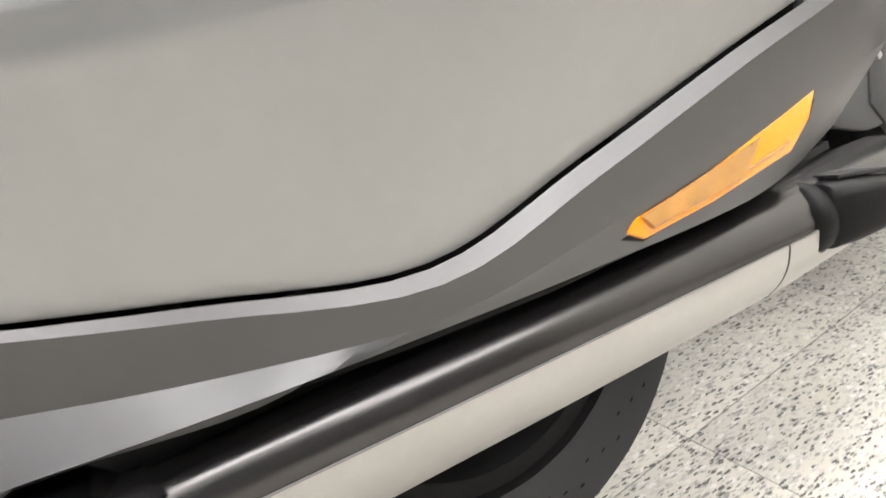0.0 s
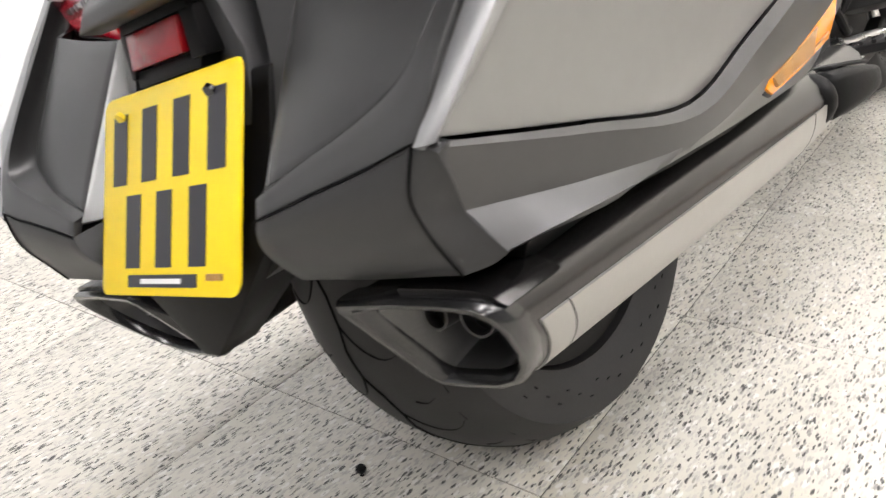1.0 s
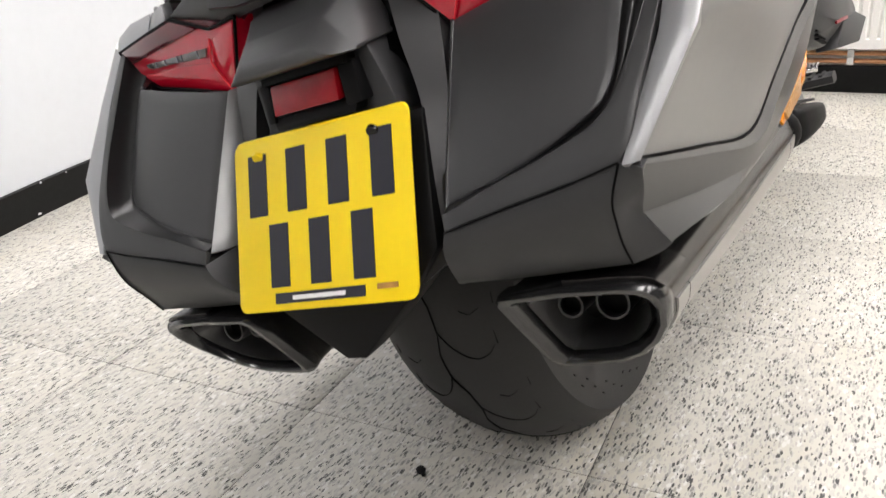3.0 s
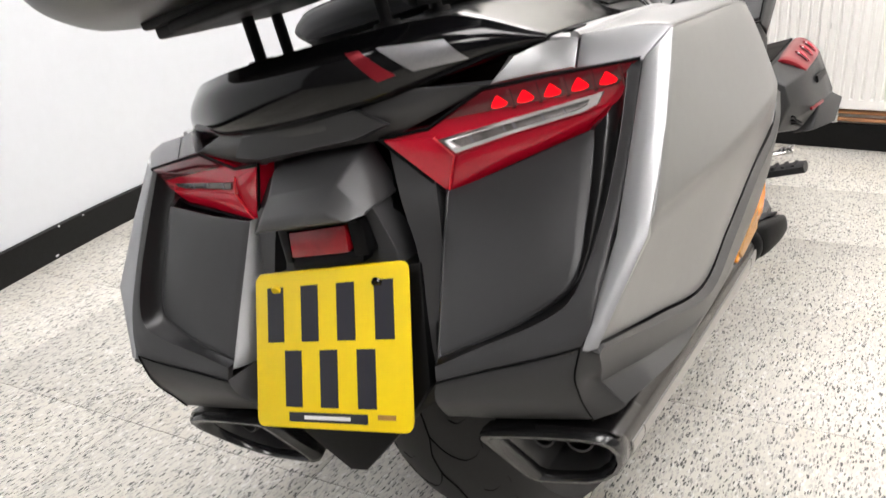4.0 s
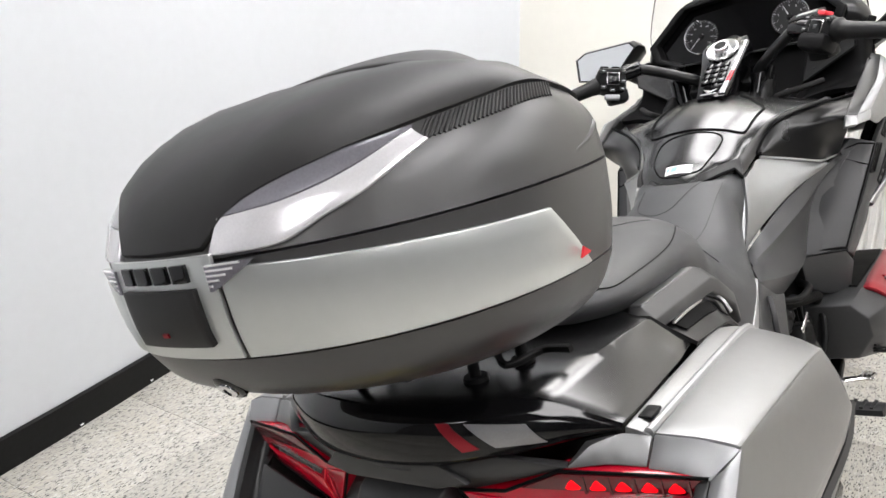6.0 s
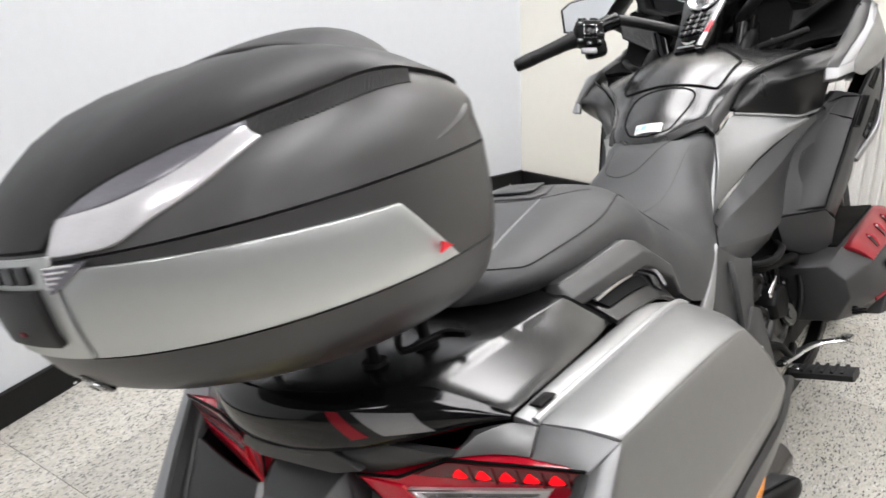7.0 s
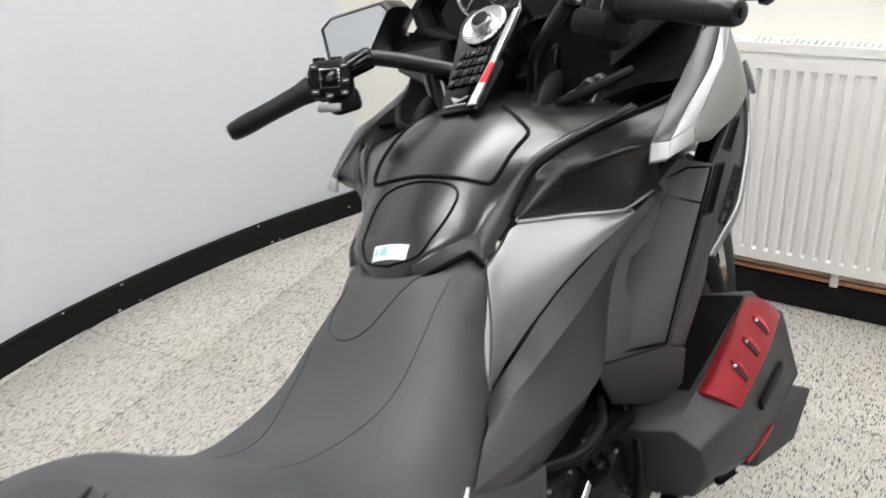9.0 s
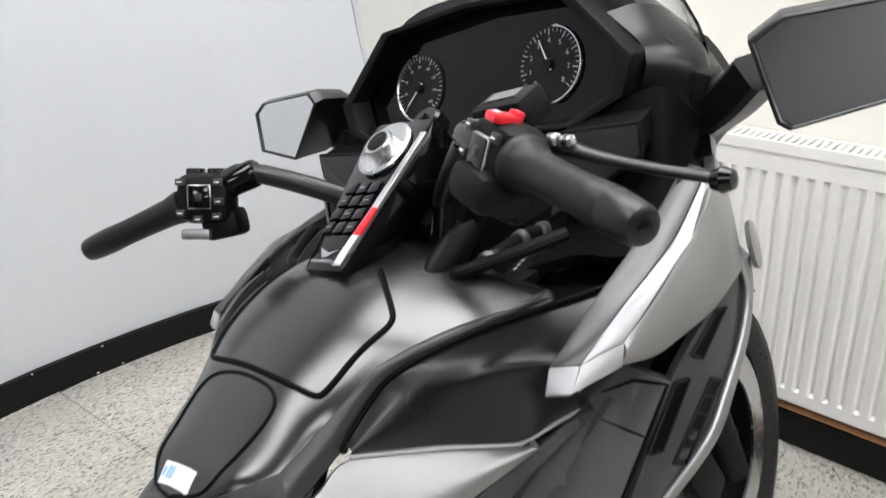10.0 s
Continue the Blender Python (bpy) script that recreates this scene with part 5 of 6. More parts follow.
for sx in (-1, 1):
    cdl = (sx * .118, 1.281, 1.122)
    dial = part("dial", turned([(-.003, .047), (.003, .047)], cdl, (0, 1, -.36), 48), DIAL, dash, "round black dial with bright rim")
    ax = Vector((0, 1, -.36)).normalized()
    rgt = Vector((1, 0, 0))
    upv = rgt.cross(ax)
    arc = []
    for k in range(25):
        q = radians((95 if sx < 0 else -85) + 170 * k / 24)
        arc.append(tuple(Vector(cdl) - ax * .004 + (rgt * math.cos(q) + upv * math.sin(q)) * .0485))
    part("dial_rim", tube(arc, [.0005] + [.0018] * 23 + [.0005], 6, 1), STEEL, dial, "bright half ring beside the dial")
    ticks = []
    for k in range(33):
        a = radians(225 - 270 * k / 32)
        d = rgt * math.cos(a) + upv * math.sin(a)
        r0 = .037 if k % 4 == 0 else .041
        p, q = Vector(cdl) - ax * .0042 + d * r0, Vector(cdl) - ax * .0042 + d * .0455
        ticks.append(tube([tuple(p), tuple(q)], .0006 if k % 4 else .0009, 4, 1))
    part("tick_marks", joined(*ticks), DIMPRINT, dial, "pale scale marks")
    for k in range(9):
        da = radians(225 - 270 * k / 8)
        dd = rgt * math.cos(da) + upv * math.sin(da)
        fc = bpy.data.curves.new("numeral", "FONT")
        fc.body, fc.size, fc.align_x, fc.align_y, fc.extrude = str(k if sx > 0 else k * 20), .0095 if sx > 0 else .0062, "CENTER", "CENTER", .0002
        fc.materials.append(DIMPRINT)
        nu = new("numeral", fc)
        nu.parent = dial
        nc = Vector(cdl) - ax * .0042 + dd * .0305
        nu.matrix_basis = Matrix(((rgt.x, upv.x, -ax.x, nc.x), (rgt.y, upv.y, -ax.y, nc.y), (rgt.z, upv.z, -ax.z, nc.z), (0, 0, 0, 1)))
    a = radians(225 if sx < 0 else 115)
    d = rgt * math.cos(a) + upv * math.sin(a)
    part("needle", tube([tuple(Vector(cdl) - ax * .006 - d * .008), tuple(Vector(cdl) - ax * .006 + d * .036)], [.0014, .0006], 6, 1), WHITE, dial, "thin white needle")
    part("needle_hub", turned([(-.010, .006), (-.004, .008), (.0, .008)], cdl, (0, 1, -.36), 20), MATT, dial)
# Filler panel; its near-black colour carries the shade below the dash.
b("dash_lower", surface([[(-.245, 1.268, 1.08), (-.175, 1.256, 1.052), (.175, 1.256, 1.052), (.245, 1.268, 1.08)], [(-.25, 1.235, .98), (-.17, 1.215, .96), (.17, 1.215, .96), (.25, 1.235, .98)], [(-.24, 1.20, .90), (-.17, 1.18, .89), (.17, 1.18, .89), (.24, 1.20, .90)]], 3, 3, th=.012, ruled=True), VOID, "near-black panel closing the shaded gap under the instruments")
pair("dash_side", surface([[(.236, 1.262, 1.06), (.256, 1.272, 1.118), (.205, 1.29, 1.17)], [(.270, 1.285, 1.05), (.282, 1.30, 1.105), (.235, 1.32, 1.17)], [(.300, 1.30, 1.02), (.295, 1.345, 1.09), (.25, 1.37, 1.14)], [(.300, 1.30, .96), (.27, 1.38, 1.0), (.22, 1.42, 1.05)]], 4, 4, th=.012), BLACK, "black cowl cheek beside the instruments")
b("dash_cowl", surface([
    [(-.275, 1.30, 1.12), (-.168, 1.335, 1.222), (0, 1.345, 1.232), (.168, 1.335, 1.222), (.275, 1.30, 1.12)],
    [(-.27, 1.40, 1.11), (-.165, 1.42, 1.18), (0, 1.43, 1.19), (.165, 1.42, 1.18), (.27, 1.40, 1.11)],
    [(-.24, 1.56, 1.0), (-.15, 1.62, 1.02), (0, 1.66, 1.03), (.15, 1.62, 1.02), (.24, 1.56, 1.0)]], 4, 5, th=.01), BLACK, "black upper cowl behind the instruments")
GRILLE = np.array([(.174, 1.199, 1.050), (.279, 1.195, 1.054), (.277, 1.192, 1.020), (.154, 1.172, .955)])
spk = pair("speaker", plate([tuple(p) for p in GRILLE], push=(0, .03, .01)), VOID, "black honeycomb loudspeaker grille", 0.002)
sub(spk, "grille_frame", tube([tuple(p) for p in GRILLE] + [tuple(GRILLE[0])], .0035, 8, 4, sharp=True), MATT, "black grille frame")


def on_grille(u, v):
    p = (GRILLE[0] * (1 - u) + GRILLE[1] * u) * (1 - v) + (GRILLE[3] * (1 - u) + GRILLE[2] * u) * v
    return tuple(p + [0, -.0025, -.0005])


for k in range(1, 60):
    # two families of slanting wires
    d = k / 60 * 2
    ends = [(min(d, 1), max(0, d - 1)), (max(0, d - 1), min(d, 1))]
    sub(spk, "wire", tube([on_grille(*ends[0]), on_grille(*ends[1])], .0007, 4, 1), DARK)
    sub(spk, "wire", tube([on_grille(1 - ends[0][0], ends[0][1]), on_grille(1 - ends[1][0], ends[1][1])], .0007, 4, 1), DARK)
# Darker than the other plastics: shade of the cockpit is in the colour.
pair("inner_fairing", surface([
    [(.16, 1.23, 1.06), (.24, 1.235, 1.075), (.285, 1.25, 1.08), (.302, 1.29, 1.03)],
    [(.165, 1.18, .94), (.26, 1.185, .955), (.290, 1.20, .97), (.303, 1.25, 1.0)],
    [(.16, 1.10, .92), (.22, 1.12, .93), (.278, 1.12, .93), (.29, 1.15, .945)]], 3, 4, th=.012), VOID, "inner fairing with its shade painted in near-black")
# Flat black plate in place of the deep, shaded steering well.
b("steering_well", plate([(-.15, 1.02, .895), (.15, 1.02, .895), (.262, 1.10, .895), (.275, 1.24, .895), (-.275, 1.24, .895), (-.262, 1.10, .895)], push=(0, 0, -.04)), VOID, "near-black plate standing in for the shaded steering well")
feed = b("brake_hose", tube([(.105, 1.015, .925), (.117, 1.038, .935), (.123, 1.085, .936), (.118, 1.16, .937), (.126, 1.20, .93)], [.008, .009, .010, .009, .008], 12, 5), BLACK, "black hose with bright crimped collars")
for at, way in (((.117, 1.038, .935), (.2, 1, .1)), ((.1225, 1.078, .9365), (0, 1, 0)), ((.119, 1.148, .937), (0, 1, 0)), ((.124, 1.187, .934), (.2, 1, -.2))):
    part("collar", turned([(-.006, .0095), (-.005, .0115), (.005, .0115), (.006, .0095)], at, way, 14), ALLOY, feed, "bright crimped collar")
holder = b("cable_box", plate([(.126, 1.114, .918), (.119, 1.181, .918), (.128, 1.189, .918), (.165, 1.140, .918), (.174, 1.089, .918), (.164, 1.044, .918), (.146, 1.053, .918)], push=(0, 0, -.016)), BLACK, "black cable box in the steering well", 0.003)
for k in range(5):
    part("print_bar", block((.142 - .004 * k, 1.100 + .013 * k, .9187), (.004, .006, .001), (0, 0, 18)), DIMPRINT, holder, "small pale print bar")
b("clamp_plate", smooth_loft([[(.06 + .028 * math.cos(a) * k, 1.045 + .045 * math.sin(a) * k, z) for a in np.linspace(0, 2 * math.pi, 17)[:-1]] for z, k in ((.905, .9), (.935, 1.0), (.945, .85), (.945, .4))], 2), GLOSS, "gloss black steering clamp")
b("fork_crown", block((0, 1.10, .985), (.20, .07, .045), (28, 0, 3.6)), MATT, "black fork crown", 0.008)
pair("fork_joint", turned([(-.05, .022), (-.045, .028), (.045, .028), (.05, .02)], (.075, 1.085, .975), (0.2, .3, 1), 20), GLOSS, "gloss black handlebar mount")
pair("hose", tube([(.10, 1.05, .925), (.13, 1.02, .945), (.17, 1.06, .95), (.21, 1.12, .955)], .008, 10, 5), MATT, "black rubber hose")
pair("steering_cover", smooth_loft([[(.098 + .020 * math.cos(a) * k, 1.03 + t, .950 + .026 * math.sin(a) * k + t * .35) for a in np.linspace(0, 2 * math.pi, 13)[:-1]] for t, k in ((-.03, .4), (-.01, .75), (.03, .85), (.06, .6))], 3), MATT, "matt black moulded cover")

# console
def con(u, v, out=0.0):
    # u across, v up the slope from the console's lower edge
    c, s = math.cos(radians(35)), math.sin(radians(35))
    v = v * 1.16
    return (u, .944 + v * c - out * s, .972 + v * s + out * c)


def con_plate(pts, th, out):
    return plate([con(u, v, out) for u, v in pts], push=tuple(np.array(con(0, 0, out - th)) - np.array(con(0, 0, out))))


cons = b("console", con_plate([(-.040, 0), (.032, 0), (.048, .10), (.060, .165), (.050, .192), (-.050, .192), (-.060, .165), (-.050, .10)], .05, .004), GLOSS, "gloss black control console", 0.004)
part("side_trim", con_plate([(.014, .004), (.031, .004), (.046, .10), (.057, .168), (.047, .168), (.030, .07)], .006, .009), STEEL, cons, "satin silver edge trim", 0.001)
part("red_mark", con_plate([(.026, .040), (.037, .040), (.042, .072), (.034, .072)], .004, .0105), REDPLASTIC, cons, "red stripe", 0.0004)
part("white_mark", con_plate([(.020, .006), (.031, .006), (.036, .038), (.026, .038)], .004, .0105), WHITE, cons, "white stripe", 0.0004)
part("emblem", con_plate([(-.026, .026), (-.006, .020), (.008, .024), (-.006, .016), (-.014, .014)], .003, .006), STEEL, cons, "small winged emblem", 0.0004)
part("emblem", con_plate([(-.032, .009), (.008, .009), (.008, .012), (-.032, .012)], .003, .006), ALLOY, cons, "pale plain bar")
for r in range(4):
    for c in range(3):
        u0, v0 = -.038 + c * .0205 + r * .0012, .042 + r * .0165
        part("button", con_plate([(u0, v0), (u0 + .0175, v0 + .002), (u0 + .0185, v0 + .0150), (u0 + .001, v0 + .0130)], .006, .009), GLOSS, cons, "slanted black push button", 0.0014)
        if (r + c) % 2 == 0:
            part("mark", con_plate([(u0 + .005, v0 + .0065), (u0 + .013, v0 + .0072), (u0 + .013, v0 + .0084), (u0 + .005, v0 + .0077)], .001, .0096), ALLOY, cons, "pale plain bar")
part("lower_tab", con_plate([(-.034, -.020), (.012, -.020), (.016, -.004), (-.036, -.004)], .02, -.002), GLOSS, cons, "small black tab under the console", 0.002)
kn = con(-.004, .150, .004)
nrm = tuple(np.array(con(0, 0, 1)) - np.array(con(0, 0, 0)))
knob = part("knob", ring([(0, .018), (.002, .040), (.006, .0405), (.008, .037), (.006, .029), (.004, .018)], kn, nrm, 40), STEEL, cons, "silver rotary control ring")
part("dial_cap", turned([(.0, .0205), (.017, .0195), (.019, .018), (.0195, .012)], kn, nrm, 36), STEEL, knob, "knurled silver dial")
part("dial_top", turned([(.0, .015), (.0198, .0148), (.0205, .012)], kn, nrm, 30), MATT, knob, "black centre button")
key = b("ignition_knob", turned([(-.01, .022), (.012, .022), (.016, .018), (.016, .006), (.022, .005)], (.0, 1.165, 1.085), nrm, 24), GLOSS, "black ignition knob")

# handlebars
GL = [np.array((-.425, .858, 1.025)), np.array((-.298, .955, 1.056))]
GR = [np.array((.437, .910, 1.040)), np.array((.280, .988, 1.071))]
for (e, i), s in ((GL, -1), (GR, 1)):
    d = (i - e) / np.linalg.norm(i - e)
    name = "handlebar"
    hb = b(name, tube([e, i, i + d * .05, i + d * .105 + [0, 0, .004], (s * .085, 1.075, 1.018), (s * .07, 1.09, .99)], [.011, .011, .0125, .0135, .014, .014], 14, 5), BLACK, "satin black handlebar")
    L = np.linalg.norm(i - e)
    prof = [(.03, .0165), (.034, .0185), (L * .4, .0175), (L * .6, .0180), (L * .85, .0195), (L * .97, .023), (L, .0225)]
    if s > 0:
        prof = [(.03, .0165), (.034, .0190), (L * .4, .0178), (L * .62, .0180), (L * .80, .0190), (L * .90, .0208), (L * .935, .0250), (L * .96, .0275), (L * .99, .0275), (L, .0250)]
    grip = part("grip", turned(prof, tuple(e), tuple(d), 24), GRIPRUBBER, hb, "black rubber grip")
    part("bar_end", turned([(-.005, .006), (-.005, .011), (-.003, .0145), (.003, .0168), (.020, .0180), (.038, .0186), (.040, .0160)], tuple(e), tuple(d), 40), BLACK, hb, "black bar end weight")
    part("bar_cap", turned([(-.0065, .004), (-.006, .006), (-.003, .006)], tuple(e), tuple(d), 12), GLOSS, hb, "")
    part("clamp", turned([(.070, .013), (.072, .0185), (.112, .0195), (.118, .0175), (.122, .012)], tuple(i), tuple(d), 24), GLOSS, hb, "black bar clamp")
    yaw = math.degrees(math.atan2(d[1], d[0]))
    mid = i + d * .035
    sw = part("switch_box", block(tuple(mid + [0, .002, -.004]), (.078, .058, .070), (-12 if s < 0 else 24, -13 * s if s > 0 else 13, yaw)), MATT, hb, "black switch housing", 0.019)
    part("switch_box_lower", block(tuple(mid + [-.006 * s, .012, -.045]), (.055, .05, .04), (-12, 0, yaw)), MATT, hb, "", 0.010)
    m = pose(*(mid + [0, .002, -.004]), -12 if s < 0 else 24, -13 * s if s > 0 else 13, yaw)

    def face(x, y, z, size, mat, nm, lab="", bev=.001):
        c = m @ Vector((x, y, z))
        part(nm, block(tuple(c), size, (-12 if s < 0 else 24, -13 * s if s > 0 else 13, yaw)), mat, hb, lab, bev)

    q = -1 if s < 0 else 1
    fy = -.030 if s < 0 else .030
    face(0, fy, .002, (.034, .005, .034), STEEL, "switch_ring", "bright round-cornered switch ring", .0024)
    face(0, fy * 1.04, .002, (.031, .006, .031), GLOSS, "switch_pad", "black four-way pad", .0028)
    face(0, fy * 1.1, .002, (.010, .006, .010), DARK, "button", "", .002)
    for k, (bx, bz) in enumerate(((-.026, .022), (.026, .022), (.027, -.004), (.024, -.024), (-.002, -.028), (-.026, -.02))):
        face(bx, fy * 1.03, bz, (.013, .006, .009), DARK, "button", "small dark switch", .0015)
        face(bx, fy * 1.15, bz, (.007, .001, .0015), WHITE, "mark", "white plain mark", 0)
    if s > 0:
        face(.0, .014, .036, (.020, .030, .010), REDPLASTIC, "kill_switch", "long red rocker switch", .003)
        face(.0, .001, .041, (.016, .010, .008), REDPLASTIC, "kill_rocker", "raised red end of the rocker", .002)
        face(.0, .023, .0415, (.007, .006, .0015), WHITE, "kill_mark", "small white square print", 0)
        face(-.004, .012, -.030, (.072, .062, .040), MATT, "switch_skirt", "black lower switch housing", .014)
    else:
        for dx in (-.018, .012):
            face(dx, .004, .036, (.022, .022, .010), GLOSS, "rocker", "gloss black rocker switch", .003)
        face(-.004, fy * 1.1, -.048, (.040, .012, .014), ALLOY, "paddle", "grey lower paddle", .003)

res = b("brake_reservoir", block((.205, 1.080, 1.104), (.080, .040, .034), (18, -4, -10)), MATT, "black brake fluid reservoir", 0.006)
part("label", block((.205, 1.0745, 1.1215), (.046, .016, .002), (18, -4, -10)), ALLOY, res, "pale label strip")
lev = b("brake_lever", tube([(.262, 1.052, 1.073), (.286, 1.052, 1.066), (.33, 1.045, 1.055), (.39, 1.04, 1.042), (.438, 1.036, 1.034)], [.008, .010, .007, .0065, .0065], 12, 5, .8), BLACK, "black front brake lever")
part("ball_end", turned([(-.011, .002), (-.009, .008), (0, .0115), (.009, .008), (.011, .002)], (.440, 1.036, 1.033), (1, 0, 0), 18), GLOSS, lev)
for dx in (0, .016):
    part("adjuster", turned([(-.006, .004), (-.005, .0062), (.005, .0062), (.006, .004)], (.276 + dx, 1.045, 1.078 - dx * .2), (1, -.3, 0), 14), STEEL, lev, "bright adjuster nut")

# mirrors
for s in (1, -1):
    gl = [(0.485, 1.134), (0.455, 1.148), (0.309, 1.150), (0.294, 1.135), (0.376, 1.056), (0.482, 1.073)] if s < 0 else [(.550, 1.058), (.556, 1.108), (.54, 1.128), (.517, 1.130), (.433, 1.131), (.405, 1.115), (.426, 1.041), (.436, 1.034), (.511, 1.048)]
    gp = np.array([(x, (1.224 if s > 0 else 1.232) - (1.11 - z) * .18 + (x - .45) * .10, z) for x, z in gl])
    cen = gp.mean(0)
    body = [cen + (gp - cen) * 1.0 + [0, -.003, 0], cen + (gp - cen) * 1.02 + [0, -.010, 0], cen + (gp - cen) * 1.08 + [0, -.009, 0], cen + (gp - cen) * (1.16 if s > 0 else 1.11) + [0, .008, .002], cen + (gp - cen) * 1.02 + [-.01, .05, -.005], cen + (gp - cen) * .6 + [-.04, .085, -.015], cen + (gp - cen) * .2 + [-.05, .095, -.02]]
    flip = np.array((s, 1, 1))
    mi = part("mirror", loft([q * flip for q in body]), BLACK, bike, "black fairing mirror", 0.002)
    part("mirror_glass", plate((gp + [0, -.0065, 0]) * flip, push=(0, .003, 0)), MIRROR, mi, "reflective mirror glass")
    part("mirror_arm", bar([(s * .37, 1.30, 1.075), (s * .33, 1.315, 1.045), (s * .285, 1.33, 1.02), (s * .25, 1.35, .99)], .05, .045, 4), BLACK, mi)
    part("arm_hinge", block((s * .283, 1.322, 1.04), (.02, .05, .09), (0, 25 * s, 10 * s)), MATT, mi, "", .004)

# windscreen
ws = b("windscreen", surface([
    [(-.29, 1.36, 1.07), (-.20, 1.46, 1.09), (0, 1.53, 1.10), (.20, 1.46, 1.09), (.29, 1.36, 1.07)],
    [(-.285, 1.33, 1.16), (-.19, 1.41, 1.22), (0, 1.47, 1.25), (.19, 1.41, 1.22), (.285, 1.33, 1.16)],
    [(-.20, 1.27, 1.34), (-.14, 1.33, 1.42), (0, 1.38, 1.46), (.14, 1.33, 1.42), (.20, 1.27, 1.34)]], 4, 6, th=.004), SCREEN, "clear acrylic windscreen")
ws.visible_shadow = False

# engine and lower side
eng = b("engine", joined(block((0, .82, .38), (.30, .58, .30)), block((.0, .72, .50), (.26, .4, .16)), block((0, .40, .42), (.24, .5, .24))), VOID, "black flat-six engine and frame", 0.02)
guard = pair("cylinder_guard", loft([
    [(.15, .86, .46), (.262, .87, .462), (.296, .87, .43), (.300, .875, .385), (.262, .885, .325), (.15, .885, .32)],
    [(.15, .95, .48), (.274, .945, .479), (.332, .965, .440), (.336, .975, .352), (.29, .985, .300), (.15, .985, .30)],
    [(.15, 1.12, .48), (.284, 1.11, .482), (.338, 1.13, .440), (.348, 1.14, .338), (.30, 1.12, .285), (.15, 1.12, .29)],
    [(.15, 1.27, .475), (.290, 1.262, .480), (.328, 1.285, .432), (.352, 1.23, .335), (.31, 1.22, .29), (.15, 1.25, .29)],
    [(.15, 1.32, .45), (.27, 1.315, .462), (.300, 1.325, .41), (.31, 1.31, .345), (.28, 1.29, .31), (.15, 1.29, .31)]]), DARK, "dark grey cylinder guard with red cover", 0.004)
red_geo = surface([
    [(.270, .952, .4770), (.275, 1.11, .4840), (.277, 1.248, .4850)],
    [(.290, .950, .4790), (.296, 1.11, .4835), (.298, 1.257, .4800)],
    [(.313, .957, .4650), (.318, 1.12, .4665), (.315, 1.265, .4620)],
    [(.333, .967, .4410), (.338, 1.13, .4420), (.329, 1.270, .4360)]], 4, 4, th=.010)
# Sheet laid on the guard's top; its black stands for a shaded gap.
sub(guard, "gap_sheet", surface([[(.16, .95, .484), (.16, 1.12, .4845), (.16, 1.265, .480)], [(.264, .952, .4825), (.270, 1.11, .4868), (.272, 1.25, .4862)]], 2, 4, th=.004), VOID, "black sheet painting the shaded gap behind the red cover")
sub(guard, "red_cover", red_geo, REDPAINT, "metallic red cover", 0.003)
for k in range(3):
    y = 1.035 + .072 * k
    toward = lambda q: [(px + .06, py, pz + .08) for px, py, pz in q]
    # No hollow is cut: a dark patch paints the scoop's shade.
    sub(guard, "scoop", laid(red_geo, toward([(.306, y - .002, .470), (.327, y - .010, .449), (.326, y + .002, .450), (.308, y + .010, .468)]), (-.6, 0, -.8), .0022, .002, 5), SCOOP, "dark patch painting the shade in a scoop")
    sub(guard, "scoop_lip", tube(drape(red_geo, toward([(.302, y + .006, .473), (.308, y + .013, .468), (.317, y + .011, .460), (.329, y + .003, .448)]), (-.6, 0, -.8), .001), [.003, .0062, .0055, .002], 8, 4), REDPAINT, "raised red scoop lip")
    bp = drape(red_geo, toward([(.307, y + .001, .469)]), (-.6, 0, -.8), .003)[0]
    sub(guard, "bolt", turned([(-.003, .0030), (.001, .0030), (.002, .0015)], bp, (.4, -.7, .6), 10), STEEL, "small bright bolt head")
sub(guard, "raised_bar", bar([(.343, 1.03, .405), (.346, 1.16, .398)], .006, .016), MATT, "raised plain bar")
sub(guard, "red_line", bar([(.331, .955, .352), (.340, 1.00, .350), (.345, 1.06, .345)], .004, .007), REDPAINT, "thin red line")
deflect = pair("guard_fin", plate([(.340, 1.06, .345), (.352, 1.19, .340), (.375, 1.22, .315), (.36, 1.12, .275), (.32, 1.02, .285)], push=(-.05, 0, 0)), DARK, "dark guard fin", 0.005)
for k in range(3):
    # Dark bars draw the shaded slots; the guard stays uncut.
    sub(guard, "slot", bar([(.293, .905 + .006 * k, .352 - .010 * k), (.300, .968 + .004 * k, .330 - .010 * k)], .010, .0035), VOID, "dark bar standing in for a shaded cooling slot")
cov = pair("side_cover", surface([
    [(.188, .49, .645), (.189, .58, .590), (.190, .64, .570)],
    [(.203, .40, .56), (.205, .49, .50), (.206, .575, .495)],
    [(.207, .37, .45), (.209, .46, .42), (.209, .545, .42)],
    [(.206, .40, .35), (.208, .47, .33), (.208, .54, .335)]], 4, 4, th=.014), DARK, "dark grey frame side cover", 0.003)
sub(cov, "ridge", bar([(.196, .515, .605), (.206, .495, .57), (.211, .487, .50), (.213, .470, .43)], .010, .010), DARK, "raised ridge", 0.001)
brk = pair("foot_bracket", plate([(.212, .480, .445), (.212, .555, .498), (.212, .590, .480), (.212, .625, .345), (.212, .600, .270), (.212, .540, .285), (.212, .470, .360)], push=(-.012, 0, 0)), DARK, "dark grey footrest hanger plate", 0.004)
for y, z in ((.552, .410), (.490, .411), (.583, .337), (.598, .292)):
    sub(brk, "bolt", turned([(-.004, .0050), (.003, .0050), (.0045, .0025)], (.214, y, z), (1, 0, 0), 8), STEEL, "bright bolt")
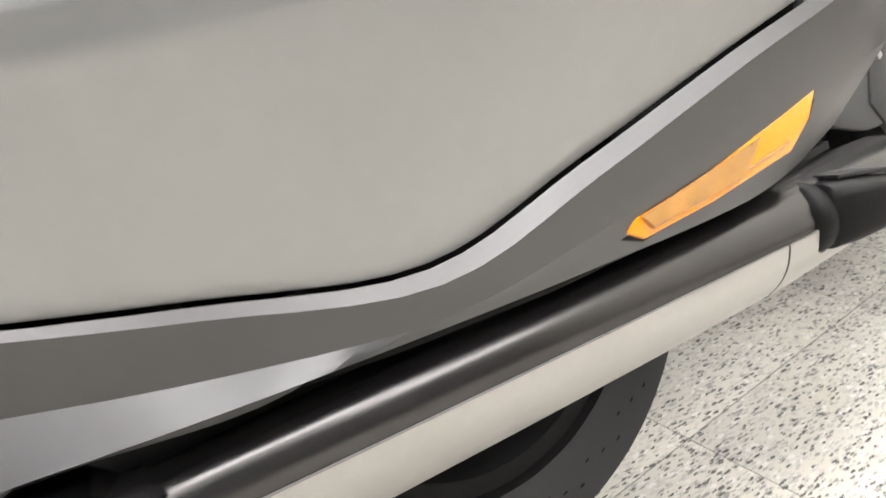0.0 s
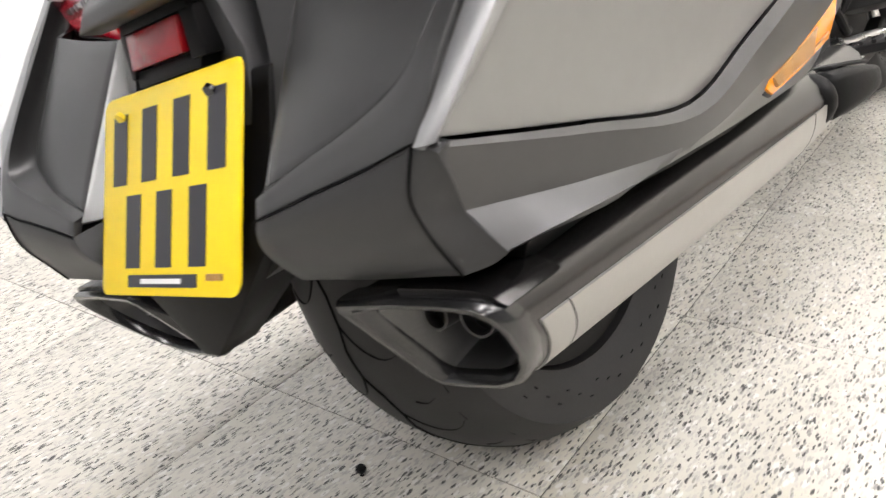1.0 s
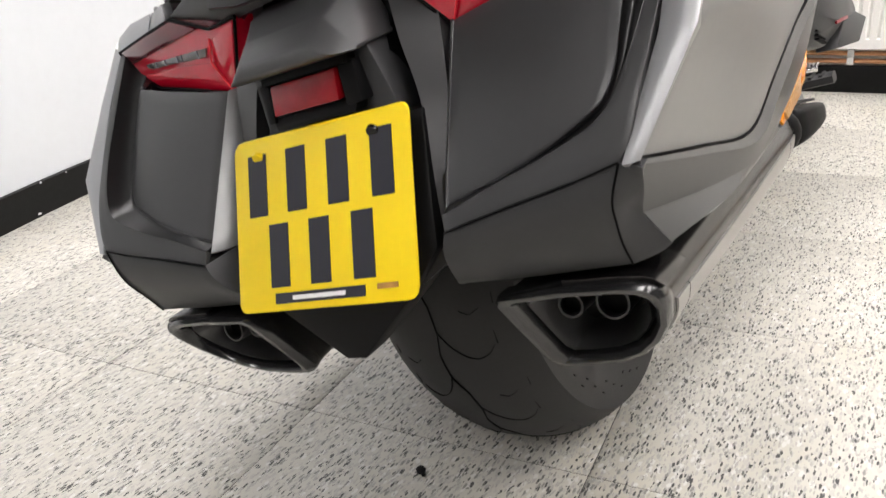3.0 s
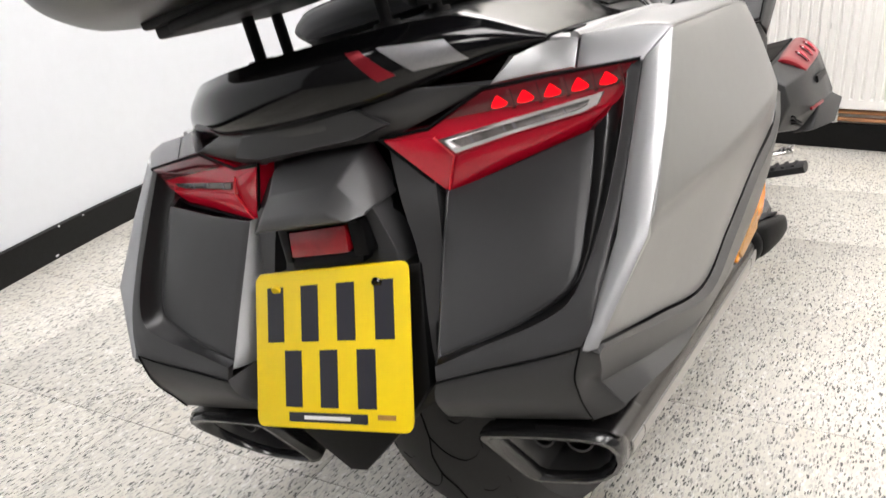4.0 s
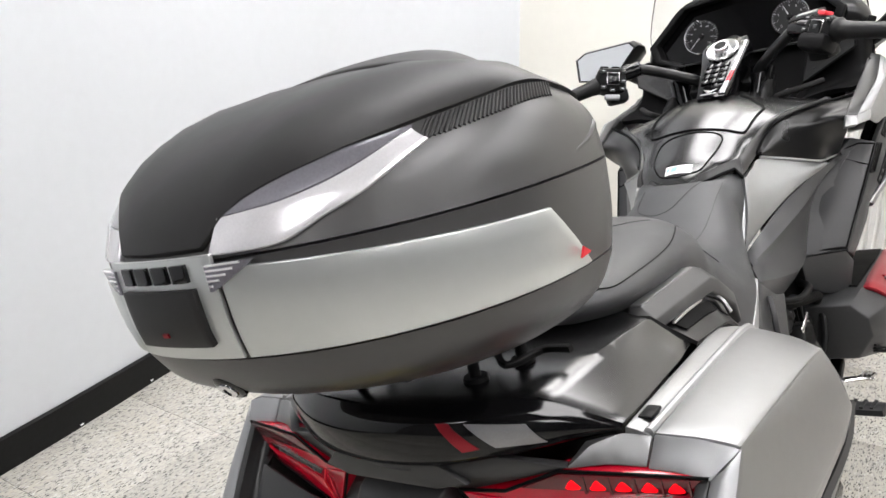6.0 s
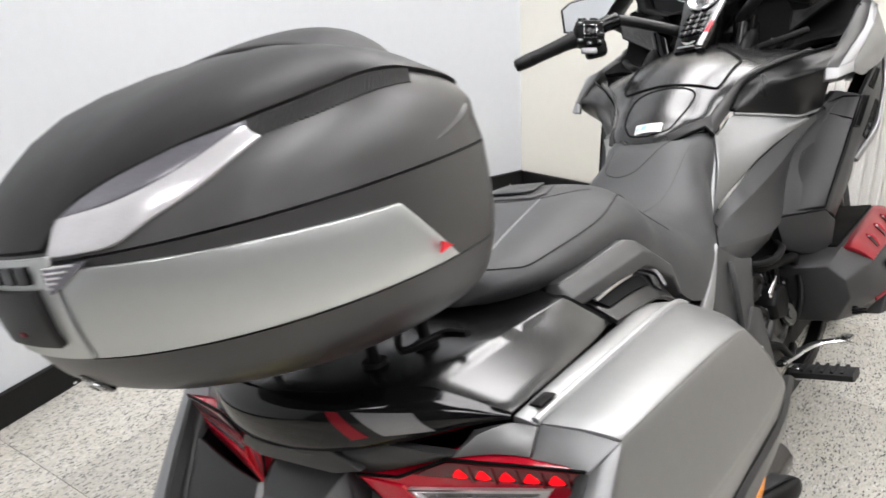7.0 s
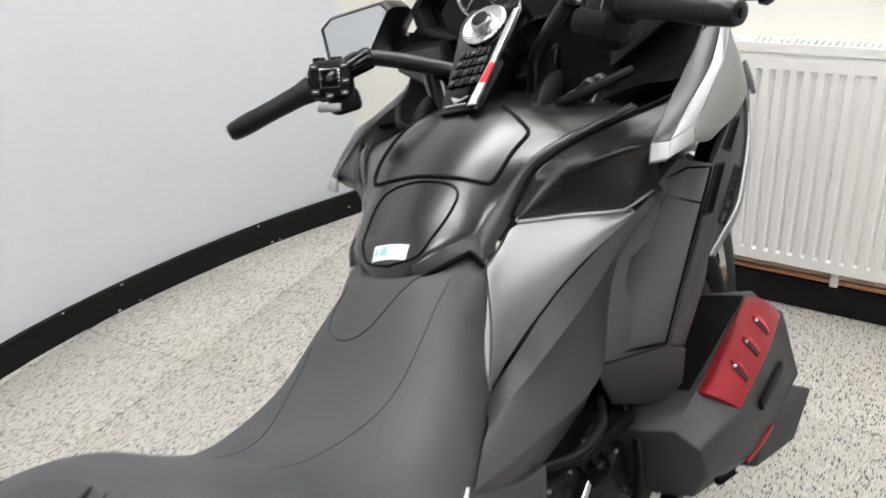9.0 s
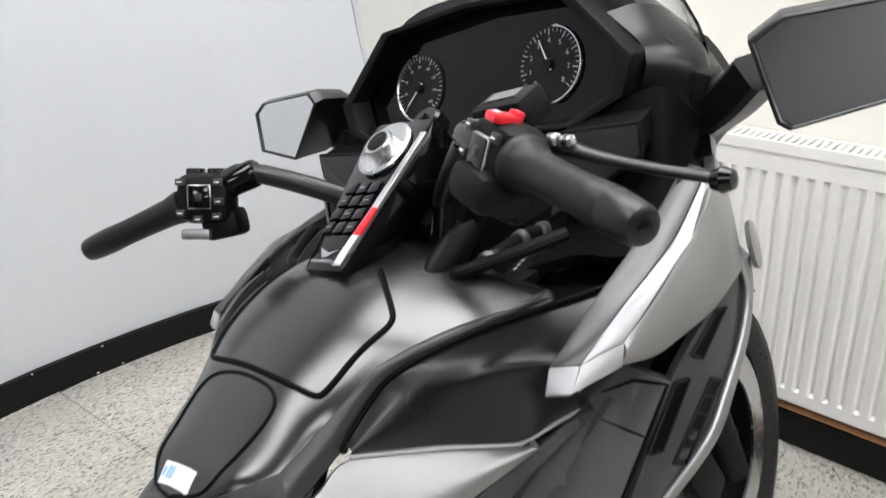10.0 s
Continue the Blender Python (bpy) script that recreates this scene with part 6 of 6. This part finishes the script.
sub(brk, "badge", turned([(-.004, .018), (.003, .018), (.005, .012)], (.214, .537, .374), (1, 0, 0), 20), GLOSS, "round black cap")
pair("frame_trim", surface([[(.186, .495, .650), (.200, .42, .585), (.207, .34, .52), (.21, .27, .49)], [(.190, .480, .645), (.202, .385, .595), (.207, .30, .565), (.21, .24, .545)]], 2, 4, th=.008), SILVER, "bright silver frame trim", 0.0015)
for x, y, z, r, sq, tone in ((.150, .80, .46, .060, .8, BLACK), (.175, .735, .375, .058, .8, BLACK), (.160, .86, .40, .045, .9, MATT), (.165, .66, .495, .050, .62, MATT), (.170, .655, .42, .042, .8, MATT), (.165, .80, .36, .040, .9, BLACK)):
    o = [(math.cos(a) * (1 + .16 * math.cos(3 * a + y * 20)), math.sin(a) * sq) for a in np.linspace(0, 2 * math.pi, 25)[:-1]]
    cover_ob = pair("engine_cover", loft([[(x + dx, y + c * r * k, z + s_ * r * k) for c, s_ in o] for dx, k in ((-.04, 1.05), (.008, 1.0), (.016, .9), (.018, .55), (.012, .45))]), tone, "black cast engine cover", 0.0015)
    for a in (.4, 2.0, 3.7, 5.2):
        sub(cover_ob, "bolt", turned([(-.004, .0042), (.003, .0042), (.0042, .002)], (x + .012, y + math.cos(a) * r * .86, z + math.sin(a) * r * sq * .86), (1, -.2, .2), 8), ALLOY, "small bolt head")
for pts in ([(.17, .66, .545), (.20, .71, .535), (.205, .77, .54), (.17, .84, .53)], [(.18, .80, .33), (.205, .83, .38), (.20, .87, .44), (.17, .90, .50)], [(.17, .63, .38), (.205, .67, .36), (.205, .73, .31), (.19, .80, .30)]):
    pair("hose", tube(pts, .008, 10, 5), MATT, "black rubber engine hose")
for k in range(4):
    pair("fin", block((.158, .72 + .030 * k, .455), (.03, .005, .07), (18, 0, 0)), MATT, "cast cooling fin", 0.001)
pair("oil_cap", turned([(-.03, .026), (.010, .026), (.014, .022), (.014, .012), (.018, .010)], (.190, .775, .385), (1, -.25, .3), 20), TAILBLACK, "round black filler cap")
pair("starter_cover", loft([[(.195 + dx, .735 + (y - .735) * k, .43 + (z - .43) * k) for y, z in ((.70, .405), (.765, .385), (.785, .42), (.772, .458), (.715, .47), (.692, .44))] for dx, k in ((-.05, 1.05), (.0, 1.0), (.008, .86))]), MATT, "black moulded cover over the starter", 0.003)
pair("hose", tube([(.16, .66, .53), (.20, .74, .52), (.205, .83, .50), (.18, .90, .46)], .011, 10, 5), VOID, "black engine hose")
pair("name_block", block((.217, .655, .500), (.004, .058, .013), (20, 0, 0)), STEEL, "small bright raised block", 0.002)
pegs = pair("footpeg", bar([(.205, .728, .273), (.24, .727, .275), (.335, .722, .279)], .044, .020, 3, .35), RUBBER, "black rubber footpeg on a steel bracket", 0.0)
for k in range(5):
    sub(pegs, "rib", bar([(.232 + .020 * k, .705, .287), (.236 + .020 * k, .745, .287)], .007, .006, 2), RUBBER)
sub(pegs, "bracket", block((.212, .727, .272), (.03, .026, .03), (0, 0, 0)), STEEL, "bright steel bracket", 0.004)
ped = b("brake_pedal", tube([(.19, .70, .30), (.195, .77, .285), (.215, .85, .278), (.255, .895, .272), (.285, .905, .270)], [.011, .011, .010, .010, .011], 10, 5, .6), STEEL, "polished alloy brake pedal")
for k in range(4):
    part("rib", block((.262 + .008 * k, .903, .279), (.003, .026, .007), (0, 0, -10)), STEEL, ped)
b("lower_rail", bar([(.205, .36, .30), (.20, .60, .26), (.20, .85, .25), (.19, 1.0, .27)], .03, .03), MATT, "black lower frame rail")
b("side_stand", tube([(-.16, .62, .25), (-.22, .60, .14), (-.285, .585, .02 - .073)], .012, 10, 3), MATT, "black side stand")
b("stand_foot", block((-.292, .585, -.068), (.05, .06, .008), (0, -14, 0)), MATT, "", 0.002)
b("front_mudguard", smooth_loft([[(.075 * math.sin(t) * 1.0, 1.64 + (.345 - .03 * (1 - math.cos(t))) * math.sin(a), .318 + (.345 - .03 * (1 - math.cos(t))) * math.cos(a)) for t in np.linspace(-1.35, 1.35, 9)] + [(.070 * math.sin(t), 1.64 + (.338 - .03 * (1 - math.cos(t))) * math.sin(a), .318 + (.338 - .03 * (1 - math.cos(t))) * math.cos(a)) for t in np.linspace(1.35, -1.35, 9)] for a in np.linspace(-.7, .7, 9)], 2), BLACK, "satin black front mudguard", angle=50)
frk = pair("fork_leg", tube([(.085, 1.62, .30), (.09, 1.52, .62), (.09, 1.46, .80)], [.03, .035, .035], 14, 3), MATT, "black fork leg")
sub(frk, "caliper", block((.085, 1.50, .36), (.045, .08, .12), (25, 0, 0)), MATT, "black brake caliper", 0.01)
sub(frk, "reflector", turned([(-.004, .010), (.004, .010)], (.118, 1.475, .50), (1, -.2, .2), 16), ORANGE, "orange round reflector")

# top box rack
rack = b("luggage_rack", joined(block((0, -.32, .848), (.26, .20, .016)), block((.0, -.235, .85), (.24, .04, .02)), block((.02, -.42, .846), (.20, .05, .014))), MATT, "black luggage rack plate on posts", 0.004)
for x, y in ((-.07, -.335), (.10, -.31), (.13, -.25), (-.10, -.25)):
    part("post", tube([(x, y, .775), (x, y, .85)], .0075, 12, 1), MATT, rack, "black rack post")
    part("washer", turned([(-.002, .016), (.004, .015)], (x, y, .786), (0, 0, 1), 16), MATT, rack)
b("rack_hook", bar([(.10, -.26, .81), (.14, -.30, .80), (.16, -.25, .80), (.20, -.25, .803)], .008, .008), MATT, "black rack lever")

# ---- top box: same frame as the motorcycle, carried on its rack ----
box = thing("top_box", "black and silver hard plastic motorcycle top box", "top box", BIKE)
BX, BY, BA = 0.012, -0.335, 1.0


def bpart(name, geo, mat, label="", bevel=0.0, parent=None, angle=35):
    return part(name, geo, mat, parent or box, label, bevel, 1, angle)


MIDY = -.33
FLAT = .955  # the far half is a little slimmer


def nod(y, z):
    """The lid's crown falls away towards the front."""
    t = min(1.0, max(0.0, (y + .40) / .24))
    return z if z < 1.025 else 1.0245 + (z - 1.0245) * (1 - .55 * t * t * (3 - 2 * t))


def ring_at(z, w, y0, y1, n=72):
    """A rounded outline: half width w, a round rear that reaches y0 and a squarer front at y1."""
    o = []
    for k in range(n):
        a = 2 * math.pi * k / n
        c, s = math.cos(a), math.sin(a)
        p = 2.15 if s < 0 else 3.2
        x = math.copysign(abs(c) ** (2 / p), c)
        y = abs(s) ** (2 / p)
        yy = MIDY + (y1 - MIDY) * y if s > 0 else MIDY - (MIDY - y0) * y
        o.append((BX + x * w * (1 if x > 0 else FLAT), yy, nod(yy, z)))
    return np.array(o)


levels = [(.862, .19, -.49, -.215), (.866, .232, -.538, -.22), (.888, .262, -.580, -.211), (.912, .276, -.598, -.206), (.929, .283, -.606, -.203)]
base = bpart("base", smooth_loft([ring_at(*l) for l in levels], 3), BOXLID, "dark grey textured lower shell", angle=60)
mids = [(.930, .282, -.605, -.203), (.96, .288, -.613, -.200), (.99, .291, -.616, -.200), (1.022, .292, -.616, -.200)]
shell = bpart("mid_shell", smooth_loft([ring_at(*l) for l in mids], 3), BOXLID, "dark grey textured shell", angle=60)
tops = [(1.0245, .292, -.615, -.200), (1.06, .289, -.598, -.203), (1.09, .281, -.569, -.192), (1.118, .264, -.530, -.20), (1.140, .232, -.482, -.212), (1.154, .18, -.428, -.232), (1.162, .10, -.375, -.262), (1.165, .04, -.345, -.30)]
lid_geo = smooth_loft([ring_at(*l) for l in tops], 5)
lidb = bpart("lid", lid_geo, BOXLID, "domed dark grey lid", angle=60)


def on_box(a, z, out, table):
    zs = [l[0] for l in table]
    l = [float(np.interp(z, zs, [m[i] for m in table])) for i in range(4)]
    c, s = math.cos(radians(a)), math.sin(radians(a))
    p = 2.15 if s < 0 else 3.2
    x, y = math.copysign(abs(c) ** (2 / p), c), abs(s) ** (2 / p)
    yy = MIDY + (l[3] + out - MIDY) * y if s > 0 else MIDY - (MIDY - l[2] + out) * y
    return (BX + x * (l[1] + out) * (1 if x > 0 else FLAT), yy, nod(yy, z))


def lid_at(x, z, out=0.0, table=None):
    """A point on the lid's rear half from its place across and its height."""
    table = table or tops
    zs = [l[0] for l in table]
    w, y0 = [float(np.interp(z, zs, [m[i] for m in table])) for i in (1, 2)]
    u = min(1.0, abs(x - BX) / (w + out))
    return (x, MIDY - (MIDY - y0 + out) * (1 - u ** 2.15) ** (1 / 2.15), z)


def box_side(a, z, out=0.0):
    """A point on the middle shell: a is the way round (0 right, -90 rear), z the height."""
    return on_box(a, z, out, mids)


def lid_side(a, z, out=0.0):
    return on_box(a, z, out, tops)


def wrap(a0, a1, z0, z1, out=0.004, na=24, nz=3, cut0=0.0, cut1=0.0, th=0.005):
    rows = []
    for k in range(nz + 1):
        v = k / nz
        b0, b1 = a0 + cut0 * v, a1 + cut1 * v
        rows.append([box_side(b0 + (b1 - b0) * i / na, z0 + (z1 - z0) * v, out) for i in range(na + 1)])
    return surface(rows, 1, 1, facets=True, th=th)


def panel_rows(a0, a1, b0, b1, z0, za, zb, out, na=30, nz=4):
    """A side panel: lower edge from a0 to a1 at z0, upper edge from b0 (height za) to b1 (height zb)."""
    rows = []
    for k in range(nz + 1):
        v = k / nz
        row = []
        for i in range(na + 1):
            u = i / na
            lo, hi = a0 + (a1 - a0) * u, b0 + (b1 - b0) * u
            row.append(box_side(lo + (hi - lo) * v, z0 + (za + (zb - za) * u - z0) * v, out))
        rows.append(row)
    return rows


right_side = panel_rows(-75, -2, -75, -13, .932, 1.018, 1.000, .006)
left_side = [[(BX - (p[0] - BX) * FLAT, p[1], p[2]) for p in r] for r in right_side]
for rws in (right_side, left_side):
    bpart("silver_panel", surface(rws, 1, 1, facets=True, th=.005), BOXSILVER, "satin silver side panel", 0.0012, angle=60)
pl = bpart("rear_panel", wrap(-105, -76, .932, 1.030, .0065, 14, 3), BOXSILVER, "satin silver rear panel", 0.001)
bpart("rear_label", wrap(-99.6, -80.4, .947, 1.002, .0125, 14, 3, th=.009), CARBON, "matt black rear badge plate", 0.0008, pl)
bpart("label_mark", wrap(-90.6, -89.4, .958, .962, .0138, 4, 1, th=.002), REDPAINT, "small red plain mark", 0, pl)
for k in range(4):
    bpart("logo_block", wrap(-98.6 + 4.6 * k, -98.6 + 4.6 * k + 3.5, 1.008, 1.0245, .0105, 6, 1), GLOSS, "raised black block", 0.0008, pl)
tri_c = [box_side(-4.6, .9465, .0125), box_side(-7.6, .944, .0125), box_side(-6.9, .9545, .0125)]
bpart("triangle", plate(tri_c, .002), REDPLASTIC, "small red triangle mark")
lk, lkd = Vector((.021, -.5825, .891)), Vector((.02, -.80, -.60)).normalized()
lock = bpart("lock", turned([(-.006, .018), (.001, .018), (.003, .015), (.003, .011)], tuple(lk), tuple(lkd), 28), GLOSS, "black lock surround")
part("lock_barrel", turned([(-.004, .0105), (.0045, .0105), (.0055, .009)], tuple(lk), tuple(lkd), 24), CHROME, lock, "bright round lock barrel")
part("key_slot", block(tuple(lk + lkd * .0055), (.002, .002, .010), (37, 0, 0)), VOID, lock)


# pad on the lid's crown, its ribbed edge and the reflector strips
pad_rows = []
for k in range(96):
    a = -90 + 360 * k / 96
    fold = -90 + abs(((a + 90 + 180) % 360) - 180)
    low = float(np.interp(fold, [-90, -76.5, -74.5, -66, -52, -38, -5, 40, 90], [1.031, 1.032, 1.060, 1.076, 1.091, 1.100, 1.116, 1.112, 1.105]))
    pad_rows.append([on_box(a, low + (1.1645 - low) * v, o, tops) for v, o in ((0, .001), (.012, .0045), (.12, .005), (.3, .005), (.5, .005), (.7, .005), (.85, .005), (.95, .005), (1.0, .005))])
pad = np.array(pad_rows)
crown = [list(pad[:, j]) for j in range(pad.shape[1])]
crown = [[(p[0], p[1], p[2] + (.0025 if j > 0 else 0)) for p in r] for j, r in enumerate(crown)]
bpart("top_pad", loft(crown), CARBON, "matt black lid pad", angle=50)
for m in (1, -1):
    def sided(p):
        return p if m > 0 else (BX - (p[0] - BX) * FLAT, p[1], p[2])

    lowe = spline([(.086, 0, 1.0285), (.120, 0, 1.0282), (.156, 0, 1.030), (.185, 0, 1.043), (.216, 0, 1.058), (.247, 0, 1.085)], 3)
    uppe = spline([(.091, 0, 1.0575), (.122, 0, 1.0595), (.152, 0, 1.062), (.185, 0, 1.070), (.210, 0, 1.081), (.233, 0, 1.096)], 3)
    arch = spline([(.092, 0, 1.0585), (.110, 0, 1.071), (.134, 0, 1.082), (.170, 0, 1.089), (.200, 0, 1.094), (.232, 0, 1.0985)], 3)
    bpart("lid_reflector", surface([[sided(lid_at(*(a + (b_ - a) * u)[[0, 2]], .005)) for u in np.linspace(0, 1, 5)] for a, b_ in zip(lowe, uppe)], 1, 1, facets=True, th=.006), REFLECT, "long clear reflector strip", 0.001, angle=60)
    bpart("lid_lens", surface([[sided(lid_at(*(a + (b_ - a) * u)[[0, 2]], .0045)) for u in np.linspace(.06, 1, 5)] for a, b_ in zip(uppe, arch)], 1, 1, facets=True, th=.006), SMOKE, "smoked grey lens", 0.0008, angle=60)
    foot = [[sided(lid_at(.086 + (.046 * v ** .9 + .004) * u, .998 + .0235 * v, .009, mids)) for u in np.linspace(0, 1, 4)] for v in np.linspace(0, 1, 6)]
    bpart("lens_foot", surface(foot, 1, 1, facets=True, th=.006), SMOKE, "ribbed lens end", 0.0)
    for k in range(5):
        z = 1.003 + .0045 * k
        bpart("rib", tube([sided(lid_at(.087, z, .0095, mids)), sided(lid_at(.091 + .032 * k / 4, z, .0095, mids))], .0011, 6, 2), REFLECT)
    for k in range(34):
        v = k / 33
        a, z = -37 + 36 * v, 1.099 + .017 * v
        bpart("rib", tube([sided(lid_side(a - 1.2, z - .015, .0012)), sided(lid_side(a + .8, z + .001, .0035))], .0016, 6, 1), CARBON)
bpart("backrest", surface([
    [(BX - .15, -.196, .935), (BX, -.178, .935), (BX + .15, -.196, .935)],
    [(BX - .172, -.185, .965), (BX, -.160, .968), (BX + .172, -.185, .965)],
    [(BX - .172, -.190, 1.005), (BX, -.165, 1.01), (BX + .172, -.190, 1.005)],
    [(BX - .145, -.200, 1.028), (BX, -.184, 1.034), (BX + .145, -.200, 1.028)]], 4, 5, th=.02), CARBON, "padded black backrest on the box", 0.004)
bpart("front_pad", surface([
    [(BX - .183, -.325, 1.139), (BX - .11, -.340, 1.160), (BX, -.345, 1.168), (BX + .11, -.340, 1.160), (BX + .183, -.325, 1.139)],
    [(BX - .186, -.276, 1.120), (BX - .11, -.272, 1.166), (BX, -.268, 1.177), (BX + .11, -.272, 1.166), (BX + .186, -.276, 1.120)],
    [(BX - .190, -.238, 1.090), (BX - .115, -.220, 1.150), (BX, -.208, 1.164), (BX + .115, -.220, 1.150), (BX + .190, -.238, 1.090)],
    [(BX - .190, -.214, 1.064), (BX - .115, -.184, 1.112), (BX, -.170, 1.124), (BX + .115, -.184, 1.112), (BX + .190, -.214, 1.064)],
    [(BX - .187, -.203, 1.050), (BX - .11, -.172, 1.072), (BX, -.158, 1.078), (BX + .11, -.172, 1.072), (BX + .187, -.203, 1.050)]], 5, 5, th=.014), CARBON, "ribbed black pad over the lid's front", 0.003, angle=60)
for s in (1, -1):
    ridge = drape(lid_geo, [(s * .6 + BX, y, z) for y, z in spline([(-.268, 1.060, 0), (-.300, 1.049, 0), (-.345, 1.038, 0), (-.390, 1.029, 0)], 4)[:, :2]], (-s, 0, 0), -.004)
    bpart("lid_ridge", tube(ridge, [.003, .0055, .006, .0058, .0055, .005, .0048, .0045, .004, .0035, .003, .0025, .002][:len(ridge)], 10, 1), BOXLID, "raised crease of the lid", angle=60)
bpart("latch", block((BX + .12, -.193, 1.042), (.05, .016, .012), (20, 0, -8)), GLOSS, "small black lid latch", 0.003)
bpart("foot_plate", joined(block((BX, -.30, .860), (.30, .26, .014)), block((BX, -.25, .866), (.26, .05, .02))), MATT, "", 0.004)

# grit on the floor
solo("grit", joined(turned([(-.001, .006), (.004, .0075), (.008, .004)], (-.173, -.281, .001), (0.1, 0.05, 1), 7), turned([(0, .003), (.004, .002)], (-.166, -.286, 0), (0, 0, 1), 5)), MATT, "small dark crumb of grit on the floor tiles", "debris")

# ---- floor tiles ----
tile_v, tile_f = block((0, 0, -.004), (TSIZE - .0017, TSIZE - .0017, .008))
tile_me = mesh_from("tile", (tile_v, tile_f), TILE, 0.0004)
co, si = math.cos(TILT_TILE), math.sin(TILT_TILE)
for i in range(-6, 10):
    for j in range(-9, 7):
        u, v = (i + .5) * TSIZE, (j + .5) * TSIZE
        x, y = TX + u * co - v * si, TY + u * si + v * co
        side = float(np.interp(y, [q[1] for q in WALL], [q[0] for q in WALL]))
        if side - .24 < x < RIGHT + .24 and REAR - .24 < y < BACK + .24:
            t = new("tile", tile_me)
            t.parent = floor_ob
            t.location, t.rotation_euler = (x, y, 0.0), (0, 0, TILT_TILE)
